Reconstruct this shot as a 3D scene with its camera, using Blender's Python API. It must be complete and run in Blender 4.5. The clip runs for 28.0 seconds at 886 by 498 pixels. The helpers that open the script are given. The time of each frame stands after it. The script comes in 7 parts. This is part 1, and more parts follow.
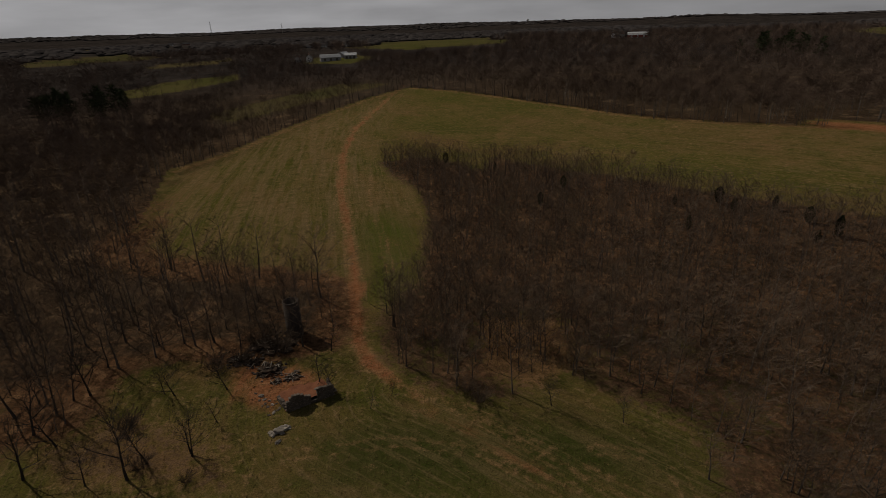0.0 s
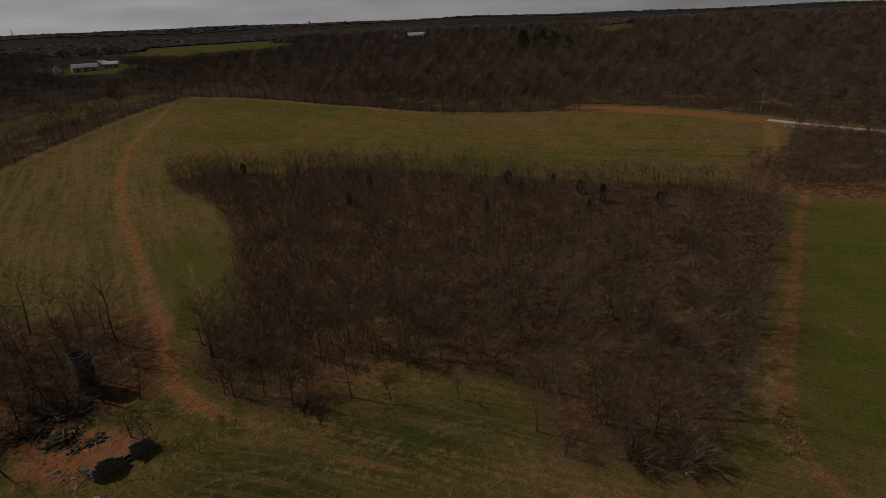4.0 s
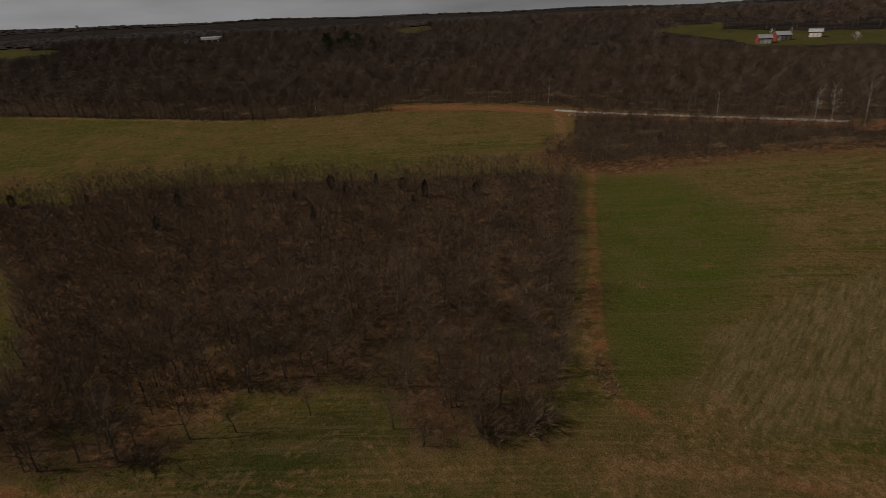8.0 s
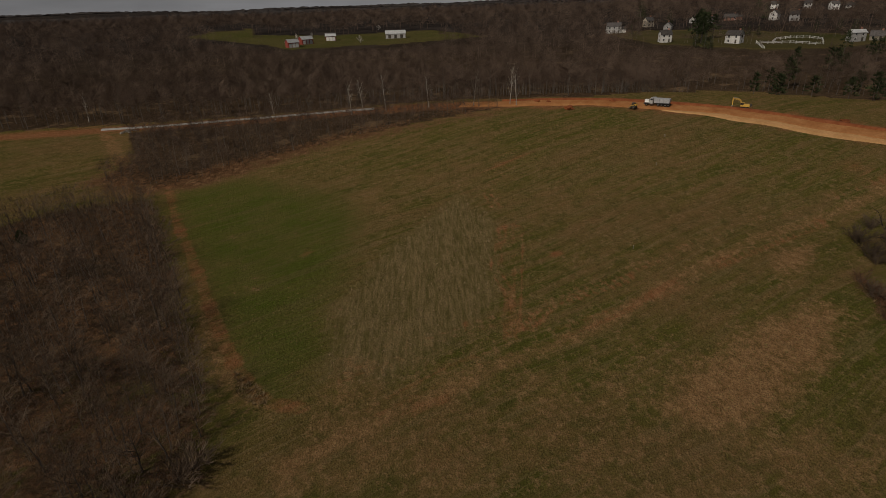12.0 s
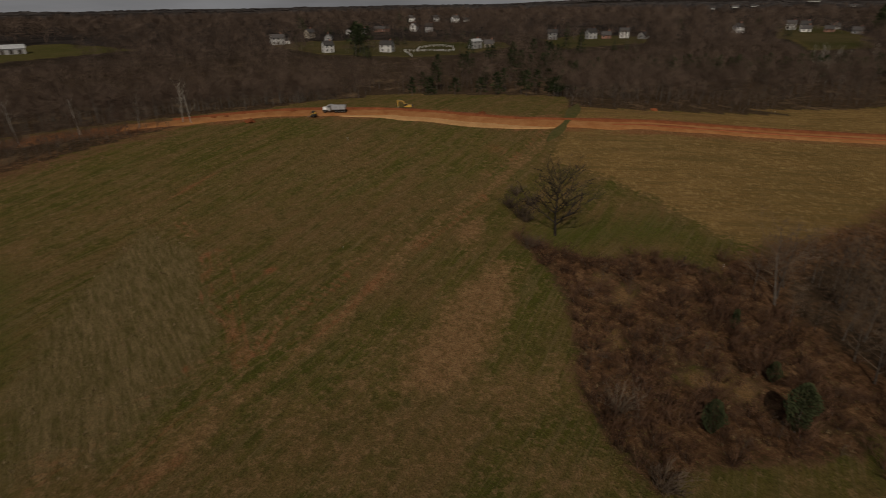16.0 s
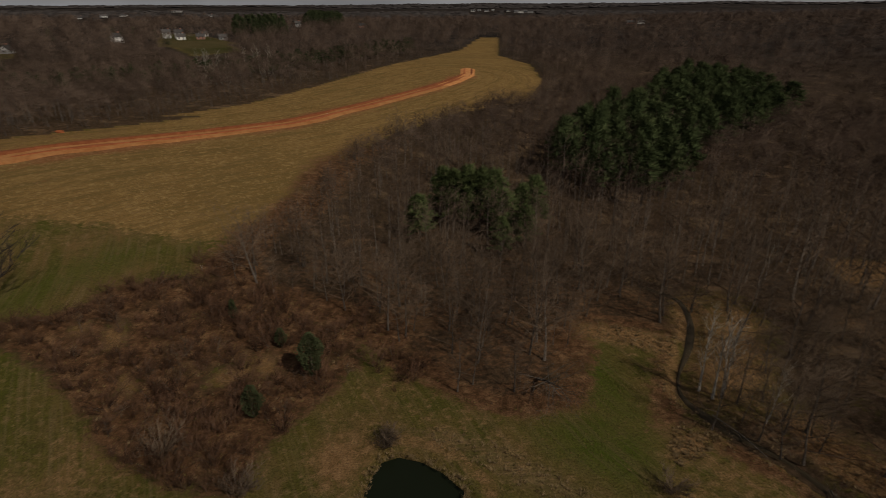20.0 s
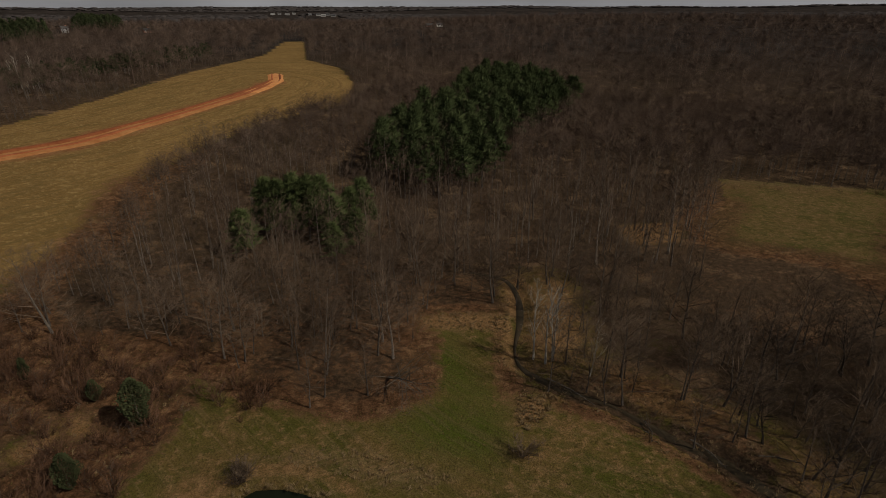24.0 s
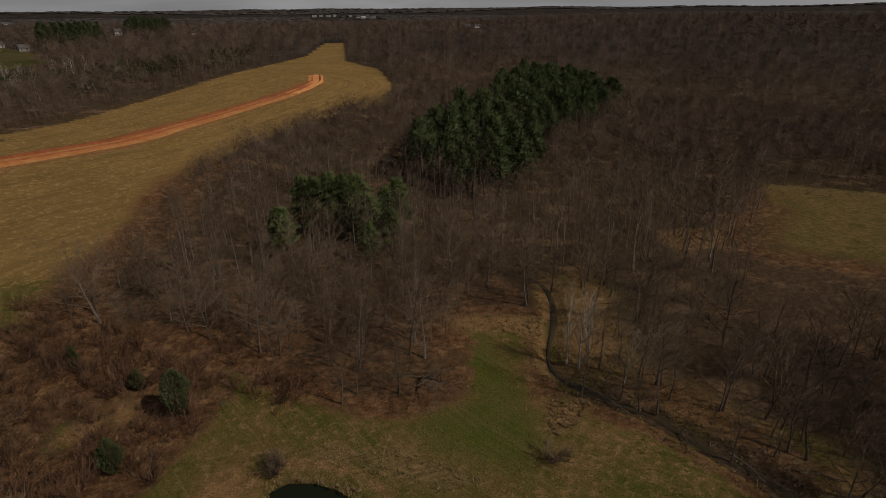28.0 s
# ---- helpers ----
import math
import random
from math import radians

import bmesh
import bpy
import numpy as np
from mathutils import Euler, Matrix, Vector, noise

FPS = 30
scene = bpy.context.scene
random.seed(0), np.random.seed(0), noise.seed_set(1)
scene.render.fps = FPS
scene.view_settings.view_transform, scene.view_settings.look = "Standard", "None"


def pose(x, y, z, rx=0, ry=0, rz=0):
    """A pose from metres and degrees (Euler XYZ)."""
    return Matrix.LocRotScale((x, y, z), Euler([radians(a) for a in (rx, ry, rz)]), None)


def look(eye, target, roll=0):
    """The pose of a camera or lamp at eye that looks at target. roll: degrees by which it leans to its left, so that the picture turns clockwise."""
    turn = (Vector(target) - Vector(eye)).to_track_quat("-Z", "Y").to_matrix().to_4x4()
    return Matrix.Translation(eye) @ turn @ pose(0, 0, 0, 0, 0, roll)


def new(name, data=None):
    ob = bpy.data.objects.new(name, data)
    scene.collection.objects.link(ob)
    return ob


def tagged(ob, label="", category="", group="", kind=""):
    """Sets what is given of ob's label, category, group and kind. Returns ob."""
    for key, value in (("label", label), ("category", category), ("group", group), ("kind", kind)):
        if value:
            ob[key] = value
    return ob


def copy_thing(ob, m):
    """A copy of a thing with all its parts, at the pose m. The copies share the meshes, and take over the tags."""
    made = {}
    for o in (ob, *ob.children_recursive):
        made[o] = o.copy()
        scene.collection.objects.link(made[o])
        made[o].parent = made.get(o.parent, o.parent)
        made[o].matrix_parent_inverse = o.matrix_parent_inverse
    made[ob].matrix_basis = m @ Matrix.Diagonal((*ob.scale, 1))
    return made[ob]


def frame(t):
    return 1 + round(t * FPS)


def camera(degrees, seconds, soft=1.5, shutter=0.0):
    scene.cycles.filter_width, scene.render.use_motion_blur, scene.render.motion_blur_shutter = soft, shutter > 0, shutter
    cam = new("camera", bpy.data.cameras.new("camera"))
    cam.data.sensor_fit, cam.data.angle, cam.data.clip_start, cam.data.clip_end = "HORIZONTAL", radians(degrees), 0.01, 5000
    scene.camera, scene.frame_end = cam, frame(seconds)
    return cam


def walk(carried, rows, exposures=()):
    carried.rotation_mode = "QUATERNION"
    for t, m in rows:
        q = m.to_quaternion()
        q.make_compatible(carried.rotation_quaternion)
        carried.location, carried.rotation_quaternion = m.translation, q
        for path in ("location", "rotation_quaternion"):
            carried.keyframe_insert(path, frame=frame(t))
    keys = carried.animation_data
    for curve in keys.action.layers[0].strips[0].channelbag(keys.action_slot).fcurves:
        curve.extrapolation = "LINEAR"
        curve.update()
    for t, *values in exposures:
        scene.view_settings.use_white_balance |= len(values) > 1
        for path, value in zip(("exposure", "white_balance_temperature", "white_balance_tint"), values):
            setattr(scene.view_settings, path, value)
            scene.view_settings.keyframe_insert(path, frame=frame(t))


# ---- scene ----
EYE = 50.0
cam = camera(78.86, 28.0, soft=0.75, shutter=0.4)
PATH = [
    (0.0, 67.81, 1.84, -0.00),
    (0.5, 67.78, 1.97, -1.87),
    (1.0, 67.76, 2.04, -4.07),
    (1.5, 67.72, 2.18, -6.84),
    (2.0, 67.65, 2.32, -9.67),
    (2.5, 67.56, 2.40, -12.53),
    (3.0, 67.47, 2.43, -15.63),
    (3.5, 67.35, 2.48, -18.62),
    (4.0, 67.18, 2.50, -21.16),
    (4.5, 67.02, 2.53, -24.06),
    (6.5, 66.75, 2.60, -32.32),
    (7.0, 66.74, 2.64, -33.99),
    (7.5, 66.66, 2.59, -37.01),
    (8.0, 66.57, 2.61, -40.43),
    (8.5, 66.41, 2.62, -45.12),
    (9.0, 66.30, 2.67, -50.22),
    (9.5, 66.13, 2.59, -56.04),
    (10.0, 65.92, 2.55, -62.36),
    (10.5, 65.71, 2.41, -69.24),
    (11.0, 65.55, 2.25, -76.53),
    (11.5, 65.33, 2.32, -82.84),
    (13.5, 65.51, 1.12, -85.88),
    (14.0, 65.52, 1.05, -91.02),
    (14.5, 65.56, 0.98, -96.92),
    (15.0, 65.60, 0.90, -102.63),
    (15.5, 65.66, 0.76, -109.29),
    (16.0, 65.72, 0.76, -116.48),
    (16.5, 65.77, 0.73, -124.15),
    (17.0, 65.79, 0.65, -131.89),
    (17.5, 65.82, 0.50, -139.98),
    (18.0, 65.80, 0.37, -148.09),
    (18.5, 65.87, 0.34, -155.32),
    (19.0, 65.91, 0.29, -160.92),
    (19.5, 66.00, 0.32, -166.81),
    (20.0, 66.06, 0.23, -172.83),
    (20.5, 66.17, 0.20, -178.67),
    (21.0, 66.26, 0.32, -184.21),
    (21.5, 66.27, 0.42, -186.48),
    (23.5, 66.28, 0.18, -190.24),
    (24.0, 66.30, 0.17, -191.90),
    (24.5, 66.31, 0.27, -193.23),
    (25.0, 66.30, 0.34, -194.10),
    (25.5, 66.31, 0.35, -194.50),
    (26.0, 66.31, 0.45, -194.08),
    (26.5, 66.33, 0.52, -190.98),
    (27.0, 66.36, 0.51, -188.03),
    (27.5, 66.38, 0.47, -187.27),
    (28.0, 66.43, 0.52, -188.11),
]
walk(cam, [(t, pose(0, 0, EYE, a, b, c)) for t, a, b, c in PATH], exposures=[(0, -1.34), (8, -1.34), (14, -1.40), (17, -1.54), (18.5, -1.50), (20, -1.28), (21, -1.20), (24, -1.07), (28, -1.02)])

# ---- light ----
SUN_BEARING, SUN_HEIGHT = -54.0, 44.0
CLOUD = (8.4, 8.3, 8.5, 1)
world = bpy.data.worlds.new("sky")
scene.world = world
world.use_nodes = True
wt = world.node_tree
sky = wt.nodes.new("ShaderNodeTexSky")
sky.sky_type, sky.sun_disc = "NISHITA", False
sky.sun_elevation, sky.sun_rotation = radians(SUN_HEIGHT), radians(SUN_BEARING % 360)
sky.air_density, sky.dust_density = 1.0, 1.5
# thin grey cloud over the clear sky
cloud_way = wt.nodes.new("ShaderNodeTexCoord")
cloud_map = wt.nodes.new("ShaderNodeMapping")
cloud_map.inputs["Scale"].default_value = (1.6, 1.6, 9.0)
cloud = wt.nodes.new("ShaderNodeTexNoise")
cloud.inputs["Scale"].default_value, cloud.inputs["Detail"].default_value = 2.2, 6.0
wt.links.new(cloud_way.outputs["Generated"], cloud_map.inputs[0])
wt.links.new(cloud_map.outputs[0], cloud.inputs["Vector"])
veil = wt.nodes.new("ShaderNodeMapRange")
veil.inputs[1].default_value, veil.inputs[2].default_value = 0.30, 0.70
veil.inputs[3].default_value, veil.inputs[4].default_value = 0.0, 0.6
wt.links.new(cloud.outputs[0], veil.inputs[0])
up = wt.nodes.new("ShaderNodeSeparateXYZ")
wt.links.new(cloud_way.outputs["Generated"], up.inputs[0])
thin = wt.nodes.new("ShaderNodeMapRange")
thin.inputs[1].default_value, thin.inputs[2].default_value = 0.0, 0.5
thin.inputs[3].default_value, thin.inputs[4].default_value = 1.0, 0.0
wt.links.new(up.outputs[2], thin.inputs[0])
both = wt.nodes.new("ShaderNodeMath")
both.use_clamp = True
wt.links.new(veil.outputs[0], both.inputs[0])
wt.links.new(thin.outputs[0], both.inputs[1])
over = wt.nodes.new("ShaderNodeMix")
over.data_type = "RGBA"
over.inputs[7].default_value = CLOUD
wt.links.new(both.outputs[0], over.inputs[0])
# cloud is brighter on the sun's side
toward = wt.nodes.new("ShaderNodeVectorMath")
toward.operation = "DOT_PRODUCT"
toward.inputs[1].default_value = (math.sin(radians(SUN_BEARING)), math.cos(radians(SUN_BEARING)), 0)
wt.links.new(cloud_way.outputs["Generated"], toward.inputs[0])
glow = wt.nodes.new("ShaderNodeMapRange")
glow.interpolation_type = "SMOOTHSTEP"
glow.inputs[1].default_value, glow.inputs[2].default_value = -0.1, 1.0
glow.inputs[3].default_value, glow.inputs[4].default_value = 1.0, 1.75
wt.links.new(toward.outputs["Value"], glow.inputs[0])
streak = wt.nodes.new("ShaderNodeMapRange")
streak.inputs[1].default_value, streak.inputs[2].default_value = 0.3, 0.7
streak.inputs[3].default_value, streak.inputs[4].default_value = 0.78, 1.28
wt.links.new(cloud.outputs[0], streak.inputs[0])
shine = wt.nodes.new("ShaderNodeMath")
shine.operation = "MULTIPLY"
wt.links.new(glow.outputs[0], shine.inputs[0])
wt.links.new(streak.outputs[0], shine.inputs[1])
cloud_colour = wt.nodes.new("ShaderNodeVectorMath")
cloud_colour.operation = "SCALE"
cloud_colour.inputs[0].default_value = CLOUD[:3]
wt.links.new(shine.outputs[0], cloud_colour.inputs["Scale"])
wt.links.new(cloud_colour.outputs[0], over.inputs[7])
wt.links.new(sky.outputs[0], over.inputs[6])
wt.nodes["Background"].inputs["Strength"].default_value = 0.05
wt.links.new(over.outputs[2], wt.nodes["Background"].inputs["Color"])
sun = new("sun", bpy.data.lights.new("sun", "SUN"))
sun.data.energy, sun.data.angle, sun.data.color = 5.0, radians(0.6), (1.0, 0.90, 0.76)
sb, sh = radians(SUN_BEARING), radians(SUN_HEIGHT)
sun.matrix_world = look((math.sin(sb) * math.cos(sh) * 900, math.cos(sb) * math.cos(sh) * 900, math.sin(sh) * 900), (0, 0, 0))


# ---- materials ----
def nodes_of(name):
    m = bpy.data.materials.new(name)
    m.use_nodes = True
    return m, m.node_tree, m.node_tree.nodes["Principled BSDF"]


def node(nt, kind, **values):
    n = nt.nodes.new(kind)
    for key, value in values.items():
        n.inputs[key].default_value = value
    return n


def mixed(nt, fac, a, b):
    """Mix of two colours; fac, a and b are sockets or values."""
    n = nt.nodes.new("ShaderNodeMix")
    n.data_type = "RGBA"
    for socket, value in ((n.inputs[0], fac), (n.inputs[6], a), (n.inputs[7], b)):
        if isinstance(value, bpy.types.NodeSocket):
            nt.links.new(value, socket)
        elif isinstance(value, (int, float)):
            socket.default_value = value
        else:
            socket.default_value = (*value, 1)
    return n.outputs[2]


def ranged(nt, socket, low, high, out_low=0.0, out_high=1.0):
    n = nt.nodes.new("ShaderNodeMapRange")
    n.inputs[1].default_value, n.inputs[2].default_value = low, high
    n.inputs[3].default_value, n.inputs[4].default_value = out_low, out_high
    nt.links.new(socket, n.inputs[0])
    return n.outputs[0]


def noisy(nt, scale, detail=4.0, rough=0.6, stretch=None, turn=0.0, coords="Object"):
    tc = nt.nodes.new("ShaderNodeTexCoord")
    n = node(nt, "ShaderNodeTexNoise", Scale=scale, Detail=detail, Roughness=rough)
    if stretch:
        mp = nt.nodes.new("ShaderNodeMapping")
        mp.vector_type = "TEXTURE"
        mp.inputs["Scale"].default_value = [1 / c for c in stretch]
        mp.inputs["Rotation"].default_value = (0, 0, -radians(turn))
        nt.links.new(tc.outputs[coords], mp.inputs[0])
        nt.links.new(mp.outputs[0], n.inputs["Vector"])
    else:
        nt.links.new(tc.outputs[coords], n.inputs["Vector"])
    return n.outputs[0]


def times(nt, a, b):
    n = nt.nodes.new("ShaderNodeMath")
    n.operation = "MULTIPLY"
    nt.links.new(a, n.inputs[0])
    if isinstance(b, (int, float)):
        n.inputs[1].default_value = b
    else:
        nt.links.new(b, n.inputs[1])
    return n.outputs[0]


def bumped(nt, bsdf, socket, strength=0.4, distance=0.1):
    b = node(nt, "ShaderNodeBump", Strength=strength, Distance=distance)
    nt.links.new(socket, b.inputs["Height"])
    nt.links.new(b.outputs[0], bsdf.inputs["Normal"])


def plain(name, low, high, scale=3.0, rough=0.85, bump=0.3, metal=0.0, random_by="object"):
    """A surface that wanders between two colours at two scales, and from thing to thing."""
    m, nt, bsdf = nodes_of(name)
    fine = noisy(nt, scale * 6, 3, 0.7)
    big = noisy(nt, scale, 4, 0.6)
    col = mixed(nt, ranged(nt, big, 0.3, 0.7), low, high)
    col = mixed(nt, ranged(nt, fine, 0.35, 0.75, 0, 0.5), col, [c * 0.6 for c in low])
    if random_by == "tree":
        tree = nt.nodes.new("ShaderNodeAttribute")
        tree.attribute_name = "tree"
        pick = tree.outputs["Fac"]
        col = mixed(nt, ranged(nt, pick, 0.1, 0.9, 0, 0.7), col, [high[0] * 0.75, high[1] * 0.77, high[2] * 0.77])
    elif random_by == "object":
        pick = nt.nodes.new("ShaderNodeObjectInfo").outputs["Random"]
    else:
        pick = nt.nodes.new("ShaderNodeNewGeometry").outputs["Random Per Island"]
    hsv = nt.nodes.new("ShaderNodeHueSaturation")
    nt.links.new(col, hsv.inputs["Color"])
    spread = 0.25 if random_by == "tree" else 0.38
    nt.links.new(ranged(nt, pick, 0, 1, 1 - spread, 1 + spread), hsv.inputs["Value"])
    nt.links.new(hsv.outputs[0], bsdf.inputs["Base Color"])
    bsdf.inputs["Roughness"].default_value, bsdf.inputs["Metallic"].default_value = rough, metal
    if rough > 0.7 and bump:
        bsdf.inputs["Specular IOR Level"].default_value = 0.12
    elif rough > 0.7:
        bsdf.inputs["IOR"].default_value = 1.0
    if bump:
        bumped(nt, bsdf, fine, bump, 0.05)
    return m


def ground_material():
    m, nt, bsdf = nodes_of("land")
    covers = []
    for name in ("cover_a", "cover_b", "cover_c", "cover_d"):
        at = nt.nodes.new("ShaderNodeAttribute")
        at.attribute_name = name
        sep = nt.nodes.new("ShaderNodeSeparateColor")
        nt.links.new(at.outputs["Color"], sep.inputs[0])
        covers.append(sep.outputs)
    broad, patch = noisy(nt, 0.02, 5, 0.6), noisy(nt, 0.11, 6, 0.65)
    tuft, blade = noisy(nt, 0.8, 6, 0.72), noisy(nt, 4.0, 5, 0.8)
    north_rows = noisy(nt, 0.55, 4, 0.65, (1.0, 0.03, 1.0), -8)
    east_rows = noisy(nt, 0.42, 4, 0.65, (1.0, 0.035, 1.0), 146)
    out_rows = noisy(nt, 1.5, 4, 0.7, (1.0, 0.10, 1.0), 82)
    clump = noisy(nt, 0.35, 5, 0.7)
    along = nt.nodes.new("ShaderNodeAttribute")
    along.attribute_name = "rows"
    mow = node(nt, "ShaderNodeTexNoise", Scale=0.42, Detail=5.0, Roughness=0.62)
    nt.links.new(along.outputs["Vector"], mow.inputs["Vector"])
    drill_rows = node(nt, "ShaderNodeTexNoise", Scale=1.9, Detail=3.0, Roughness=0.6)
    nt.links.new(along.outputs["Vector"], drill_rows.inputs["Vector"])
    mow, drill_rows = mow.outputs[0], drill_rows.outputs[0]
    # grass: winter olive with tan and brown in it
    grass = mixed(nt, ranged(nt, patch, 0.38, 0.62), (0.100, 0.090, 0.021), (0.190, 0.122, 0.046))
    grass = mixed(nt, ranged(nt, broad, 0.42, 0.60, 0, 0.7), grass, (0.088, 0.092, 0.016))
    sweep = noisy(nt, 0.045, 5, 0.65, (1.0, 0.35, 1.0), 140)
    grass = mixed(nt, ranged(nt, sweep, 0.50, 0.64, 0, 0.6), grass, (0.185, 0.108, 0.048))
    grass = mixed(nt, ranged(nt, sweep, 0.46, 0.34, 0, 0.55), grass, (0.066, 0.078, 0.014))
    grass = mixed(nt, times(nt, ranged(nt, north_rows, 0.42, 0.62, 0, 0.85), covers[2][0]), grass, (0.215, 0.145, 0.068))
    grass = mixed(nt, times(nt, ranged(nt, east_rows, 0.44, 0.62, 0, 0.75), covers[2][1]), grass, (0.195, 0.118, 0.050))
    grass = mixed(nt, ranged(nt, mow, 0.52, 0.68, 0, 0.5), grass, (0.200, 0.122, 0.056))
    grass = mixed(nt, ranged(nt, mow, 0.46, 0.32, 0, 0.45), grass, (0.056, 0.068, 0.013))
    grass = mixed(nt, ranged(nt, drill_rows, 0.50, 0.66, 0, 0.5), grass, (0.225, 0.158, 0.078))
    grass = mixed(nt, ranged(nt, clump, 0.48, 0.64, 0, 0.5), grass, (0.062, 0.068, 0.016))
    grass = mixed(nt, ranged(nt, tuft, 0.52, 0.66, 0, 0.7), grass, (0.270, 0.176, 0.084))
    # leaf litter under the woods
    litter = mixed(nt, ranged(nt, tuft, 0.35, 0.65), (0.040, 0.027, 0.018), (0.120, 0.077, 0.048))
    litter = mixed(nt, ranged(nt, patch, 0.54, 0.68), litter, (0.225, 0.150, 0.088))
    litter = mixed(nt, ranged(nt, broad, 0.5, 0.7, 0, 0.5), litter, (0.045, 0.036, 0.022))
    # fallen bracken and leaves, russet with tan patches
    russet = mixed(nt, ranged(nt, tuft, 0.38, 0.62), (0.066, 0.033, 0.017), (0.195, 0.102, 0.053))
    russet = mixed(nt, ranged(nt, clump, 0.53, 0.64, 0, 0.85), russet, (0.270, 0.155, 0.080))
    russet = mixed(nt, ranged(nt, patch, 0.48, 0.36, 0, 0.6), russet, (0.075, 0.050, 0.026))
    # harvested grain stubble
    crop = mixed(nt, ranged(nt, patch, 0.35, 0.65), (0.228, 0.138, 0.046), (0.310, 0.192, 0.070))
    crop = mixed(nt, ranged(nt, drill_rows, 0.42, 0.60, 0, 0.6), crop, (0.160, 0.098, 0.036))
    crop = mixed(nt, ranged(nt, broad, 0.46, 0.64, 0, 0.5), crop, (0.175, 0.116, 0.040))
    crop = mixed(nt, ranged(nt, tuft, 0.52, 0.66, 0, 0.55), crop, (0.52, 0.35, 0.155))
    crop = mixed(nt, ranged(nt, mow, 0.50, 0.64, 0, 0.6), crop, (0.150, 0.104, 0.038))
    crop = mixed(nt, ranged(nt, mow, 0.46, 0.34, 0, 0.4), crop, (0.290, 0.180, 0.075))
    crop = mixed(nt, ranged(nt, blade, 0.56, 0.64, 0, 0.7), crop, (0.60, 0.43, 0.21))
    dirt = mixed(nt, ranged(nt, tuft, 0.35, 0.65), (0.235, 0.088, 0.036), (0.340, 0.160, 0.078))
    lush = mixed(nt, ranged(nt, patch, 0.38, 0.66), (0.072, 0.096, 0.013), (0.118, 0.106, 0.027))
    lush = mixed(nt, ranged(nt, tuft, 0.45, 0.75, 0, 0.5), lush, (0.120, 0.100, 0.035))
    lush = mixed(nt, ranged(nt, mow, 0.52, 0.64, 0, 0.6), lush, (0.125, 0.104, 0.036))
    lush = mixed(nt, ranged(nt, drill_rows, 0.50, 0.64, 0, 0.45), lush, (0.145, 0.118, 0.050))
    straw = mixed(nt, ranged(nt, out_rows, 0.38, 0.62), (0.102, 0.084, 0.028), (0.225, 0.162, 0.076))
    straw = mixed(nt, ranged(nt, blade, 0.50, 0.68, 0, 0.6), straw, (0.37, 0.26, 0.125))
    tan = mixed(nt, ranged(nt, tuft, 0.38, 0.62), (0.205, 0.116, 0.048), (0.325, 0.192, 0.092))
    tan = mixed(nt, ranged(nt, clump, 0.55, 0.70, 0, 0.5), tan, (0.120, 0.090, 0.034))
    add_edge = ranged(nt, tuft, 0.25, 0.75, -0.4, 0.4)
    wide_edge = ranged(nt, patch, 0.3, 0.7, -0.25, 0.25)

    streaks = ranged(nt, mow, 0.3, 0.7, -0.3, 0.3)

    def ragged(socket, low=0.3, high=0.7, edges=(add_edge, wide_edge)):
        for e in edges:
            add = nt.nodes.new("ShaderNodeMath")
            nt.links.new(socket, add.inputs[0])
            nt.links.new(e, add.inputs[1])
            socket = add.outputs[0]
        return ranged(nt, socket, low, high)

    deep_green = nt.nodes.new("ShaderNodeSeparateXYZ")
    nt.links.new(along.outputs["Vector"], deep_green.inputs[0])
    # deep green of the hollow; also paints the shade over SHADED_GRASS
    shaded_green = mixed(nt, ranged(nt, tuft, 0.40, 0.68), (0.038, 0.052, 0.010), (0.082, 0.076, 0.026))
    shaded_green = mixed(nt, ranged(nt, mow, 0.52, 0.64, 0, 0.7), shaded_green, (0.150, 0.110, 0.045))
    shaded_green = mixed(nt, ranged(nt, drill_rows, 0.50, 0.64, 0, 0.6), shaded_green, (0.165, 0.122, 0.052))
    grass = mixed(nt, ranged(nt, deep_green.outputs[2], 0.2, 0.9, 0, 0.85), grass, shaded_green)
    col = grass
    for socket, layer, low, high in ((covers[1][0], lush, 0.3, 0.9), (covers[1][1], straw, 0.3, 0.9), (covers[2][2], tan, 0.3, 1.0), (covers[0][1], crop, 0.3, 0.6),
                                     (covers[0][0], litter, 0.3, 0.7), (covers[3][1], russet, 0.25, 0.75), (covers[0][2], dirt, 0.35, 0.95)):
        col = mixed(nt, ragged(socket, low, high, (streaks, wide_edge) if layer is dirt else (add_edge, wide_edge)), col, layer)
    pasture = mixed(nt, ranged(nt, broad, 0.4, 0.6), (0.054, 0.056, 0.019), (0.096, 0.076, 0.036))
    col = mixed(nt, covers[3][2], col, pasture)
    # far woods' tone on the ground, with the crowns' self-shading painted in
    shaded_canopy = mixed(nt, ranged(nt, noisy(nt, 0.03, 6, 0.75), 0.40, 0.62), (0.020, 0.017, 0.015), (0.050, 0.041, 0.036))
    col = mixed(nt, ranged(nt, blade, 0.44, 0.62, 0, 0.62), col, (0.044, 0.032, 0.014))
    col = mixed(nt, ranged(nt, covers[1][2], 0.2, 1.0, 0, 0.75), col, (0.034, 0.024, 0.015))
    col = mixed(nt, covers[3][0], col, shaded_canopy)
    nt.links.new(col, bsdf.inputs["Base Color"])
    bsdf.inputs["Roughness"].default_value = 1.0
    bsdf.inputs["IOR"].default_value = 1.0
    rise = nt.nodes.new("ShaderNodeMath")
    nt.links.new(tuft, rise.inputs[0])
    nt.links.new(times(nt, blade, 0.5), rise.inputs[1])
    bumped(nt, bsdf, rise.outputs[0], 1.0, 0.45)
    return m


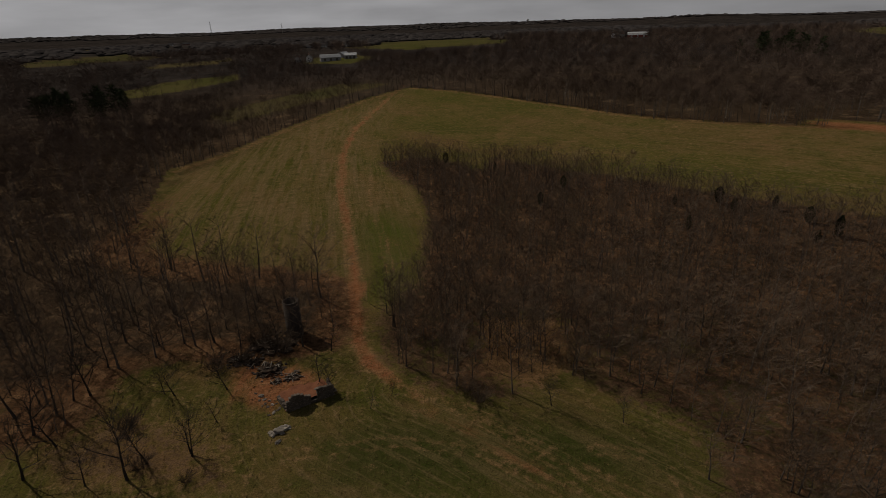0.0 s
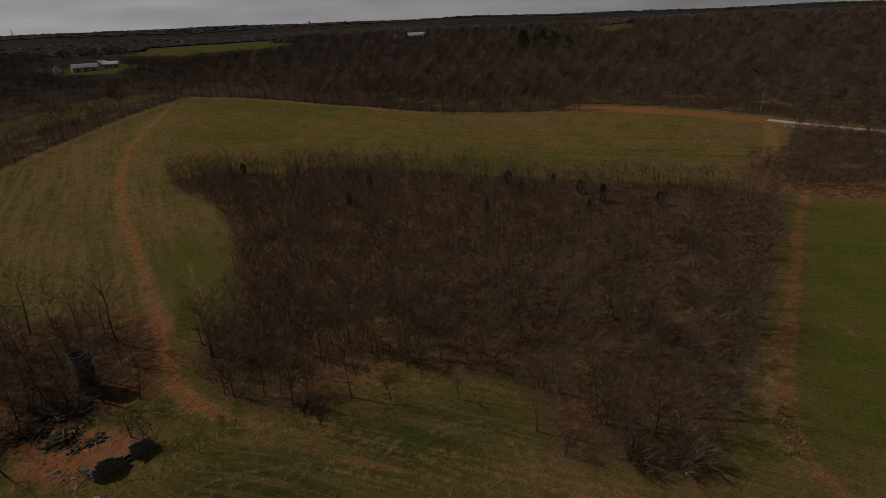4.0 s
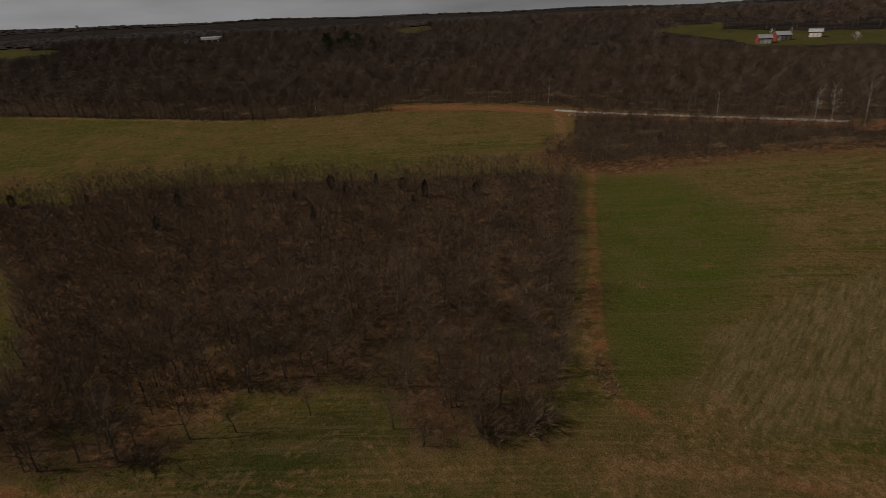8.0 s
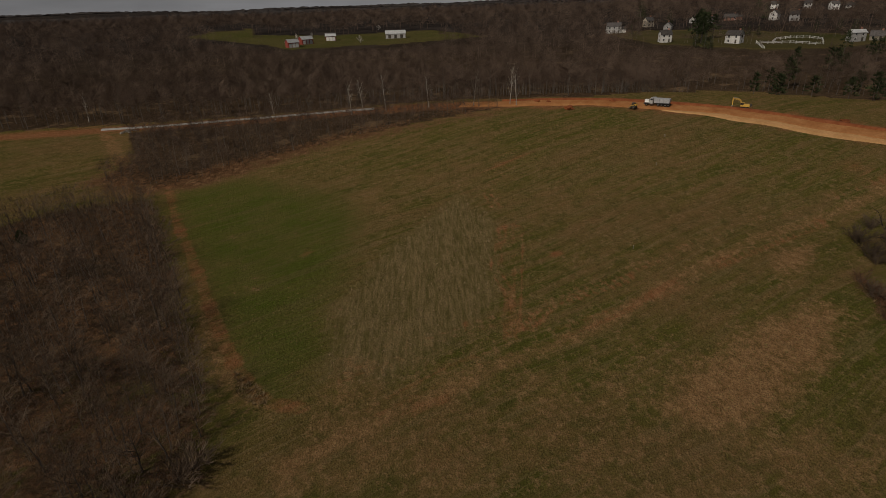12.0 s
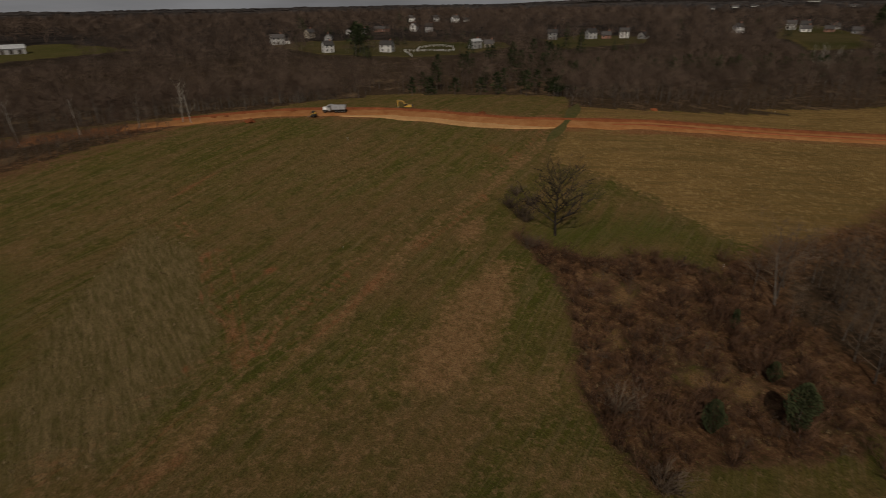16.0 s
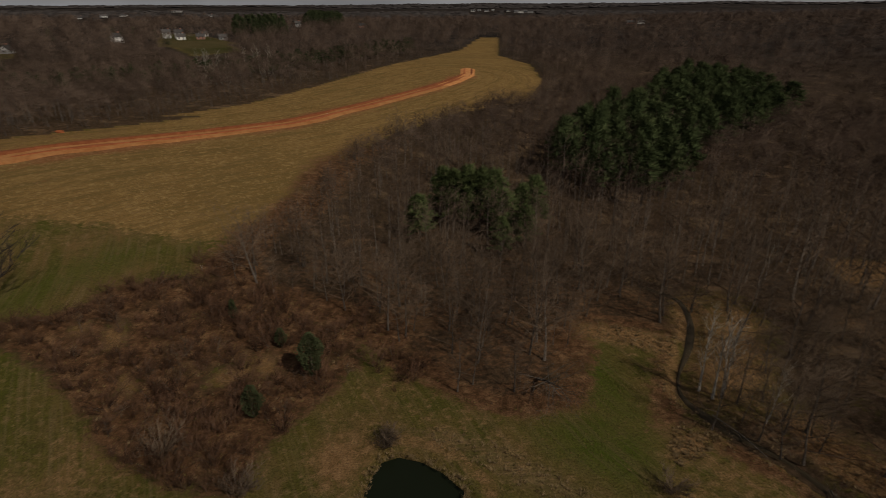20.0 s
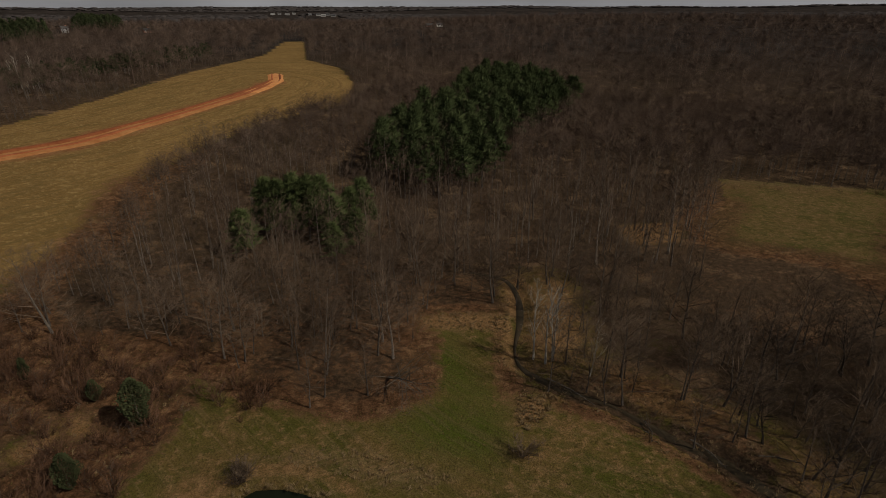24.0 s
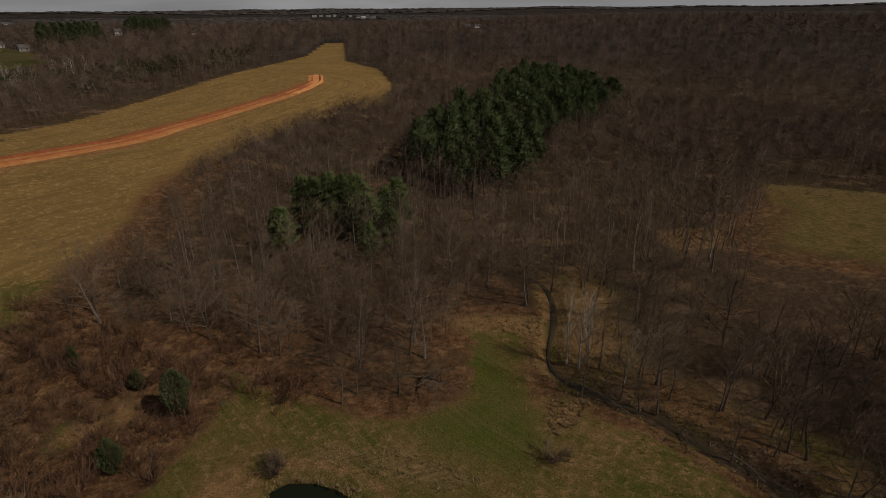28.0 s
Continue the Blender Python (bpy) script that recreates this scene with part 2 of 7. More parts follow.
LAND = ground_material()
BARK = plain("bark", (0.068, 0.056, 0.046), (0.158, 0.131, 0.107), 2.0)
TWIG = plain("twig", (0.076, 0.055, 0.039), (0.190, 0.139, 0.099), 0.3, bump=0)
# darker bark; on the ruin and edge trees it paints in their backlit shade
DARK_SHADED_BARK = plain("dark_shaded_bark", (0.030, 0.024, 0.019), (0.075, 0.060, 0.047), 2.0)
PALE_BARK = plain("pale_bark", (0.26, 0.24, 0.21), (0.42, 0.39, 0.34), 1.5)
WOODS = plain("woods", (0.058, 0.041, 0.031), (0.152, 0.106, 0.080), 0.03, bump=0, random_by="tree")
# woods colour greyed for distance: the haze is painted in
HAZY_WOODS = plain("hazy_woods", (0.034, 0.030, 0.029), (0.074, 0.064, 0.060), 0.02, bump=0, random_by="tree")
STAND_TWIG = plain("stand_twig", (0.064, 0.046, 0.033), (0.166, 0.118, 0.086), 0.15, bump=0, random_by="tree")
NEEDLE = plain("needles", (0.055, 0.074, 0.028), (0.120, 0.142, 0.056), 0.8, bump=0)
CEDAR_GREEN = plain("cedar_needles", (0.030, 0.036, 0.017), (0.066, 0.072, 0.034), 0.8, bump=0)
NEEDLES_DARK = plain("dark_needles", (0.026, 0.034, 0.016), (0.060, 0.070, 0.032), 0.12, bump=0, random_by="island")
NEEDLES_FAR = plain("far_needles", (0.042, 0.058, 0.024), (0.094, 0.114, 0.048), 0.12, bump=0, random_by="island")
BRUSH = plain("brush", (0.060, 0.034, 0.022), (0.175, 0.098, 0.060), 0.4, bump=0)
EARTH = plain("graded_earth", (0.42, 0.160, 0.050), (0.60, 0.290, 0.112), 0.25, bump=0.5)
CUT = plain("cut_clay", (0.21, 0.062, 0.022), (0.34, 0.115, 0.045), 0.4, bump=0.6)
GRAVEL = plain("gravel", (0.33, 0.31, 0.29), (0.52, 0.50, 0.47), 0.5, bump=0.6)

# ---- land ----
BEARINGS = 12
RINGS = (60, 120, 200, 250, 320, 600, 1500, 4500)
HILLS = np.array(((0, 1, 3, 5, 7, 16, 32, 75), (0, 1, 4, 6, 9, 18, 36, 80), (0, 1, 7, 11, 17, 28, 40, 80), (0, 2, 10, 14, 19, 30, 40, 72), (0, 3, 12, 13, 18, 30, 42, 44), (0, 7, 18, 11, 18, 30, 42, 40), (0, 8, 20, 11, 19, 33, 42, 60), (0, 4, 15, 18, 22, 30, 42, 80), (0, 0.5, 8, 12, 18, 28, 42, 82), (0, 0, 1, 2, 7, 32, 48, 78), (0, 0, 1, 2, 6, 26, 44, 72), (0, 0, 2, 4, 6, 20, 38, 70)), float)


def spline(a, b, c, d, u):
    return b + 0.5 * u * (c - a + u * (2 * a - 5 * b + 4 * c - d + u * (3 * (b - c) + d - a)))


def height(x, y):
    """The height of the land: a valley floor that rises to an upland all round."""
    x, y = np.asarray(x, float), np.asarray(y, float)
    r = np.hypot(x, y)
    b = (np.degrees(np.arctan2(x, y)) + 60) % 360 / 30
    s = np.interp(np.log(np.maximum(r, 1)), np.log(RINGS), range(8))
    i = np.minimum(s.astype(int), 6)
    u, k, w = s - i, b.astype(int) % BEARINGS, b - np.floor(b)

    def along(j):
        h = [HILLS[j % BEARINGS, np.clip(i + q, 0, 7)] for q in (-1, 0, 1, 2)]
        return spline(*h, u)

    z = spline(along(k - 1), along(k), along(k + 1), along(k + 2), w)
    roll = np.sin(x / 310 + 1.3) * np.cos(y / 270 + 0.4) + 0.6 * np.sin(x / 141 - y / 197) + 0.9 * np.sin((x + y) / 620 + 2) + 0.25 * np.sin(x / 63 + y / 71)
    z = z + (roll - 0.9) * np.interp(r, (700, 1200, 2200, 4700), (0, 2.5, 4, 6))
    return np.where(r < 60, 0, np.maximum(z, 0))


def ground_at(x, y):
    return float(height(x, y))


def inside(poly, x, y):
    hit = np.zeros(np.shape(x), bool)
    for (x0, y0), (x1, y1) in zip(poly, poly[1:] + poly[:1]):
        if y0 != y1:
            hit ^= ((y0 > y) != (y1 > y)) & (x < (x1 - x0) * (y - y0) / (y1 - y0) + x0)
    return hit


def off_line(line, x, y):
    """Distance from a line of points."""
    best = np.full(np.shape(x), 1e9)
    for (x0, y0), (x1, y1) in zip(line, line[1:]):
        dx, dy = x1 - x0, y1 - y0
        u = np.clip(((x - x0) * dx + (y - y0) * dy) / (dx * dx + dy * dy + 1e-9), 0, 1)
        best = np.minimum(best, np.hypot(x - x0 - u * dx, y - y0 - u * dy))
    return best


def beside(line, x, y):
    """Distance to the side of a line, signed, and the way gone along it."""
    best, side, gone, far = np.full(np.shape(x), 1e9), np.zeros(np.shape(x)), np.zeros(np.shape(x)), 0.0
    for (x0, y0), (x1, y1) in zip(line, line[1:]):
        dx, dy = x1 - x0, y1 - y0
        ln = math.hypot(dx, dy)
        u = np.clip(((x - x0) * dx + (y - y0) * dy) / ln ** 2, 0, 1)
        d = np.hypot(x - x0 - u * dx, y - y0 - u * dy)
        closer = d < best
        side = np.where(closer, np.sign((x - x0) * dy - (y - y0) * dx) * d, side)
        gone = np.where(closer, far + u * ln, gone)
        best = np.minimum(best, d)
        far += ln
    return side, gone


def soft_inside(poly, x, y, blur):
    """1 inside, 0 outside, with a soft edge."""
    px, py = [p[0] for p in poly], [p[1] for p in poly]
    out = np.zeros(np.shape(x))
    near = (x > min(px) - blur) & (x < max(px) + blur) & (y > min(py) - blur) & (y < max(py) + blur)
    if near.any():
        xs, ys = x[near], y[near]
        d = off_line(poly + poly[:1], xs, ys)
        out[near] = np.clip(0.5 + np.where(inside(poly, xs, ys), d, -d) / blur / 2, 0, 1)
    return out


YOUNG = [(-25, 194), (-20, 180), (-10, 162), (-6.5, 145.9), (-5.9, 124.3), (-7.6, 104.2), (-12.2, 92.3), (-13.6, 83.7), (-11.1, 74.8), (-5.4, 69), (1.2, 65.5), (6.8, 63.4), (14.9, 69.3), (20.5, 68.3), (26.1, 63), (33.1, 56.3), (29.2, 47.4), (30.9, 42.4), (42.5, 34.8), (53.2, 38.7), (62.8, 45.2), (82, 59), (100.2, 71.2), (122.7, 90.1), (113.8, 106.7), (88.5, 128.7), (50, 163), (17, 189), (12, 177), (-7, 197)]
SCRUB = [(87.2, -59.3), (72.4, -57.8), (58.8, -52.7), (47.6, -44.8), (38.4, -41.4), (32.7, -40), (28.1, -40.4), (29.1, -46.1), (26.2, -54.6), (21.1, -66.4), (23.4, -75.2), (35.1, -77.7), (44.8, -79.9), (57.3, -87.7), (69.1, -80), (73.3, -67.5)]
CROP = [(131, -107.7), (121.1, -96.2), (112.3, -90), (102.9, -95), (86.7, -99.4), (69.8, -100.6), (57, -104.3), (51.3, -113.9), (53.3, -131.3), (51.1, -124.4), (52, -152), (41, -186), (21, -224), (-10, -257), (-15, -296), (-10, -354), (12, -395), (15, -540), (34, -541), (41, -422), (69, -334), (90, -251), (103, -203), (121, -172), (106, -182), (130.1, -147.5), (144.9, -123.2)]
STRAW = [(62.6, 25.9), (79.6, 28.6), (94.8, 25.4), (112.3, 18.4), (124.3, 9.9), (112.4, 0.8), (84.2, -0.2), (70.9, 5.8), (59.9, 15.3)]
BRIGHT = [(127.1, 86.5), (136.5, 69.9), (128, 45), (116, 33), (98.8, 31), (79.6, 30), (67.7, 26.7), (57.4, 31.1), (57.3, 34.8), (75, 49.5), (102.5, 68.8)]
MEADOW = [(-11.2, -79.8), (-17.1, -79.2), (-18.2, -67.7), (-20.7, -58.6), (-19, -48.9), (-13.9, -46.5), (-6.5, -51.2), (-2.7, -55.2), (-7.7, -58.3), (-12.9, -60.7), (-11.3, -69.5)]
LUSH = [(-25.2, 135.5), (-17.5, 148.8), (-8, 131.4), (-7.7, 106.8), (-12.8, 93.5), (-17.5, 99.1)]
RUIN_YARD = [(-36.3, 72.3), (-33.7, 75.4), (-26, 74.3), (-22.1, 73.4), (-19.3, 68.8), (-25.2, 65), (-26.2, 62.5), (-30.7, 63.9), (-35.1, 68)]
RIDGE_WOOD = [(130.2, 109.2), (129.8, 88.3), (147.8, 71.5), (165, 47), (183, 6), (185, -2), (196, 14), (196, 54), (185, 110), (174, 128), (147.4, 108.7)]
VALLEY = [(-122.5, -147.3), (-168, -120), (-100.4, -64.6), (-108.7, -79.7), (-104.5, -90.2), (-87, -98.5), (-91.2, -112.7), (-108, -124.5)]
GLADE = [(-11.6, -82.5), (-20, -83.5), (-27.8, -80.5), (-28.5, -76), (-26, -68.9), (-23.1, -58), (-28.5, -56.6), (-34.8, -51.9), (-38.7, -45.9), (-41.1, -41.3), (-43.9, -34.3), (25.6, -52.2), (20.8, -58.2), (19.9, -68.9), (13.8, -68.7), (5.8, -61.8), (-1.6, -59.3), (-10, -62.7), (-11.4, -72.7)]
CREEKSIDE = [(-24.3, -59), (-29, -57.8), (-38.1, -51.7), (-41, -43.3), (-44.6, -35.1), (-50.9, -34.4), (-50, -44), (-52.8, -54.3), (-45.5, -60.6), (-34.6, -61.9), (-29.3, -64.8)]
LEFT_WOOD = [(-103, 196), (-86.6, 143.7), (-79, 116.9), (-67.6, 114.2), (-52.6, 109.4), (-39.4, 107.5), (-25.1, 104.2), (-20.8, 89.7), (-21.5, 80), (-27, 78.5), (-38.4, 78), (-46.1, 80), (-53.9, 72.9), (-62.4, 76.2), (-54.3, 64.6), (-54.6, 57.6), (-60.1, 59.9), (-69, 67.5), (-154, 180), (-126, 199)]
OPEN = [(-79, 117), (-87, 144), (-103, 196), (-90, 218), (-77, 255), (-57, 297), (-30, 338), (-21, 346), (28, 300), (58, 266), (79, 238), (109, 213), (138, 197), (157, 182), (172, 160), (182, 137), (190, 108), (195, 75), (197, 45), (195, 10), (196, -6), (193, -26), (198, -47), (255, -86), (245, -108), (232, -127), (218, -143), (203, -154), (150, -123), (131, -108), (112, -90), (103, -95), (87, -100), (70, -101), (57, -104), (53.6, -87.8), (38.5, -83), (22.3, -77.9), (9.8, -64.1), (6, -62), (-43, -34), (-45, -5), (-80, 10), (-85, 50), (-69, 67), (-62, 76), (-46, 80)]
LANE = [(-25, 358), (-35, 291), (-41, 248), (-40, 205), (-33, 162), (-26.2, 132.3), (-21.6, 110), (-19.2, 94.9), (-16.8, 82.6), (-13.8, 74.6), (-7.8, 67.6), (0, 60.2), (6.9, 54.3), (13.9, 47.1)]
EDGE_LANE = [(129.7, 88.4), (111.7, 76.3), (95.1, 63.5), (77.5, 50.8), (63.5, 40), (56.3, 32.2), (55.6, 26.7)]
TRACK = [(45.6, 25.1), (53.3, 16.2), (57.8, 10.2), (67.1, -1.7), (75.4, -15.9), (89.6, -34.1), (100.2, -48.7), (109.1, -68), (121.5, -89.9), (131.4, -105.5)]
HEDGE = [(-103, 196), (-90, 218), (-77, 257), (-57, 298), (-30, 338)]
CREEK = [(-26.6, -99.3), (-32.6, -94.5), (-32.9, -86.8), (-30.5, -78.6), (-26.7, -70.3), (-25.9, -65.7), (-27.4, -62.4), (-30.9, -58), (-35.2, -54.3), (-38.4, -49.3), (-40.8, -45.4), (-43.8, -41.6), (-45.9, -36.5), (-48.9, -32.4)]
NORTH = [(-21, 345), (28, 300), (57, 266), (79, 238), (109, 213), (138, 197)]
ROAD = [(139, 198), (157, 181), (170, 160), (178, 138), (187, 108), (193, 75), (195, 45), (193, 14), (190, 0), (188, -16), (183, -34), (175, -49), (165, -65), (149, -83), (140, -94), (134, -105), (126, -120), (118, -134), (93, -164), (77, -184), (65, -206), (51, -237), (36, -271), (26, -300)]
GRAVEL_ROAD = [(178, 141), (183, 124), (190, 100), (194, 78), (196, 58), (196, 46)]
POND = [(14.1, -45.4), (13.4, -47.9), (11.8, -48.8), (9.1, -48.4), (6.3, -47), (3.6, -44.6), (3, -40), (6, -37), (11, -36.5), (14.5, -40)]
FAR_GREEN_KNOLL = [(-245, 415), (-232, 473), (-184, 502), (-167, 460), (-191, 412), (-217, 382)]
FAR_TAN_FIELD = [(-130, 299), (-120, 320), (-72, 385), (-36, 371), (-52, 349), (-75, 323), (-94, 296), (-112, 279)]
FAR_STRIP = [(-560, 745), (-509, 946), (-409, 853), (-479, 759), (-507, 701)]
FAR_BARNYARD = [(-141, 565), (-141, 633), (-107, 655), (-69, 581), (-87, 530)]
FAR_UPLAND = [(-150, 876), (-48, 1105), (107, 946), (78, 753), (-44, 692)]
FAR_EAST_FARM = [(485, 280), (544, 285), (590, 263), (505, 224), (493, 148), (493, 108), (425, 91), (404, 129), (394, 151), (422, 178)]
FAR_EAST_FARM_TWO = [(409, 155), (496, 143), (529, 65), (459, 12), (418, 85)]
FAR_HOUSES = [(440, -75), (452, -108), (429, -153), (372, -207), (354, -229), (332, -216), (323, -175), (330, -142), (353, -120), (376, -94)]
FAR_HOUSES_TWO = [(354, -258), (362, -309), (318, -331), (289, -301), (303, -239)]
FAR_SLOPE = [(264, -406), (239, -441), (183, -376), (200, -334)]
FAR_VILLAGE = [(332, -505), (308, -525), (212, -423), (236, -386), (255, -384)]
FAR_BROW = [(573, 814), (730, 900), (621, 750), (469, 653)]
FAR_LEA = [(-596.8, 806.3), (-553, 1009.4), (-504.3, 918.6), (-544.3, 733.5)]
FAR_LEA_TWO = [(-339.3, 651.1), (-268.8, 727.3), (-246.6, 665.7), (-313.3, 599.5)]
FAR_LEA_THREE = [(-154.5, 1088.8), (16.8, 1114.7), (97.7, 1170.1), (83, 993.3), (-17.8, 727.3)]
FAR_LEA_FOUR = [(-747.1, 1140.2), (-760.3, 1256.8), (-689.1, 1137.7), (-693.4, 1056.9)]
FAR_LEA_FIVE = [(528.2, 769.8), (621.9, 809.3), (610.9, 726.2), (426.7, 553.6)]
CLEARINGS = [FAR_LEA, FAR_LEA_TWO, FAR_LEA_THREE, FAR_LEA_FOUR, FAR_LEA_FIVE, FAR_GREEN_KNOLL, FAR_TAN_FIELD, FAR_STRIP, FAR_BARNYARD, FAR_UPLAND, FAR_EAST_FARM, FAR_EAST_FARM_TWO, FAR_HOUSES, FAR_HOUSES_TWO, FAR_SLOPE, FAR_VILLAGE, FAR_BROW]
GREEN_CLEARINGS = [FAR_GREEN_KNOLL, FAR_BARNYARD, FAR_UPLAND, FAR_EAST_FARM, FAR_EAST_FARM_TWO, FAR_BROW]
FLOOD = [(-26.2, -64.1), (-43.8, -61.1), (-52.8, -54.3), (-52.1, -43.5), (-50.2, -33.7), (-55.7, -31.5), (-65.2, -36.1), (-68, -53.3), (-61.9, -64.7), (-58.2, -85.1), (-50.7, -95.3), (-38, -95.8), (-29.6, -78.9)]
GAP_A = [(60.7, -60.7), (64.3, -66.6), (62.4, -70.1), (58.7, -66.1), (57.8, -62.9)]
GAP_B = [(52.5, -53.3), (56.2, -58.3), (53.5, -59), (50, -56), (50.3, -53.6)]
GAP_C = [(42.3, -57.4), (42.3, -61.6), (38.1, -64.1), (35.6, -62.7), (38, -58.1)]
GAP_D = [(68.4, -63), (69.3, -68.5), (66.5, -68.8), (64, -62.5)]
GAP_E = [(39.4, -65.1), (35.7, -67.5), (31.6, -62.5), (35.2, -60.4)]
GAP_F = [(-68.3, -117.1), (-88.9, -115.8), (-79.6, -103.1), (-66.5, -103)]
GAP_G = [(-37.1, -63.9), (-44.3, -57.3), (-51.3, -48.1), (-45, -46), (-38, -52.3)]
GAP_H = [(-31.9, -95.6), (-36.4, -92.8), (-31.4, -80.1), (-28.4, -80.6)]
THICKET_GAPS = [GAP_A, GAP_B, GAP_C, GAP_D, GAP_E, GAP_F, GAP_G, GAP_H]
WHEELS_A = [(-20.8, 54.1), (-7.9, 56), (3.1, 53.8), (12.5, 47.2)]
WHEELS_B = [(-11.3, 72.6), (4.6, 60), (25.2, 41.8), (45.3, 24.3), (56.6, 13.1), (63.7, 3.7)]
WHEELS_C = [(17.9, 53.8), (23.7, 52.5), (26.5, 48.6), (26.1, 44.3)]
WHEELS_D = [(55.9, 16.7), (65.1, 6.8), (72, -6.3), (80.1, -21.5), (92.7, -40.4), (105.4, -62.7)]
WHEELS_E = [(107.7, -0.5), (91.6, 1), (83.7, -2), (72, -1.8)]
WHEELS_L = [(107.8, -3.7), (86.1, -3.3), (73.3, -2.2)]
WHEELS_M = [(133.6, 0.2), (125.6, 3.7), (117.6, 1)]
WHEELS_N = [(74.8, -4.6), (81.3, -8.9), (88.2, -23)]
WHEELS_F = [(62, 22.7), (70.4, 12.4), (78, -2), (91, -23.9), (107.1, -51.5), (121.5, -83.3)]
WHEELS_G = [(112.3, -90), (100, -96.4), (83, -99.5), (67.3, -101.6), (57.5, -105)]
WHEELS_H = [(-6.2, 67.2), (3.1, 60.1), (11.7, 52.3), (17.2, 44.7)]
WHEELS_I = [(-38, 187), (-30, 144.1), (-24.2, 121.9), (-19.4, 106.6)]
WHEELS_J = [(-28, 185), (-20.4, 143.3), (-16.2, 124.8), (-13.4, 109.1)]
WHEELS_K = [(116.5, -75.3), (126.2, -92), (135.3, -107.8)]
WHEEL_LINES = [WHEELS_A, WHEELS_B, WHEELS_C, WHEELS_D, WHEELS_E, WHEELS_F, WHEELS_G, WHEELS_H, WHEELS_I, WHEELS_J, WHEELS_K, WHEELS_L, WHEELS_M, WHEELS_N]
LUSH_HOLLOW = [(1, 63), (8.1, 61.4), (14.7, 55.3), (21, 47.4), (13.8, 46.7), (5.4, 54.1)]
# grass darkened in its colour to stand for shade
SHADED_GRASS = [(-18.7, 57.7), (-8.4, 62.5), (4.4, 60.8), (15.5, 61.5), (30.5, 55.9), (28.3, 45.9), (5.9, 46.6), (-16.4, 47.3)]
# dark litter, with the big trees' shade painted into the ground colour
SHADED_FLOOR = [(-63.3, -68.1), (-74.1, -59.6), (-93.6, -60.1), (-58.7, -31.5), (-53.3, -32.4), (-53.7, -39), (-54.3, -45.1), (-54.5, -56.7)]
YOUNG_GAP = [(5.2, 88.5), (19.7, 86.4), (19.3, 71.9), (12.9, 66.8), (4.7, 70.7)]
LUSH_TRACK = [(61.8, 13), (67.5, 6.9), (68.6, 3.5), (64.4, 5.1), (61.1, 10.5)]
LUSH_CLUMP = [(50.9, 28.3), (53.7, 29.3), (55.6, 27.5), (52.8, 25.8)]
LUSH_SWALE = [(87.7, -62.7), (86.5, -78), (81.8, -94.1), (66.5, -96.1), (73.1, -80.7), (77.4, -65)]
LUSH_PATCHES = [LUSH_TRACK, LUSH_CLUMP, LUSH_SWALE]
EDGE_NORTH = [(-21, 343), (28, 297), (57, 263), (79, 235), (109, 210), (138, 193)]
EDGE_RIDGE = [(128.9, 93.3), (131.5, 85), (147, 71.1), (164, 47), (181, 6)]
EDGE_HEDGE = [(-100, 193), (-87, 215), (-74, 254), (-54, 295), (-27, 335)]
EDGE_WOOD = [(124.3, 96.3), (149.6, 115.3), (174, 138)]
FIELD_EDGES = [EDGE_NORTH, EDGE_RIDGE, EDGE_HEDGE, EDGE_WOOD]
TAN_SLOPE = [(59.2, -20.2), (65.4, -25.9), (73.2, -36.4), (81.4, -51.1), (78.6, -54.5), (68, -47.3), (59.6, -38.3), (54.8, -30.9), (54.4, -21.9)]
TAN_TOP = [(93.6, -48.9), (97.9, -57.4), (90.9, -54.6), (84.4, -46.6)]
TAN_POND = [(23.1, -48.3), (20.3, -52.1), (15.9, -52.1), (15.2, -46.6), (15.4, -42.3), (21, -41.6)]
TAN_NEAR = [(21.5, -43.3), (21.4, -49.1), (17.9, -53.5), (16.7, -49.7), (17.2, -45.5), (20.2, -42.3)]
TAN_CROSS = [(130.3, -106), (121, -111.7), (101.2, -115.4), (90.6, -117.7), (104.1, -96.1), (116.3, -93.3)]
TAN_LANE = [(89, 58.7), (69.1, 45.3), (59, 36.7), (54.7, 31.2), (54.8, 35.6), (63.9, 45.3)]
TAN_PATCHES = [TAN_SLOPE, TAN_TOP, TAN_POND, TAN_NEAR, TAN_CROSS, TAN_LANE]
PALE_POND = [(11.7, -53.7), (5.9, -54.4), (-1.5, -52.3), (-8.1, -47.7), (-11.6, -45.6), (-5.4, -44.8), (1.1, -48.3), (8.3, -51.1)]
PALE_BANK = [(-11.9, -83.5), (-20.1, -83), (-28.9, -80.1), (-27.7, -73.6), (-19.6, -76.7), (-12, -78.6)]
PALE_REEDS = [(-22.7, -58.1), (-29, -57.8), (-25.6, -53.7), (-22.2, -51.2), (-20.7, -52.7)]
PALE_CORNER = [(62.6, 39.8), (60.1, 35.6), (57.3, 32.1), (54.7, 31.9), (56.9, 36.5)]
PALE_GATE = [(42, 185), (50, 197), (52, 194), (43, 177)]
PALE_GATE_TWO = [(58, 175), (65, 188), (66, 184), (58, 170)]
PALE_VALLEY = [(-123, -154), (-175, -125), (-166, -118), (-120, -141.3)]
PALE_MID = [(15.6, 78.7), (20.8, 77.8), (24.5, 71.1), (21.1, 67.7), (14.4, 72.4)]
PALE_GRASS = [PALE_POND, PALE_BANK, PALE_REEDS, PALE_CORNER, PALE_GATE, PALE_GATE_TWO, PALE_VALLEY, PALE_MID]
PINE_STAND = [(-10, -154), (-19, -186), (-40, -220), (-64, -271), (-90, -309), (-119, -296), (-125, -263), (-94, -219), (-72, -200), (-56, -166), (-41.3, -141.7), (-20.9, -137)]
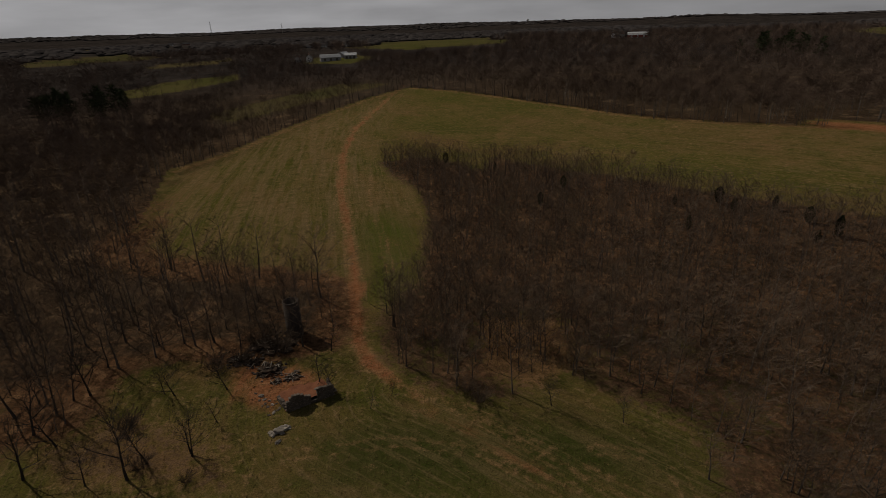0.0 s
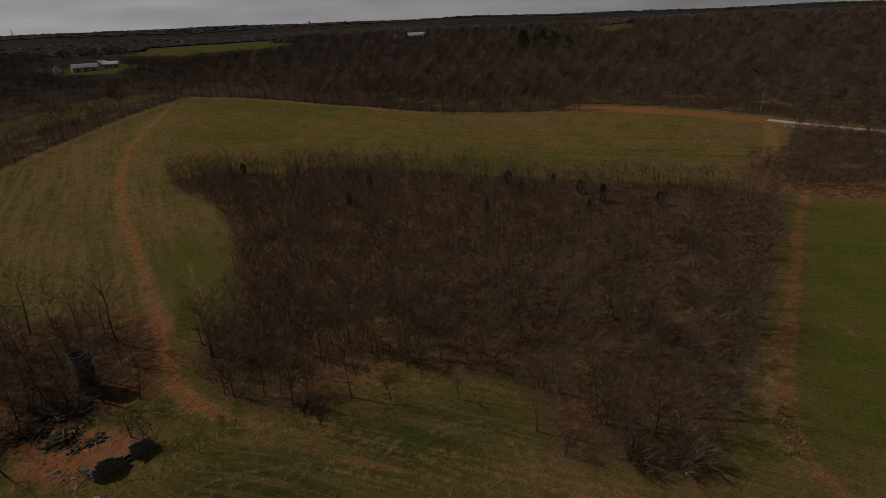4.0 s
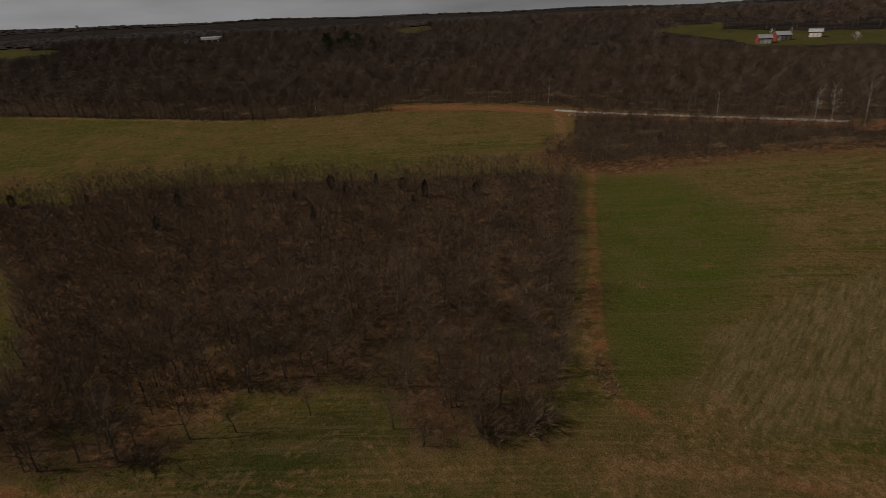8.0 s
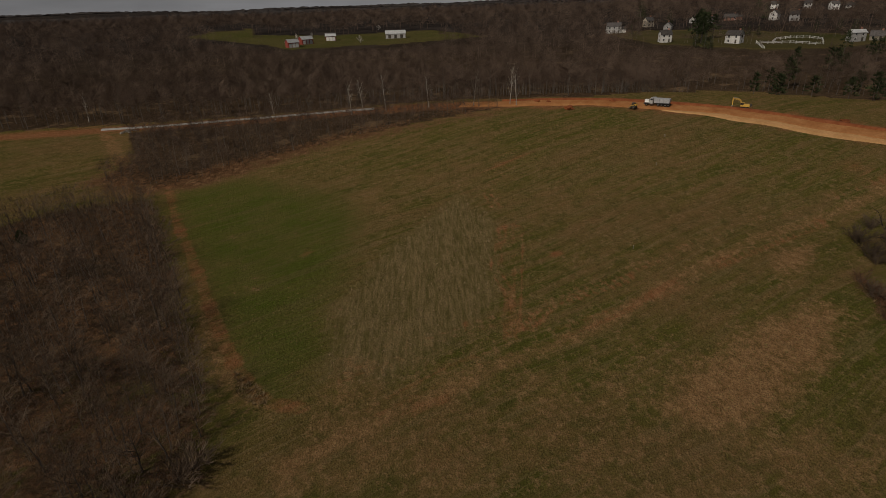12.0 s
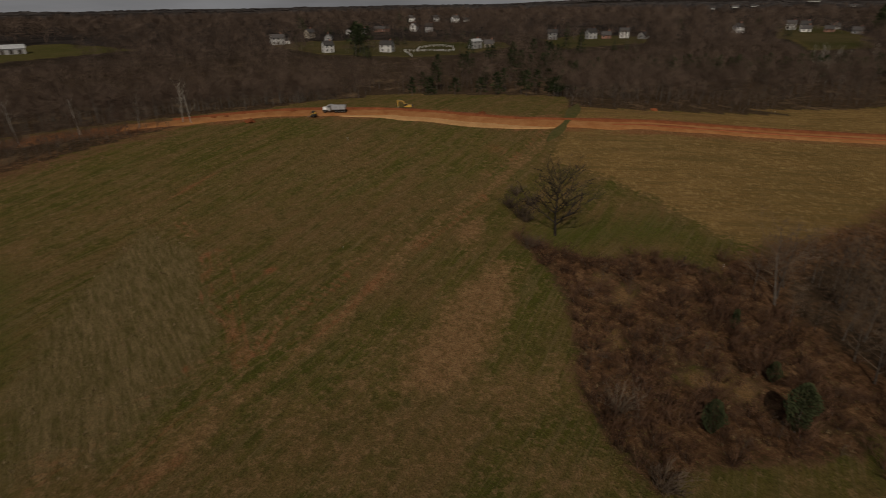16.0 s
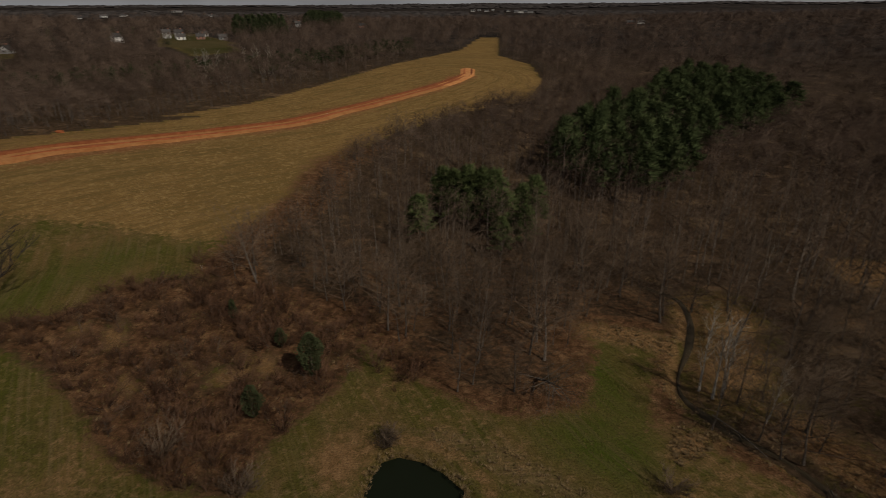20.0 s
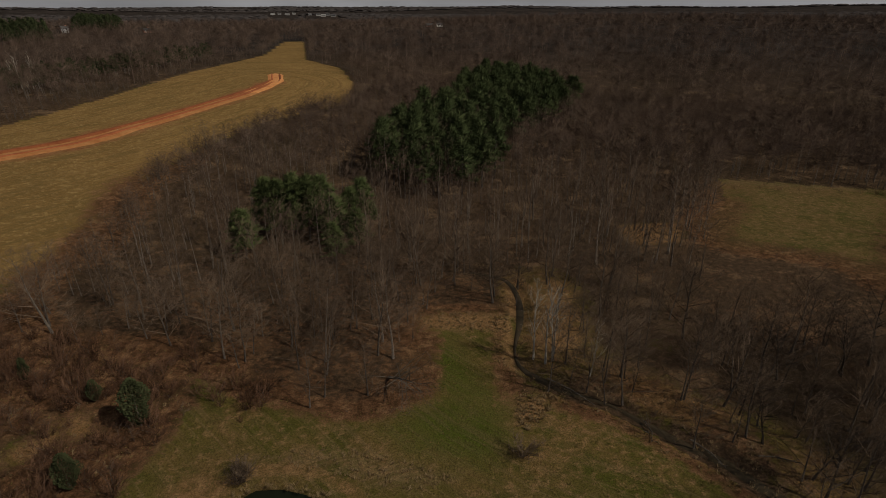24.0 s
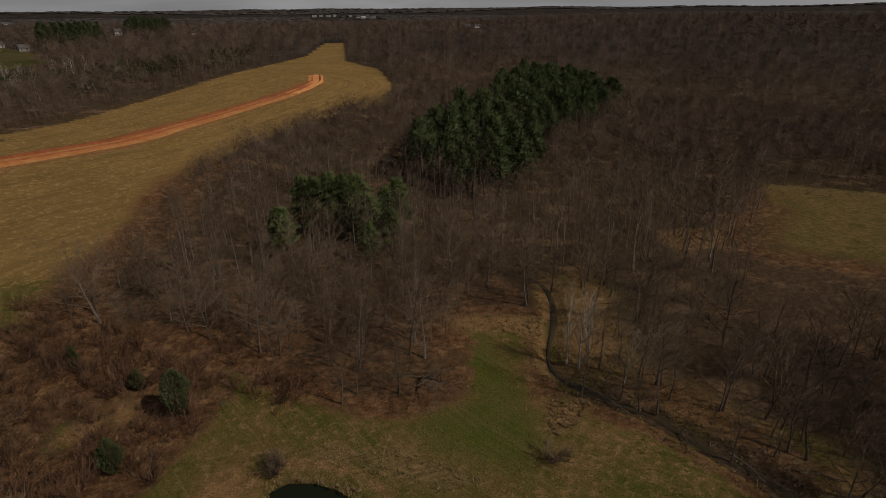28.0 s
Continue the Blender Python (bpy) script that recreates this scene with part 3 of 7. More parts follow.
PINE_BELT = [(170, -127), (218, -190), (181, -205), (138, -236), (107, -283), (69, -386), (75, -413), (118, -309), (150, -255), (206, -210), (227, -178)]
PINE_HILL = [(221, -80), (219, -120), (200, -131), (179, -150), (262, -216), (300, -163)]
PINE_LEFT = [(-206, 272), (-164, 282), (-183, 322), (-229, 313)]
PINE_NORTH = [(191, 381), (233, 341), (250, 381), (221, 420)]
PINE_VILLAGE = [(362, -114), (360, -124), (386, -136), (403, -129)]
PINE_TOWN = [(223, -435), (200, -450), (192, -470), (254, -613), (289, -573)]
PINE_FARM = [(237, -635), (192, -633), (299, -971), (389, -1069)]
DIRT_SPOTS = [(99.2, 40.3, 1.6, 2.6, 110, 0.62), (96.9, -11.1, 2.5, 1.6, 96, 0.75), (107.2, -1.0, 0.7, 2.2, 90, 0.75), (99.9, 0.4, 0.5, 5, 88, 0.6), (84.4, -1.7, 0.4, 3, 60, 0.5), (74.8, 5.5, 0.6, 2.2, 86, 0.75), (82.1, -24.9, 1.4, 7, 146, 0.6), (56.7, 10.8, 2, 4, 140, 0.55), (58.3, 7.9, 2, 2.5, 140, 0.5), (141.3, -1.2, 5, 12, 130, 0.5), (95.7, 30.7, 1, 4, 60, 0.3), (-18.6, 99.3, 1.6, 6, 0, 0.8), (-15.5, 78.9, 1.2, 5, 5, 0.7), (126.3, -78.4, 6, 6, 130, 0.45), (102.7, -0.7, 0.8, 4, 100, 0.6), (167.1, 131.3, 4, 8, 50, 0.5), (164.6, 171.0, 5, 18, 140, 0.6)]
NORTH_FIELD = [(-79.0, 116.9), (-103.0, 196.3), (-66.1, 281.3), (-23.0, 339.5), (-31.5, 233.0), (-21.9, 184.0), (-8.2, 157.2), (-5.7, 127.4), (-11.3, 98.4), (-23.9, 104.1), (-50.6, 110.7)]
RUIN_TREES = [(-33.7, 83.0, 8.0), (-20.6, 78.1, 6.6), (-34.5, 68.0, 6.4), (-33.2, 60.7, 4.7), (-20.7, 69.4, 6.0), (-18.5, 67.9, 5.1), (-33.9, 54.3, 7.7), (-43.7, 67.2, 5.3), (-29.9, 79.6, 8.3), (-26.2, 81.3, 4.5), (-12.0, 62.8, 3.5), (-9.2, 65.6, 3.1)]
LEFT_TREES = [(-34.1, 54.5, 6.7), (-56.8, 65.9, 9.0), (-55.0, 67.2, 10.2), (-40.4, 50.5, 11.2), (-39.3, 53.2, 7.7), (-57.7, 58.7, 10.8), (-53.1, 56.5, 8.6), (-42.0, 66.8, 6.5), (-53.5, 50.8, 10.6), (-45.1, 49.7, 6.2)]
MEADOW_TREES = [(13.8, 62.5, 5.2), (22.8, 58.6, 4.6), (10.5, 76.1, 5.1), (43.5, 42.2, 8.0), (34.6, 54.8, 4.0), (34.7, 64.2, 4.3), (19.9, 68.0, 4.7), (37.7, 40.8, 4.2), (30.6, 43.3, 4.6)]
LONE = [(83.4, -67.3, 14.6)]
PALE_TREES = [(-28.4, -66.4, 14.5), (-32.2, -67.2, 13.5), (-29.7, -64.7, 16.5), (-31.1, -65.1, 15.3), (-35.0, -60.4, 11.3), (-33.0, -78.0, 10.0), (-52.2, -104.3, 10.9)]
PALE_GROVE = [(140.4, -238.6, 9), (137.0, -236.3, 10), (137.9, -242.0, 9), (134.3, -239.8, 10), (133.5, -243.0, 9), (132.4, -246.3, 9), (129.6, -243.8, 8), (120.8, -262.6, 8), (119.6, -266.4, 8), (188.8, -2.6, 13), (186.6, -4.8, 12), (197.4, 50.8, 11), (192.4, 25.7, 11), (187.8, 80.8, 10), (189.0, 9.7, 11), (189.4, 154.3, 11), (189.5, 53.0, 11), (190.4, 40.7, 13), (112.0, 219.3, 10), (150.2, -255.5, 13), (147.6, -255.5, 13), (145.7, -255.5, 13), (144.4, -255.5, 13), (142.0, -255.5, 12), (139.8, -255.5, 13), (136.8, -255.5, 12), (134.1, -272.0, 13), (130.9, -272.2, 12), (127.7, -272.3, 14), (123.5, -272.6, 14), (121.2, -272.7, 12)]
VALLEY_EDGE = [(-115.1, -138.9), (-126.8, -134.3), (-141.7, -127.9), (-155.9, -121.6), (-164.0, -116.6)]
GRASS_CROSSING = [(123.6, -94), (128.8, -102.1), (134.1, -109.6), (140.5, -116.4), (147.9, -124.7)]
STAKES = [(149.7, -43.7), (133.9, -38.0), (150.0, -43.7), (97.8, -25.6), (59.0, -88.5), (145.9, -128.0), (112.3, -177.0), (68.9, -198.6), (59.5, -89.2)]
SOIL_HEAPS = [(190.1, -11.8, 3.0), (191.7, -16.7, 2.6), (179.0, -21.4, 4.0), (188.4, -15.6, 2.4), (151.4, -89.0, 3), (132.3, -144.0, 2.5), (184.1, -36.1, 3)]
FALLEN = (-5.7, -63.8)
CEDARS = [(45.9, -74.8, 3.8), (27.5, -62.6, 7.7), (32.5, -53.3, 5.3), (34.9, -68.7, 3.6)]
WOOD_CEDARS = [(74.5, 142.6, 5.8), (85.4, 134.6, 5.0), (88.8, 125.8, 5.4), (90.8, 117.7, 6.6), (101.6, 108.0, 5.1), (27.1, 151.8, 5.1), (60.8, 128.9, 4.8), (36.1, 163.7, 5.0), (16.6, 184.5, 4.1), (-0.4, 197.1, 5.0), (75.8, 136.8, 4.3), (84.8, 115.8, 4.1), (63.1, 144.1, 3.9)]
SHRUBS = [(-20.2, -47.6, 3.2, 3.0), (13.3, -50.8, 2.2, 2.2), (13.6, -51.9, 2.2, 2.0), (93.0, -65.1, 4.5, 4.0), (98.1, -65.6, 3, 3.6), (97.1, -70.6, 3, 3.2), (102.4, -70.1, 3, 3.0), (90.8, -65.0, 3, 2.4), (81.5, -59.4, 3, 3), (13.8, -50.5, 2.5, 2.4), (3.8, 63.6, 3, 2.4), (-38.3, 73.2, 2.5, 3.0), (-45.3, 59.6, 4, 3), (-39.6, 52.3, 3.5, 2.2), (-32.8, 49.9, 2.5, 1.6), (-33.4, 80.5, 3, 4), (-34.7, 75.4, 2.5, 3), (-29.0, 78.6, 2.5, 4), (2.1, 66.2, 3, 2.2), (42.3, 36.5, 3.5, 4), (37.4, 38.9, 3, 4), (45.1, 36.0, 3, 4), (28.7, -41.1, 3, 3.5), (40.4, -45.8, 4.5, 4)]
PINES = [(16.1, -125.3, 13), (12.8, -122.1, 14), (9.7, -123.2, 15), (6.5, -121.3, 15), (3.2, -123.9, 14), (0.9, -117.4, 12), (-3.2, -121.3, 12), (-6.1, -124.0, 13), (19.9, -113.0, 11), (1.2, -108.8, 9), (-4.0, -113.5, 10)]
ROAD_END = [(32.7, -263.2), (27.5, -277.0), (25.5, -291.2), (25.3, -305.9), (26.4, -322.5)]
CREEK_LOGS = [(-28.7, -61.3, 14, 118), (-41.8, -45.6, 9, 100), (-47.8, -41.5, 8, 150), (-37.9, -49.9, 7, 70), (-69.2, -71.6, 9, 60), (-76.6, -46.8, 8, 80)]
HOMES = [(445.7, -82.2, 16.2, 2, 0, 10), (477.0, -114.4, 10.3, 2, 2, 40), (453.0, -123.5, 9.9, 1, 1, 80), (381.3, -102.8, 10.8, 2, 0, 20), (361.8, -137.9, 13.9, 2, 0, -25), (482.9, -162.0, 8.6, 1, 1, 0), (494.4, -182.6, 15.5, 1, 3, 0), (488.2, -153.2, 6.4, 1, 0, 50), (612.6, -265.6, 7.7, 2, 0, 0), (591.8, -286.6, 9.7, 2, 0, 0), (556.4, -291.5, 10.5, 2, 0, 30), (568.8, -311.7, 6.1, 1, 0, 0), (477.6, -208.8, 7.1, 2, 0, 70), (461.4, -215.9, 7.0, 2, 1, 0), (342.2, -194.7, 11.6, 2, 4, 30), (342.4, -205.7, 8.4, 1, 2, 0)]
HOMES_TWO = [(351.1, -266.0, 6.5, 2, 1, 0), (336.6, -290.4, 5.6, 2, 1, 30), (331.6, -300.6, 5.6, 1, 3, 0), (325.3, -312.1, 8.5, 2, 0, 0), (312.1, -318.2, 6.6, 1, 1, 60), (754.6, -933.5, 15.1, 1, 0, 0), (806.7, -1062.7, 19.6, 1, 0, 20), (802.9, -1113.9, 17.3, 1, 0, 0), (953.0, -1551.7, 34.4, 1, 0, 0), (655.1, -1192.4, 17.1, 1, 0, 0), (300.3, -404.1, 7.4, 2, 0, 30), (276.3, -450.1, 6.7, 1, 0, 0), (264.5, -459.6, 7.8, 1, 3, 0), (244.4, -459.3, 6.6, 1, 1, 0), (275.2, -602.9, 9.7, 1, 1, 0), (268.0, -691.7, 10.9, 2, 3, 20)]
HOMES_THREE = [(295.8, -461.0, 8.1, 2, 0, 0), (285.6, -463.0, 6.9, 2, 1, 0), (278.1, -488.4, 8.3, 1, 0, 30), (-156.0, -763.8, 11.5, 1, 0, 10), (-141.0, -757.8, 12.9, 1, 3, 0), (266.7, -690.0, 9.3, 2, 1, 0), (192.0, -710.1, 12.4, 1, 3, 20), (-658.3, 1392.1, 19.4, 1, 0, 0), (-654.1, 1460.6, 23.5, 1, 3, 0), (-231.7, 990.6, 10.7, 1, 1, 0), (-206.3, 996.7, 15.0, 1, 0, 0), (-136.3, 578.8, 5.6, 2, 0, 80), (-149.1, 584.2, 7.6, 1, 1, 0), (-166.3, 984.1, 6.3, 1, 0, 0), (253.4, 863.1, 7.6, 2, 0, 80), (259.8, 842.8, 13.0, 1, 1, 0)]
BARNS = [(-114.8, 577.0, 19.8, 0, 8), (-107.9, 615.7, 10.5, 0, 50), (-96.0, 589.1, 12.5, 0, -5), (279.8, 833.7, 27.7, 1, 0), (408.7, 153.8, 8.3, 1, 20), (429.2, 150.6, 9.6, 1, 30), (451.4, 137.4, 6.9, 1, 0), (463.5, 86.8, 15.9, 0, 0)]
BLOSSOM = [(419.8, 105.0, 7.0), (469.3, 158.5, 5), (461.1, 169.3, 5.0), (525.3, 113.0, 6)]
LAWN_CONIFERS = [(350.4, -112.2, 9), (344.2, -115.5, 9), (338.8, -117.1, 7), (391.6, -153.7, 6), (390.1, -157.0, 6), (387.8, -161.9, 6), (573.1, -132.3, 12), (426.1, -91.3, 8), (290.7, -231.3, 14), (273.3, -228.6, 15), (351.6, -398.5, 12), (320.7, -428.6, 12), (298.1, -422.7, 13), (287.3, -432.2, 10), (260.6, -525.6, 12), (233.5, -647.1, 10), (220.2, -655.8, 11), (285.3, -680.6, 12)]
VILLAGE_CONIFERS = [(510, -115.2, 19), (465.1, -127.3, 13), (401.1, -157, 6), (392.5, -157.5, 7), (388.7, -161.9, 7), (501, -204.8, 17), (485.1, -205, 13), (364.1, -205.3, 11), (387.3, -209.3, 9), (396.2, -200.1, 8), (369.7, -237.5, 10), (349.7, -278.6, 11), (324, -271.3, 11), (339.2, -239, 7), (347.5, -393.9, 9), (318.6, -421.8, 11), (298.3, -423, 12), (298.1, -406.6, 10), (257.7, -397.7, 9), (255.5, -399.1, 8), (280.9, -531.9, 10), (268.6, -541.3, 11), (207.7, -438.5, 8), (208.9, -451.3, 8), (212.3, -434.9, 7), (273.7, -653.6, 12), (231.8, -650, 12), (224.2, -654.7, 13), (216.3, -660, 13), (216.6, -690.4, 12), (218.5, -797.7, 12), (211.9, -801.1, 12), (263.5, -255.9, 8), (273.7, -255.5, 8), (255, -255.1, 7), (351.2, -266.1, 9), (357.6, -119.7, 9), (370.3, -119.1, 8), (350.8, -120.6, 8), (387.7, -121.6, 8)]
DITCH = [(-49.3, 56.5), (-46.2, 61.9), (-36.5, 58.3), (-29.9, 55.0), (-26.7, 50.1), (-33.8, 47.6), (-47.8, 50.7), (-53.2, 55.5)]
TRUCK = (174.9, -47.4)
EXCAVATOR = (166.5, -69.5)
LOADER = (173.6, -40.1)
FENCE_A = [(331.6, -142.9), (355.0, -147.8), (349.2, -155.2), (348.3, -163.4), (336.8, -171.7), (337.4, -176.0), (353.2, -183.1), (363.1, -180.8), (367.3, -171.9), (362.9, -162.0), (351.8, -155.3)]
SILO = (-28, 83.5, 6.8)
WALL_A = (-23.8, 62.6)
WALL_B = (-18.0, 66.3)
BOULDERS = [(-24.0, 58.4, 1.5), (-23.5, 56.5, 0.7), (-24.8, 58.0, 1.0), (-23.2, 59.2, 1.2)]
HEAPS = [(-29.5, 72.7, 2.6, 1.3), (-31.2, 79.9, 4.0, 1.6), (-35.3, 75.5, 2.0, 1.0), (-25.2, 70.9, 1.4, 0.6), (-27.4, 69.6, 0.8, 0.4), (-32.7, 75.0, 1.6, 0.8)]
STONES = [(-28.0, 65.4, 0.5), (-27.0, 63.7, 0.4), (-26.5, 64.2, 0.5), (-25.4, 62.9, 0.4), (-28.8, 66.2, 0.7), (-25.8, 62.4, 0.5), (-25.2, 63.4, 0.4), (-29.8, 66.9, 0.4), (-27.2, 65.1, 0.4), (-26.0, 64.4, 0.3), (-27.6, 64.4, 0.4), (-27.9, 63.9, 0.3), (-28.7, 65.2, 0.4), (-26.3, 61.9, 0.4)]
MAST_TOPS = [(-926, 2322, 106.8), (-666, 2410, 93.0)]
TANK_TOPS = [(431, 2969, 85.2), (1121, 3104, 78.5)]
CULVERT = (175.2, 129.4)
TOWN = [(131.6, -1771.7), (132.3, -2079.1), (87.9, -1709.2), (83.1, -2042.2), (24.5, -1639.7), (2.4, -1579.8), (-10.1, -1537.2), (-21.9, -1566.7), (-35.1, -1525.7)]
LANDMARKS = [(x, y, w) for x, y, w, *_ in HOMES + HOMES_TWO + HOMES_THREE + BARNS] + [(x, y, 30) for x, y in TOWN] + [(x, y, 4) for x, y in FENCE_A]


def resample(line, step):
    pts = [Vector((*p, 0)) for p in line]
    out = []
    for q in range(len(pts) - 1):
        p = [pts[max(q - 1, 0)], pts[q], pts[q + 1], pts[min(q + 2, len(pts) - 1)]]
        n = max(1, int((p[2] - p[1]).length / step))
        for k in range(n):
            u = k / n
            out.append(Vector([spline(p[0][c], p[1][c], p[2][c], p[3][c], u) for c in range(2)] + [0]))
    return out + [pts[-1]]


def is_wood(x, y):
    """Where tall woods stand."""
    open_land = inside(OPEN, x, y) | inside(CROP, x, y) | inside(GLADE, x, y) | inside(VALLEY, x, y) | inside(SCRUB, x, y) | (np.hypot(x, y) < 46)
    open_land |= off_line(ROAD, x, y) < 9
    open_land |= off_line(GRAVEL_ROAD, x, y) < 5
    for poly in CLEARINGS:
        open_land |= inside(poly, x, y)
    return ~open_land | inside(RIDGE_WOOD, x, y) | inside(LEFT_WOOD, x, y)


def build_ground():
    bear = np.radians(np.concatenate([np.arange(-45, 240, 0.4), np.arange(240, 315, 1.5)]))
    radii = np.concatenate([np.linspace(2, 40, 8), np.geomspace(41, 600, 230), np.geomspace(610, 4900, 45)])
    b, r = np.meshgrid(bear, radii)
    x, y = r * np.sin(b), r * np.cos(b)
    z = height(x, y)
    a = np.zeros((*x.shape, 4))
    a[..., 3] = 1
    c, d, e = a.copy(), a.copy(), a.copy()
    wood = is_wood(x, y) * 1.0
    creek_away = off_line(CREEK, x, y)
    blur = wood
    for axis, reach in ((0, 4), (1, 9)):
        blur = sum(np.roll(blur, k, axis) for k in range(-reach, reach + 1)) / (2 * reach + 1)
    close = np.clip((210 - r) / 60, 0, 1)
    blur = np.where(r > 600, wood, blur)
    litter = np.maximum.reduce([wood, soft_inside(YOUNG, x, y, 3), soft_inside(SCRUB, x, y, 2), soft_inside(CREEKSIDE, x, y, 1.5) * 0.9, 0.5 * soft_inside(DITCH, x, y, 3)])
    flood = soft_inside(FLOOD, x, y, 6)
    flats = flood * np.clip((15 - creek_away) / 6, 0, 1)
    litter = litter * (1 - 0.15 * flood) * (1 - 0.85 * flats)
    a[..., 0] = np.where((soft_inside(CREEKSIDE, x, y, 1.0) > 0) & (wood < 1), litter * 0.8, litter)
    a[..., 1] = soft_inside(CROP, x, y, 3.5)
    r_lane = off_line(LANE, x, y)
    twin = np.exp(-((r_lane - 0.9) / 0.5) ** 2) * 0.75
    lane = np.where(y > 112, np.maximum(twin * 0.8, 0.72 * np.exp(-(r_lane / 1.5) ** 2)) * np.clip(1.15 - (y - 112) / 900, 0.8, 1), np.clip(1.25 - r_lane / 1.5, 0, 0.8) * np.clip((y - 58) / 14, 0.3, 1))
    edge = np.clip(1.2 - off_line(EDGE_LANE, x, y) / 1.6, 0, 0.62)
    spots = np.zeros(x.shape)
    for sx, sy, rx, ry, turn, power in DIRT_SPOTS:
        w = radians(turn)
        u, v = (x - sx) * math.sin(w) + (y - sy) * math.cos(w), (x - sx) * math.cos(w) - (y - sy) * math.sin(w)
        spots = np.maximum(spots, power * np.exp(-((u / ry) ** 2 + (v / rx) ** 2)))
    verge = np.clip(1.25 - off_line(ROAD, x, y) / 8.5, 0, 1)
    a[..., 2] = np.maximum.reduce([lane, edge, soft_inside(RUIN_YARD, x, y, 2.5) * 0.95, spots, verge])
    c[..., 0] = np.maximum.reduce([1.1 * soft_inside(BRIGHT, x, y, 7), 1.0 * soft_inside(LUSH, x, y, 6), 1.15 * soft_inside(MEADOW, x, y, 4), *[0.75 * soft_inside(p, x, y, 5) for p in LUSH_PATCHES]])
    c[..., 1] = np.maximum.reduce([1.05 * soft_inside(STRAW, x, y, 3.5), soft_inside(VALLEY, x, y, 3) * 0.2, *[0.95 * soft_inside(p, x, y, 2) for p in PALE_GRASS]])
    bank = np.minimum(off_line(CREEK, x, y), np.where(inside(POND, x, y), 0, off_line(POND + POND[:1], x, y)))
    # dark creek and pond banks; painted tree shade on the valley floor
    c[..., 2] = np.maximum(np.clip(1.2 - bank / 1.2, 0, 1) * 0.5, 1.2 * soft_inside(SHADED_FLOOR, x, y, 4))
    sedge = np.exp(-((bank - 3.2) / 1.3) ** 2)
    d[..., 0] = soft_inside(NORTH_FIELD, x, y, 10)
    d[..., 1] = np.clip((x - 55) / 30, 0, 1) * (y < 120) * (1 - soft_inside(BRIGHT, x, y, 8) * 0.6)
    d[..., 2] = np.maximum.reduce([1.0 * soft_inside(DITCH, x, y, 4), np.clip(1.2 - r_lane / 2.6, 0, 0.85) * np.clip((y - 64) / 10, 0, 1), np.clip(1.1 - off_line(TRACK, x, y) / 2.2, 0, 0.75), 0.3 * flood, 1.0 * flats, 0.5 * soft_inside(VALLEY, x, y, 3), 0.42 * soft_inside(GLADE, x, y, 4) * (1 - soft_inside(MEADOW, x, y, 4)), *[1.2 * soft_inside(p, x, y, 2) for p in (PALE_BANK, PALE_REEDS)], *[1.1 * soft_inside(p, x, y, 3) for p in TAN_PATCHES], *[np.clip(1.2 - off_line(q, x, y) / 2.6, 0, 0.8) for q in FIELD_EDGES]])
    d[..., 2] = np.maximum(d[..., 2], 0.42 * np.clip((82 - r) / 15, 0, 1) * np.clip((x - 20) / 10, 0, 1) * (y < 25) * (wood < 1))
    a[..., 0] *= 1 - 0.7 * np.maximum.reduce([soft_inside(p, x, y, 2) for p in THICKET_GAPS])
    a[..., 2] = np.maximum(a[..., 2], 0.56 * np.exp(-(np.abs(off_line(WHEELS_D, x, y) - 0.9) / 0.8) ** 2))
    for line in WHEEL_LINES:
        w = np.abs(off_line(line, x, y) - 0.8)
        d[..., 2] = np.maximum(d[..., 2], 0.55 * np.exp(-(w / 0.5) ** 2))
        if line in (WHEELS_E, WHEELS_F, WHEELS_K, WHEELS_L, WHEELS_M, WHEELS_N):
            a[..., 2] = np.maximum(a[..., 2], (0.4 if line is WHEELS_F else 0.62) * np.exp(-(w / 0.45) ** 2))
    front = soft_inside(YOUNG, x, y, 3) * np.clip((115 - r) / 40, 0, 1)
    d[..., 2] = np.maximum.reduce([d[..., 2], 0.6 * front, *[1.35 * soft_inside(p, x, y, 2) for p in THICKET_GAPS + [YOUNG_GAP]]])
    a[..., 0] *= (1 - 0.3 * front) * (1 - 0.8 * soft_inside(YOUNG_GAP, x, y, 3))
    strip = np.clip(4.5 * blur * (1 - blur), 0, 1) * close
    d[..., 2] = np.maximum.reduce([d[..., 2], 0.85 * sedge, 0.9 * strip * (1 - np.clip(wood, 0, 1))])
    gap = np.maximum.reduce([soft_inside(p, x, y, 2) for p in THICKET_GAPS])
    scrub = (1 - 0.8 * gap) * np.maximum(soft_inside(SCRUB, x, y, 2.5), np.clip(8 * blur, 0, 1) * np.clip(2.5 - off_line(SCRUB + SCRUB[:1], x, y) / 4, 0, 1))
    e[..., 1] = np.clip(np.maximum.reduce([scrub, 0.9 * strip, 0.5 * blur * np.clip((140 - r) / 60, 0, 1) * (1 - flood), 0.45 * flats, 0.45 * soft_inside(YOUNG, x, y, 3)]) * np.clip(bank / 2 - 0.6, 0, 1), 0, 1)
    pale = np.maximum.reduce([soft_inside(PALE_BANK, x, y, 2), soft_inside(PALE_REEDS, x, y, 2), 0.85 * flats])
    a[..., 0] *= 1 - 0.9 * pale
    e[..., 1] *= 1 - 0.75 * pale
    e[..., 2] = np.maximum.reduce([soft_inside(p, x, y, 6) for p in CLEARINGS]) * np.clip((r - 200) / 60, 0, 1) + 0.35 * soft_inside(VALLEY, x, y, 3)
    green = np.maximum.reduce([soft_inside(p, x, y, 6) for p in GREEN_CLEARINGS]) * np.clip((r - 200) / 60, 0, 1)
    c[..., 0] = np.maximum(c[..., 0], green)
    e[..., 2] = e[..., 2] * (1 - 0.4 * green)
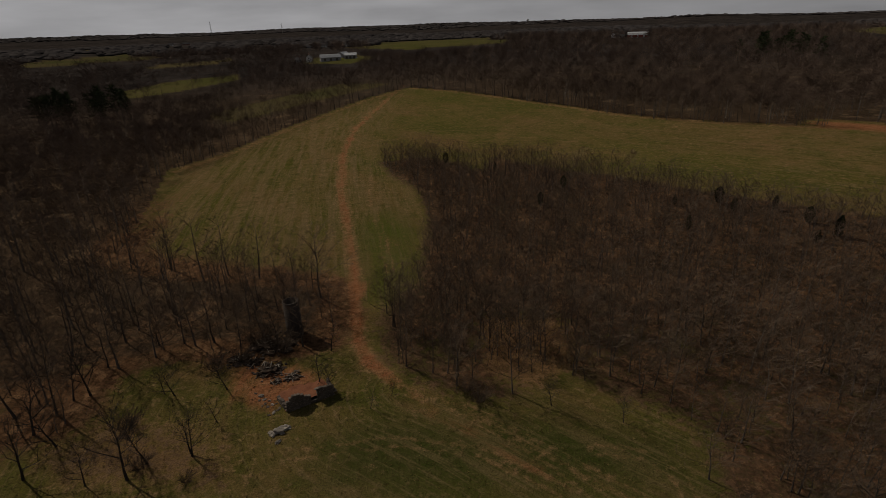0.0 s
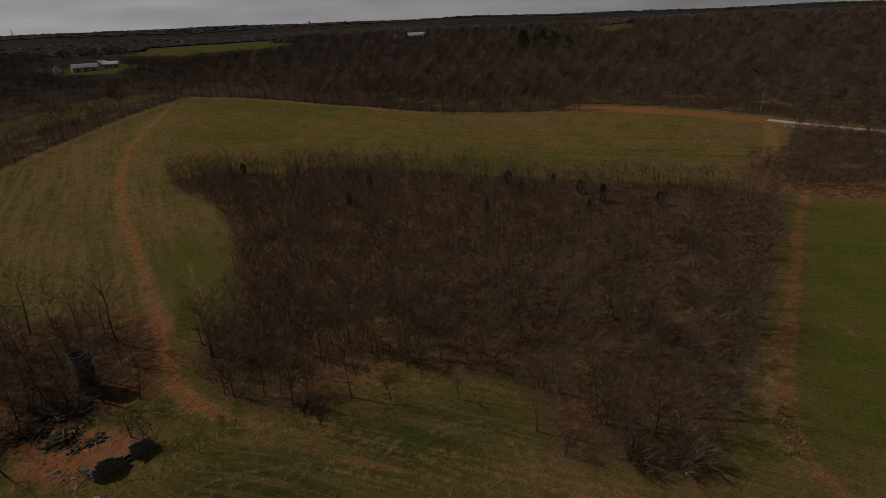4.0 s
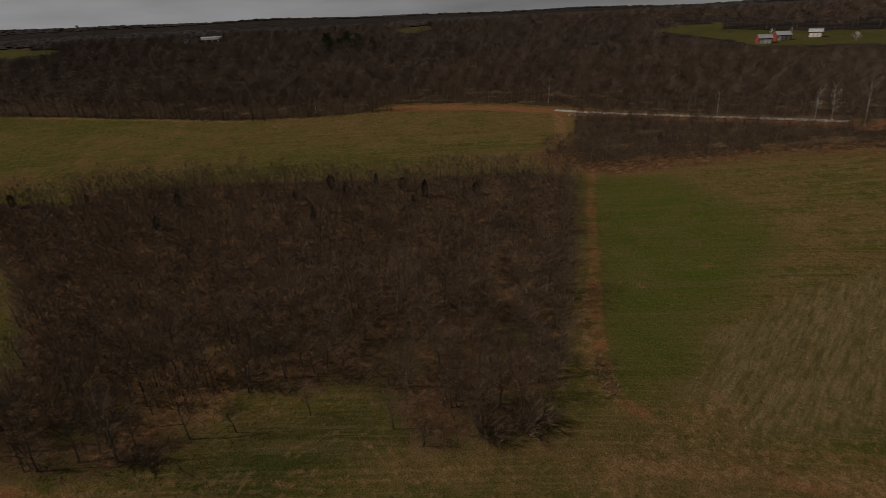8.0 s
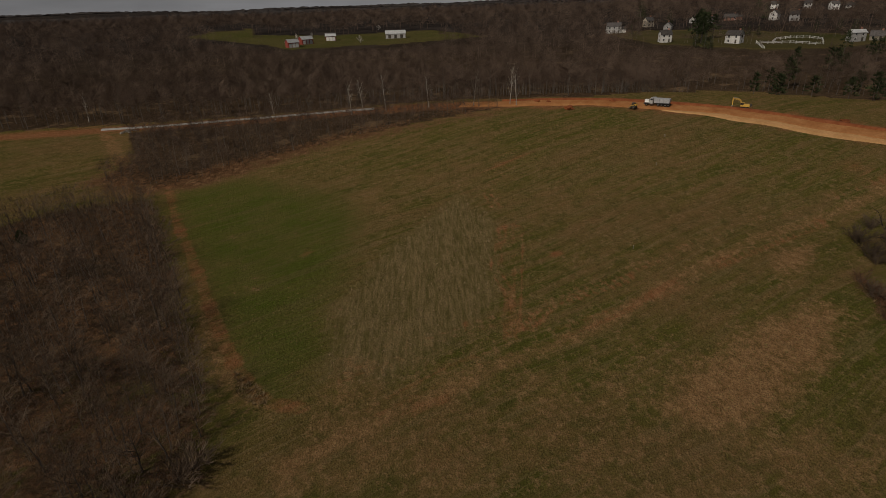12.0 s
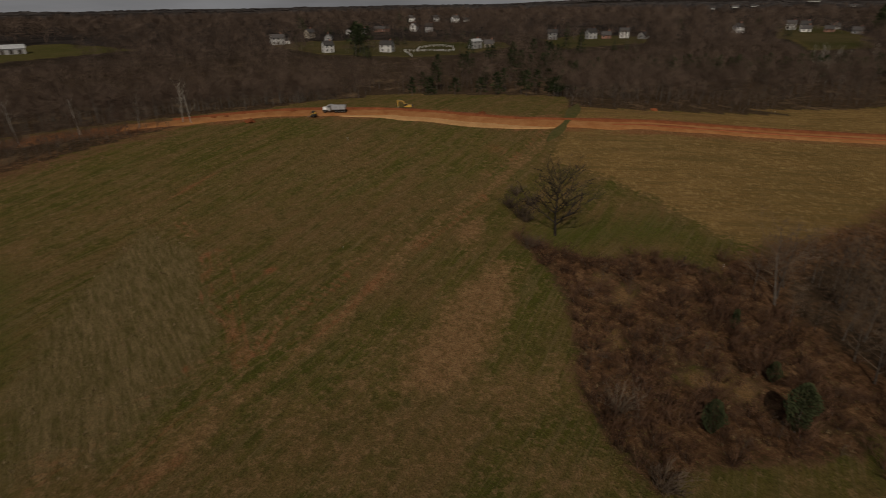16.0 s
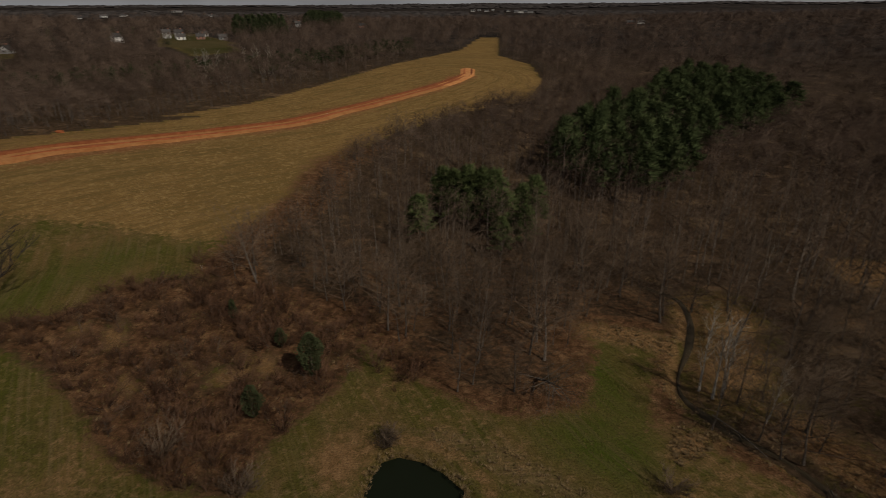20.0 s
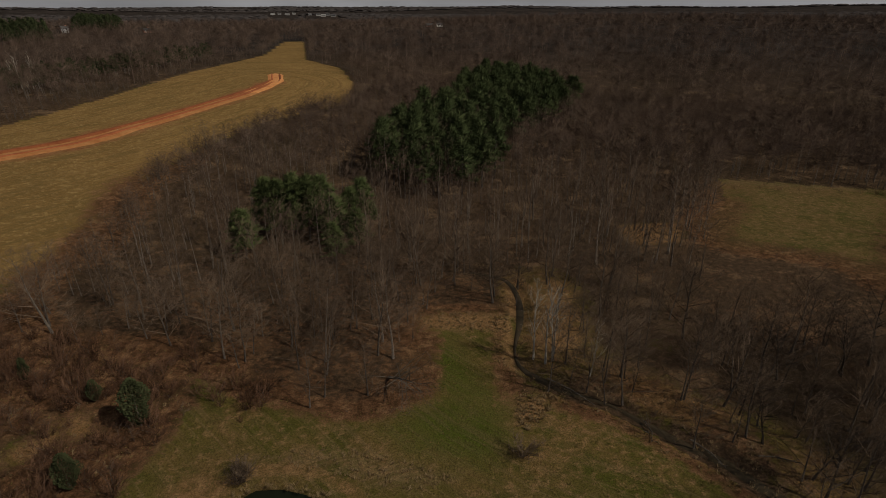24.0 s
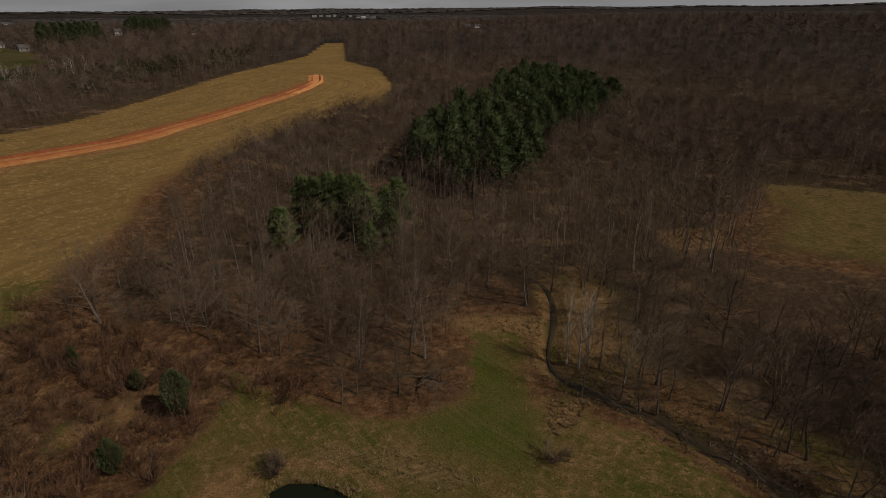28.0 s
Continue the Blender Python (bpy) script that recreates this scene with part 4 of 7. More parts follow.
    e[..., 0] = wood * np.clip((r - 240) / 260, 0, 1)
    # rows of mowing and drilling: beside the track in the east and south, beside the lane in the north
    rows = a * 0
    sweep = [(p.x, p.y) for p in resample(WHEELS_H[:1] + WHEELS_B[1:4] + TRACK[2:], 6)]
    side, gone = beside(sweep, x, y)
    north_side, north_gone = beside([(p.x, p.y) for p in resample(LANE, 8)], x, y)
    north = soft_inside(NORTH_FIELD, x, y, 10)
    rows[..., 0] = np.where(north > 0.2, north_side + 300, side)
    crop_side, crop_gone = beside([(p.x, p.y) for p in resample(ROAD[9:], 10)], x, y)
    in_crop = a[..., 1] > 0.05
    rows[..., 0] = np.where(in_crop, crop_side + 900, rows[..., 0])
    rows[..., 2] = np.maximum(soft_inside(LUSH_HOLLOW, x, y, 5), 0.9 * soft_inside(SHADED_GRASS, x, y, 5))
    rows[..., 1] = np.where(in_crop, crop_gone, np.where(north > 0.2, north_gone, gone)) * np.where(in_crop, 0.09, 0.035)
    # beds of the creek and the pond
    z = z - 0.6 * np.clip(1.5 - off_line(CREEK, x, y) / 1.6, 0, 1) - 1.2 * np.clip(soft_inside(POND, x, y, 1.6) * 1.3, 0, 1)
    n, m = x.shape
    verts = np.stack([x, y, z], -1).reshape(-1, 3)
    i, j = np.meshgrid(np.arange(n - 1), np.arange(m), indexing="ij")
    k = (j + 1) % m
    faces = np.stack([i * m + j, (i + 1) * m + j, (i + 1) * m + k, i * m + k], -1).reshape(-1, 4)[:, ::-1]
    me = bpy.data.meshes.new("ground")
    me.from_pydata(verts, [], faces.tolist() + [list(range(m))[::-1]])
    for name, data in (("cover_a", a), ("cover_b", c), ("cover_c", d), ("cover_d", e), ("rows", rows)):
        me.color_attributes.new(name, "FLOAT_COLOR", "POINT").data.foreach_set("color", data.reshape(-1).astype(np.float32))
    me.polygons.foreach_set("use_smooth", [True] * len(me.polygons))
    me.materials.append(LAND)
    me.update()
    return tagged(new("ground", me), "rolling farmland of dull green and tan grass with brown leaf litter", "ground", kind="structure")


build_ground()


def ribbon(name, line, width, lift, material, across=6, camber=0.0, wobble=0.0, taper=0):
    """A strip that lies on the land along a line."""
    pts = resample(line, 1.5)
    bm = bmesh.new()
    rows = []
    for q, p in enumerate(pts):
        ahead = (pts[min(q + 1, len(pts) - 1)] - pts[max(q - 1, 0)]).normalized()
        side = Vector((ahead.y, -ahead.x, 0))
        w = width * (1 + wobble * noise.noise(p * 0.08))
        if taper:
            w *= min(1.0, (q + 0.5) / taper, (len(pts) - q - 0.5) / taper)
        row = []
        for k in range(across + 1):
            e = k / across - 0.5
            v = p + side * (w * e)
            lap = -0.4 if k in (0, across) else 0
            row.append(bm.verts.new((v.x, v.y, ground_at(v.x, v.y) + lift + lap + camber * (1 - 4 * e * e) + 0.05 * noise.noise(v * 0.6))))
        rows.append(row)
    for r0, r1 in zip(rows, rows[1:]):
        for k in range(across):
            bm.faces.new((r0[k], r0[k + 1], r1[k + 1], r1[k])).smooth = True
    bmesh.ops.recalc_face_normals(bm, faces=bm.faces)
    if sum(f.normal.z for f in bm.faces) < 0:
        bmesh.ops.reverse_faces(bm, faces=bm.faces)
    me = bpy.data.meshes.new(name)
    bm.to_mesh(me)
    bm.free()
    me.materials.append(material)
    return new(name, me)


tagged(ribbon("dirt_road", ROAD[7:], 8.0, 0.25, EARTH, 8, 0.1, 0.3), "freshly graded orange-red dirt road across the ridge", "road", kind="structure")
CUT_LINE = [(x * 1.018, y * 1.018) for x, y in ROAD[8:]]
tagged(ribbon("cut_bank", CUT_LINE, 2.6, 0.45, CUT, 4, 0.35, 0.9, 10), "dark red strip of freshly cut clay along the road", "road", kind="structure")
ROAD_END = [ROAD[-2], ROAD[-1]] + ROAD_END[3:]
tagged(ribbon("dirt_road", ROAD_END, 8.4, 0.3, EARTH, 8, 0.1, 0.3, 3), "widened dead end of the graded dirt road", "road", kind="structure")
tagged(ribbon("wheel_rut", [(x * 0.996, y * 0.996) for x, y in ROAD[16:]], 2.4, 0.42, CUT, 4, 0.1, 1.2, 8), "dark red churned clay along the middle of the road", "road", kind="structure")
for shift in (-2.2, 1.8):
    tagged(ribbon("wheel_rut", [(x + shift, y) for x, y in ROAD_END[1:]], 1.6, 0.5, CUT, 4, 0.05, 0.8, 6), "dark red churned clay at the end of the road", "road", kind="structure")
TAN_EARTH = plain("dry_earth", (0.36, 0.190, 0.075), (0.50, 0.285, 0.125), 0.3, bump=0.5)
tagged(ribbon("road_shoulder", [(x * 0.976, y * 0.976) for x, y in ROAD[11:16]], 5.6, 0.2, TAN_EARTH, 6, 0.05, 0.6, 14), "wide shoulder of dry tan earth beside the road", "road", kind="structure")
TURF = plain("turf", (0.060, 0.058, 0.016), (0.110, 0.088, 0.030), 0.8, bump=0.6)
tagged(ribbon("grass_crossing", GRASS_CROSSING, 3.4, 0.36, TURF, 6, 0.08, 0.5, 4), "strip of dark turf crossing the dirt road", "ground", kind="structure")
tagged(ribbon("gravel_road", GRAVEL_ROAD, 3.2, 0.2, GRAVEL, 4, 0.1), "pale grey gravel road behind the hedge", "road", kind="structure")


# ---- trees ----
class Shape:
    def __init__(self):
        self.v, self.f = [], []

    def tube(self, pts, radii, sides=3, tip=True):
        """A tapering limb along pts; with tip it ends in a point."""
        ahead = (pts[-1] - pts[0]).normalized()
        a = ahead.orthogonal().normalized()
        b = ahead.cross(a)
        rings = []
        for q, (p, r) in enumerate(zip(pts, radii)):
            if tip and q == len(pts) - 1:
                rings.append([len(self.v)])
                self.v.append(tuple(p))
                continue
            rings.append(list(range(len(self.v), len(self.v) + sides)))
            for k in range(sides):
                w = 2 * math.pi * k / sides
                self.v.append(tuple(p + a * (r * math.cos(w)) + b * (r * math.sin(w))))
        for r0, r1 in zip(rings, rings[1:]):
            for k in range(sides):
                n = (k + 1) % sides
                if len(r1) == 1:
                    self.f.append((r0[k], r0[n], r1[0]))
                else:
                    self.f.append((r0[k], r0[n], r1[n], r1[k]))

    def sliver(self, p, q, width):
        """A twig: one thin blade."""
        ahead = q - p
        side = ahead.cross(Vector((ahead.y, -ahead.x, ahead.z + 0.3))).normalized() * width
        i = len(self.v)
        self.v += [tuple(p - side), tuple(p + side), tuple(q)]
        self.f.append((i, i + 1, i + 2))

    def mesh(self, name, material):
        me = bpy.data.meshes.new(name)
        me.from_pydata(self.v, [], self.f)
        me.materials.append(material)
        me.update()
        return me

    def arrays(self):
        tris = []
        for f in self.f:
            tris.append(f[:3])
            if len(f) == 4:
                tris.append((f[0], f[2], f[3]))
        return np.array(self.v, np.float32), np.array(tris, np.int32)


def bare_tree(rng, tall, limbs, boughs, twigs, girth=0.011, low=0.3, wide=0.32, thick=1.0, lean=0.05, steep=0.0, hair=1.0, sides=5, flat=False, sprigs=0, spread=0.42):
    """Trunk and crown of a leafless tree: crooked limbs that part into boughs, twigs and sprigs."""
    trunk, crown = Shape(), Shape()
    n = 6
    pts, p = [], Vector((0, 0, -0.3))
    drift = Vector((rng.uniform(-lean, lean), rng.uniform(-lean, lean), 0))
    for q in range(n):
        pts.append(p.copy())
        p = p + Vector((drift.x + rng.uniform(-0.1, 0.1), drift.y + rng.uniform(-0.1, 0.1), 1)) * (tall * 0.82 / (n - 1))
    radii = [tall * girth * (1.3 if q == 0 else 1 - 0.88 * q / (n - 1)) for q in range(n)]
    trunk.tube(pts if sides > 3 else pts[::2] + pts[-1:], radii if sides > 3 else radii[::2] + radii[-1:], sides, False)

    def on_trunk(u):
        s = u * (n - 1)
        q = min(int(s), n - 2)
        return pts[q].lerp(pts[q + 1], s - q)

    def stray(k, down=-0.3, up=0.8):
        return Vector((rng.uniform(-k, k), rng.uniform(-k, k), rng.uniform(down, up) * k))

    turn = rng.uniform(0, 6.28)
    for k in range(limbs):
        u = low + (0.98 - low) * ((k + rng.uniform(0, 0.8)) / limbs) ** 0.9
        turn += 2.4 + rng.uniform(-0.5, 0.5)
        rise = spread + steep + 0.75 * u + rng.uniform(-0.25, 0.3)
        reach = tall * wide * (1.3 - 0.75 * u) * rng.uniform(0.65, 1.25)
        way = Vector((math.cos(turn), math.sin(turn), rise)).normalized()
        a = on_trunk(u)
        b = a + (way + stray(0.22)) * reach * 0.45
        c = b + (way + stray(0.4) + Vector((0, 0, 0.25))).normalized() * reach * 0.55
        r = tall * girth * 0.40 * (1.15 - 0.6 * u) * thick
        if flat:
            crown.sliver(a, b + (b - a) * 0.15, r)
            crown.sliver(b, c, r * 0.6)
        else:
            crown.tube([a, b, c], [r, r * 0.6, 0], 3)
        for j in range(boughs):
            s = 0.15 + 0.83 * (j + rng.random()) / boughs
            q = a.lerp(b, s * 2) if s < 0.5 else b.lerp(c, s * 2 - 1)
            d = (way * 0.8 + stray(0.95)).normalized()
            ln = reach * rng.uniform(0.3, 0.6) * (1.15 - 0.45 * s)
            e = q + d * ln
            crown.sliver(q, e, max(r * 0.42, 0.02) * hair)
            for _ in range(twigs):
                g = q.lerp(e, rng.uniform(0.15, 1.0))
                h = g + (d + stray(1.0)).normalized() * ln * rng.uniform(0.35, 0.75)
                crown.sliver(g, h, max(r * 0.2, 0.014) * hair)
                for _ in range(sprigs):
                    o = g.lerp(h, rng.uniform(0.25, 0.95))
                    crown.sliver(o, o + (d + stray(1.3)).normalized() * ln * rng.uniform(0.15, 0.35), 0.012 * hair)
    return trunk, crown


def crowned(rng, tall, blades, hair, wide=0.36, middle=0.55):
    """A far leafless tree: a trunk and a rounded crown of thin branches that fan out of it."""
    trunk, crown = Shape(), Shape()
    trunk.tube([Vector((0, 0, -0.3)), Vector((rng.uniform(-0.3, 0.3), rng.uniform(-0.3, 0.3), tall * 0.7))], [tall * 0.012, 0], 3)
    heart = Vector((0, 0, tall * middle))
    for k in range(blades):
        w, up = rng.uniform(0, 6.28), rng.uniform(-0.35, 1.0)
        flat = math.sqrt(1 - up * up)
        way = Vector((math.cos(w) * flat * wide * tall, math.sin(w) * flat * wide * tall, up * tall * 0.45))
        a = heart + way * rng.uniform(0.2, 0.75)
        b = heart + way * rng.uniform(0.8, 1.1) + Vector((rng.uniform(-1, 1), rng.uniform(-1, 1), rng.uniform(-0.3, 0.8))) * tall * 0.07
        crown.sliver(a, b, hair * rng.uniform(0.7, 1.4))
    return trunk, crown


def puff(rng, tall, wide):
    """A far wood's crown: an uneven dome of branches over a dark skirt."""
    skirt, dome = Shape(), Shape()
    n, rings = 7, []
    for up, out in ((0.0, 0.36), (0.4, 0.5), (0.8, 0.34)):
        rings.append([(wide * out * rng.uniform(0.75, 1.25) * math.cos(6.283 * (k + rng.uniform(-0.3, 0.3)) / n), wide * out * rng.uniform(0.75, 1.25) * math.sin(6.283 * k / n), tall * (up + rng.uniform(-0.1, 0.12) * (up > 0))) for k in range(n)])
    for shape, low, high in ((skirt, rings[0], rings[1]), (dome, rings[1], rings[2])):
        i = len(shape.v)
        shape.v += low + high
        for k in range(n):
            m = (k + 1) % n
            shape.f.append((i + k, i + m, i + n + m, i + n + k))
    i = len(dome.v)
    dome.v.append((rng.uniform(-0.1, 0.1) * wide, rng.uniform(-0.1, 0.1) * wide, tall * rng.uniform(0.95, 1.15)))
    dome.f += [(n + k, n + (k + 1) % n, i) for k in range(n)]
    return skirt, dome


def brushy(rng, tall, stems, twigs, wide=0.6):
    """A leafless shrub: many arching stems from the ground."""
    stem, brush = Shape(), Shape()
    for k in range(stems):
        w = rng.uniform(0, 6.28)
        lean = wide * rng.uniform(0.1, 1.1)
        way = Vector((math.cos(w) * lean, math.sin(w) * lean, 1)).normalized()
        ln = tall * rng.uniform(0.5, 1)
        base = Vector((math.cos(w + 1), math.sin(w + 1), 0)) * tall * 0.22 * rng.random() + Vector((0, 0, -0.1))
        mid = base + way * ln * 0.55
        top = mid + (way + Vector((math.cos(w), math.sin(w), -0.2)) * 0.5).normalized() * ln * 0.45
        (stem if k < 3 else brush).tube([base, mid, top], [0.012 + tall * 0.003, 0.009 + tall * 0.002, 0], 3)
        for _ in range(twigs):
            u = rng.uniform(0.2, 1.0)
            g = base.lerp(mid, u * 2) if u < 0.5 else mid.lerp(top, u * 2 - 1)
            h = g + (way + Vector((rng.uniform(-1, 1), rng.uniform(-1, 1), rng.uniform(-0.3, 0.8)))).normalized() * ln * rng.uniform(0.2, 0.45)
            brush.sliver(g, h, 0.020)
    return stem, brush


def conifer(rng, tall, tiers, sprays, wide=0.22, low=0.08, droop=0.1, power=1.0, size=1.0):
    """An evergreen: a trunk and needle sprays, each a bent leaf-like blade."""
    trunk, crown = Shape(), Shape()
    trunk.tube([Vector((0, 0, -0.3)), Vector((0, 0, tall * 0.5)), Vector((0, 0, tall * 0.97))], [tall * 0.018, tall * 0.012, 0], 5)
    for k in range(tiers):
        u = low + (0.99 - low) * (k + rng.random() * 0.6) / tiers
        reach = tall * wide * (1 - u) ** power + tall * 0.02
        for j in range(sprays):
            w = rng.uniform(0, 6.28)
            rr = reach * rng.uniform(0.30, 0.48) * size
            out = Vector((math.cos(w), math.sin(w), 0))
            way = (out + Vector((rng.uniform(-0.5, 0.5), rng.uniform(-0.5, 0.5), 0))).normalized()
            side = Vector((-way.y, way.x, 0)) * rr * rng.uniform(0.28, 0.45)
            a = Vector((0, 0, tall * u + reach * rng.uniform(-droop, 0.2))) + out * reach * rng.uniform(0.15, 0.85)
            m = a + way * rr * 0.55 + Vector((0, 0, rr * rng.uniform(0.1, 0.5)))
            e = a + way * rr + Vector((0, 0, rr * rng.uniform(-droop, 0.5)))
            i = len(crown.v)
            lift = Vector((0, 0, rr * 0.14))
            crown.v += [tuple(a), tuple(m + side - lift), tuple(e), tuple(m - side - lift), tuple(m + lift)]
            crown.f += [(i, i + 1, i + 4), (i + 1, i + 2, i + 4), (i + 2, i + 3, i + 4), (i + 3, i, i + 4)]
    return trunk, crown


def pine_tree(rng, tall, boughs, tufts, wide=0.3, low=0.25, size=1.0, spray=0.16):
    """A rounded pine: level boughs that end in billowing tufts of needles."""
    trunk, crown = Shape(), Shape()
    trunk.tube([Vector((0, 0, -0.3)), Vector((0, 0, tall * 0.5)), Vector((0, 0, tall * 0.95))], [tall * 0.018, tall * 0.012, 0], 5)
    turn = rng.uniform(0, 6.28)
    for k in range(boughs):
        u = low + (1 - low) * (k + rng.random() * 0.7) / boughs
        turn += 2.4 + rng.uniform(-0.6, 0.6)
        out = Vector((math.cos(turn), math.sin(turn), 0))
        reach = tall * wide * min(1.0, 2.0 * (1.04 - u)) ** 0.75 * rng.uniform(0.45, 1.1)
        tip = Vector((0, 0, tall * u)) + out * reach + Vector((0, 0, reach * rng.uniform(0.0, 0.3)))
        billow = tall * 0.085 * size * rng.uniform(0.75, 1.3)
        for _ in range(tufts):
            w, up = rng.uniform(0, 6.28), rng.uniform(-0.2, 1.0)
            flat = math.sqrt(1 - up * up)
            way = Vector((math.cos(w) * flat, math.sin(w) * flat, 0.25 + up * 0.8))
            a = tip + way * billow * rng.uniform(-0.3, 0.35) - out * reach * rng.uniform(0, 0.4)
            crown.sliver(a, a + way * billow * rng.uniform(0.8, 1.3), billow * spray)
    return trunk, crown


def evergreen_bush(rng, tall, wide, sprays, waist=0.42):
    """A dense rounded evergreen: short sprays all over an egg-shaped body."""
    trunk, crown = Shape(), Shape()
    trunk.tube([Vector((0, 0, -0.2)), Vector((0, 0, tall * 0.9))], [tall * 0.02, 0], 5)
    bulge = [rng.uniform(0.8, 1.2) for _ in range(7)]
    for k in range(sprays):
        w, u = rng.uniform(0, 6.28), rng.random() ** 0.9
        lobe = bulge[int(w / 6.284 * 7)] * (0.9 + 0.2 * math.sin(u * 9 + w * 2))
        around = math.sin(math.pi * (u ** (0.7 if waist < 0.5 else 1))) ** 0.6
        shell = rng.uniform(0.55, 1.0)
        out = Vector((math.cos(w), math.sin(w), 0))
        a = out * (wide * 0.5 * around * lobe * shell) + Vector((0, 0, tall * (0.03 + 0.93 * u)))
        s = tall * rng.uniform(0.028, 0.055)
        way = (out + Vector((rng.uniform(-0.6, 0.6), rng.uniform(-0.6, 0.6), rng.uniform(0.1, 1.3)))).normalized()
        side = way.orthogonal().normalized() * s * 0.35
        lift = way.cross(side).normalized() * s * 0.15
        i = len(crown.v)
        crown.v += [tuple(a), tuple(a + way * s * 0.5 + side), tuple(a + way * s), tuple(a + way * s * 0.5 - side), tuple(a + way * s * 0.5 + lift)]
        crown.f += [(i, i + 1, i + 4), (i + 1, i + 2, i + 4), (i + 2, i + 3, i + 4), (i + 3, i, i + 4)]
    return trunk, crown


def scatter(name, shapes, xs, ys, sizes, rng, materials, z_extra=0.0):
    """Many plants joined into one mesh; shapes: pairs of trunk and crown. materials: for the trunks and for the crowns."""
    protos = []
    for tr, cr in shapes:
        v0, f0 = tr.arrays()
        v1, f1 = cr.arrays()
        protos.append((np.vstack([v0, v1]), np.vstack([f0, f1 + len(v0)]), len(f0)))
    zs = height(xs, ys) + z_extra
    pick, turn = rng.integers(0, len(protos), len(xs)), rng.uniform(0, 6.283, len(xs))
    vs, fs, mi, tints, base = [], [], [], [], 0
    for k, (pv, pf, nt) in enumerate(protos):
        sel = np.nonzero(pick == k)[0]
        if not len(sel):
            continue
        c, s, q = np.cos(turn[sel])[:, None], np.sin(turn[sel])[:, None], sizes[sel][:, None]
        wide = q * rng.uniform(0.85, 1.2, (len(sel), 1))
        x = (pv[:, 0] * c - pv[:, 1] * s) * wide + xs[sel][:, None]
        y = (pv[:, 0] * s + pv[:, 1] * c) * wide + ys[sel][:, None]
        z = pv[:, 2] * q + zs[sel][:, None]
        vs.append(np.stack([x, y, z], -1).reshape(-1, 3))
        fs.append((pf[None] + (np.arange(len(sel)) * len(pv))[:, None, None] + base).reshape(-1, 3))
        mi.append(np.tile(np.arange(len(pf)) >= nt, len(sel)))
        tints.append(np.repeat(rng.random(len(sel)), len(pv)))
        base += len(sel) * len(pv)
    v, f, mi = np.vstack(vs).astype(np.float32), np.vstack(fs).astype(np.int32), np.concatenate(mi).astype(np.int32)
    me = bpy.data.meshes.new(name)
    me.vertices.add(len(v))
    me.vertices.foreach_set("co", v.reshape(-1))
    me.loops.add(len(f) * 3)
    me.loops.foreach_set("vertex_index", f.reshape(-1))
    me.polygons.add(len(f))
    me.polygons.foreach_set("loop_start", np.arange(0, len(f) * 3, 3, dtype=np.int32))
    me.polygons.foreach_set("material_index", mi)
    for material in materials:
        me.materials.append(material)
    me.attributes.new("tree", "FLOAT", "POINT").data.foreach_set("value", np.concatenate(tints).astype(np.float32))
    me.update(calc_edges=True)
    return new(name, me)


def grow(name, shape, materials, label, category, group):
    """One plant as a thing: an Empty at its foot with trunk and crown."""
    root = tagged(new(name), label, category, group)
    for part_name, s, material in zip(("trunk", "crown"), shape, materials):
        if s.v:
            ob = new(part_name, s.mesh(part_name, material))
            ob.parent = root
    return root


def plant(protos, xs, ys, sizes, rng):
    """Copies of the prototypes, each a thing of its own; the prototypes take the first places."""
    used = set()
    for x, y, size in zip(xs, ys, sizes):
        k = int(rng.integers(0, len(protos)))
        m = pose(x, y, ground_at(x, y), 0, 0, float(rng.uniform(0, 360)))
        if k in used:
            ob = copy_thing(protos[k], m)
        else:
            ob, _ = protos[k], used.add(k)
            ob.matrix_basis = m
        ob.scale = (size * float(rng.uniform(0.85, 1.15)), size * float(rng.uniform(0.85, 1.15)), size)


RNG = np.random.default_rng(7)
R1 = random.Random(11)


def jittered(spacing, radius, low=0.0):
    """Points spread over a disc, about spacing apart."""
    g = np.arange(-radius, radius, spacing)
    x, y = np.meshgrid(g, g)
    x = (x + RNG.uniform(-0.9, 0.9, x.shape) * spacing).reshape(-1)
    y = (y + RNG.uniform(-0.9, 0.9, y.shape) * spacing).reshape(-1)
    r = np.hypot(x, y)
    b = np.degrees(np.arctan2(x, y)) % 360
    keep = (r < radius) & (r > low) & ((b < 242) | (b > 310))
    return x[keep], y[keep]


def clear_view(x, y, tall):
    """False where a tree would stand before a far clearing."""
    r, z = np.hypot(x, y), height(x, y)
    ok = np.ones(len(x), bool)
    for part_up in (0.45, 0.85):
        fall = (EYE - z - tall * part_up) / r
        open_way = np.ones(len(x), bool)
        for far in np.geomspace(1.03, 2.8, 14):
            met = open_way & (height(x * far, y * far) >= EYE - fall * r * far)
            if met.any():
                for poly in CLEARINGS + [VALLEY]:
                    ok[met] &= ~inside(poly, x[met] * far, y[met] * far)
            open_way &= ~met
    b = np.arctan2(x, y)
    for hx, hy, w in LANDMARKS:
        hr, hb = math.hypot(hx, hy), math.atan2(hx, hy)
        away = np.abs((b - hb + math.pi) % (2 * math.pi) - math.pi) * r
        low_line = EYE + (ground_at(hx, hy) + 3.0 - EYE) * r / hr
        ok &= ~((r < hr + w * 0.6) & (away < w * 0.5 * r / hr + 1.5) & (z + tall * 0.9 > low_line))
    return ok


def by_distance(x, y, n):
    """The n nearest first, then the rest."""
    order = np.argsort(np.hypot(x, y))
    return order[:n], order[n:]


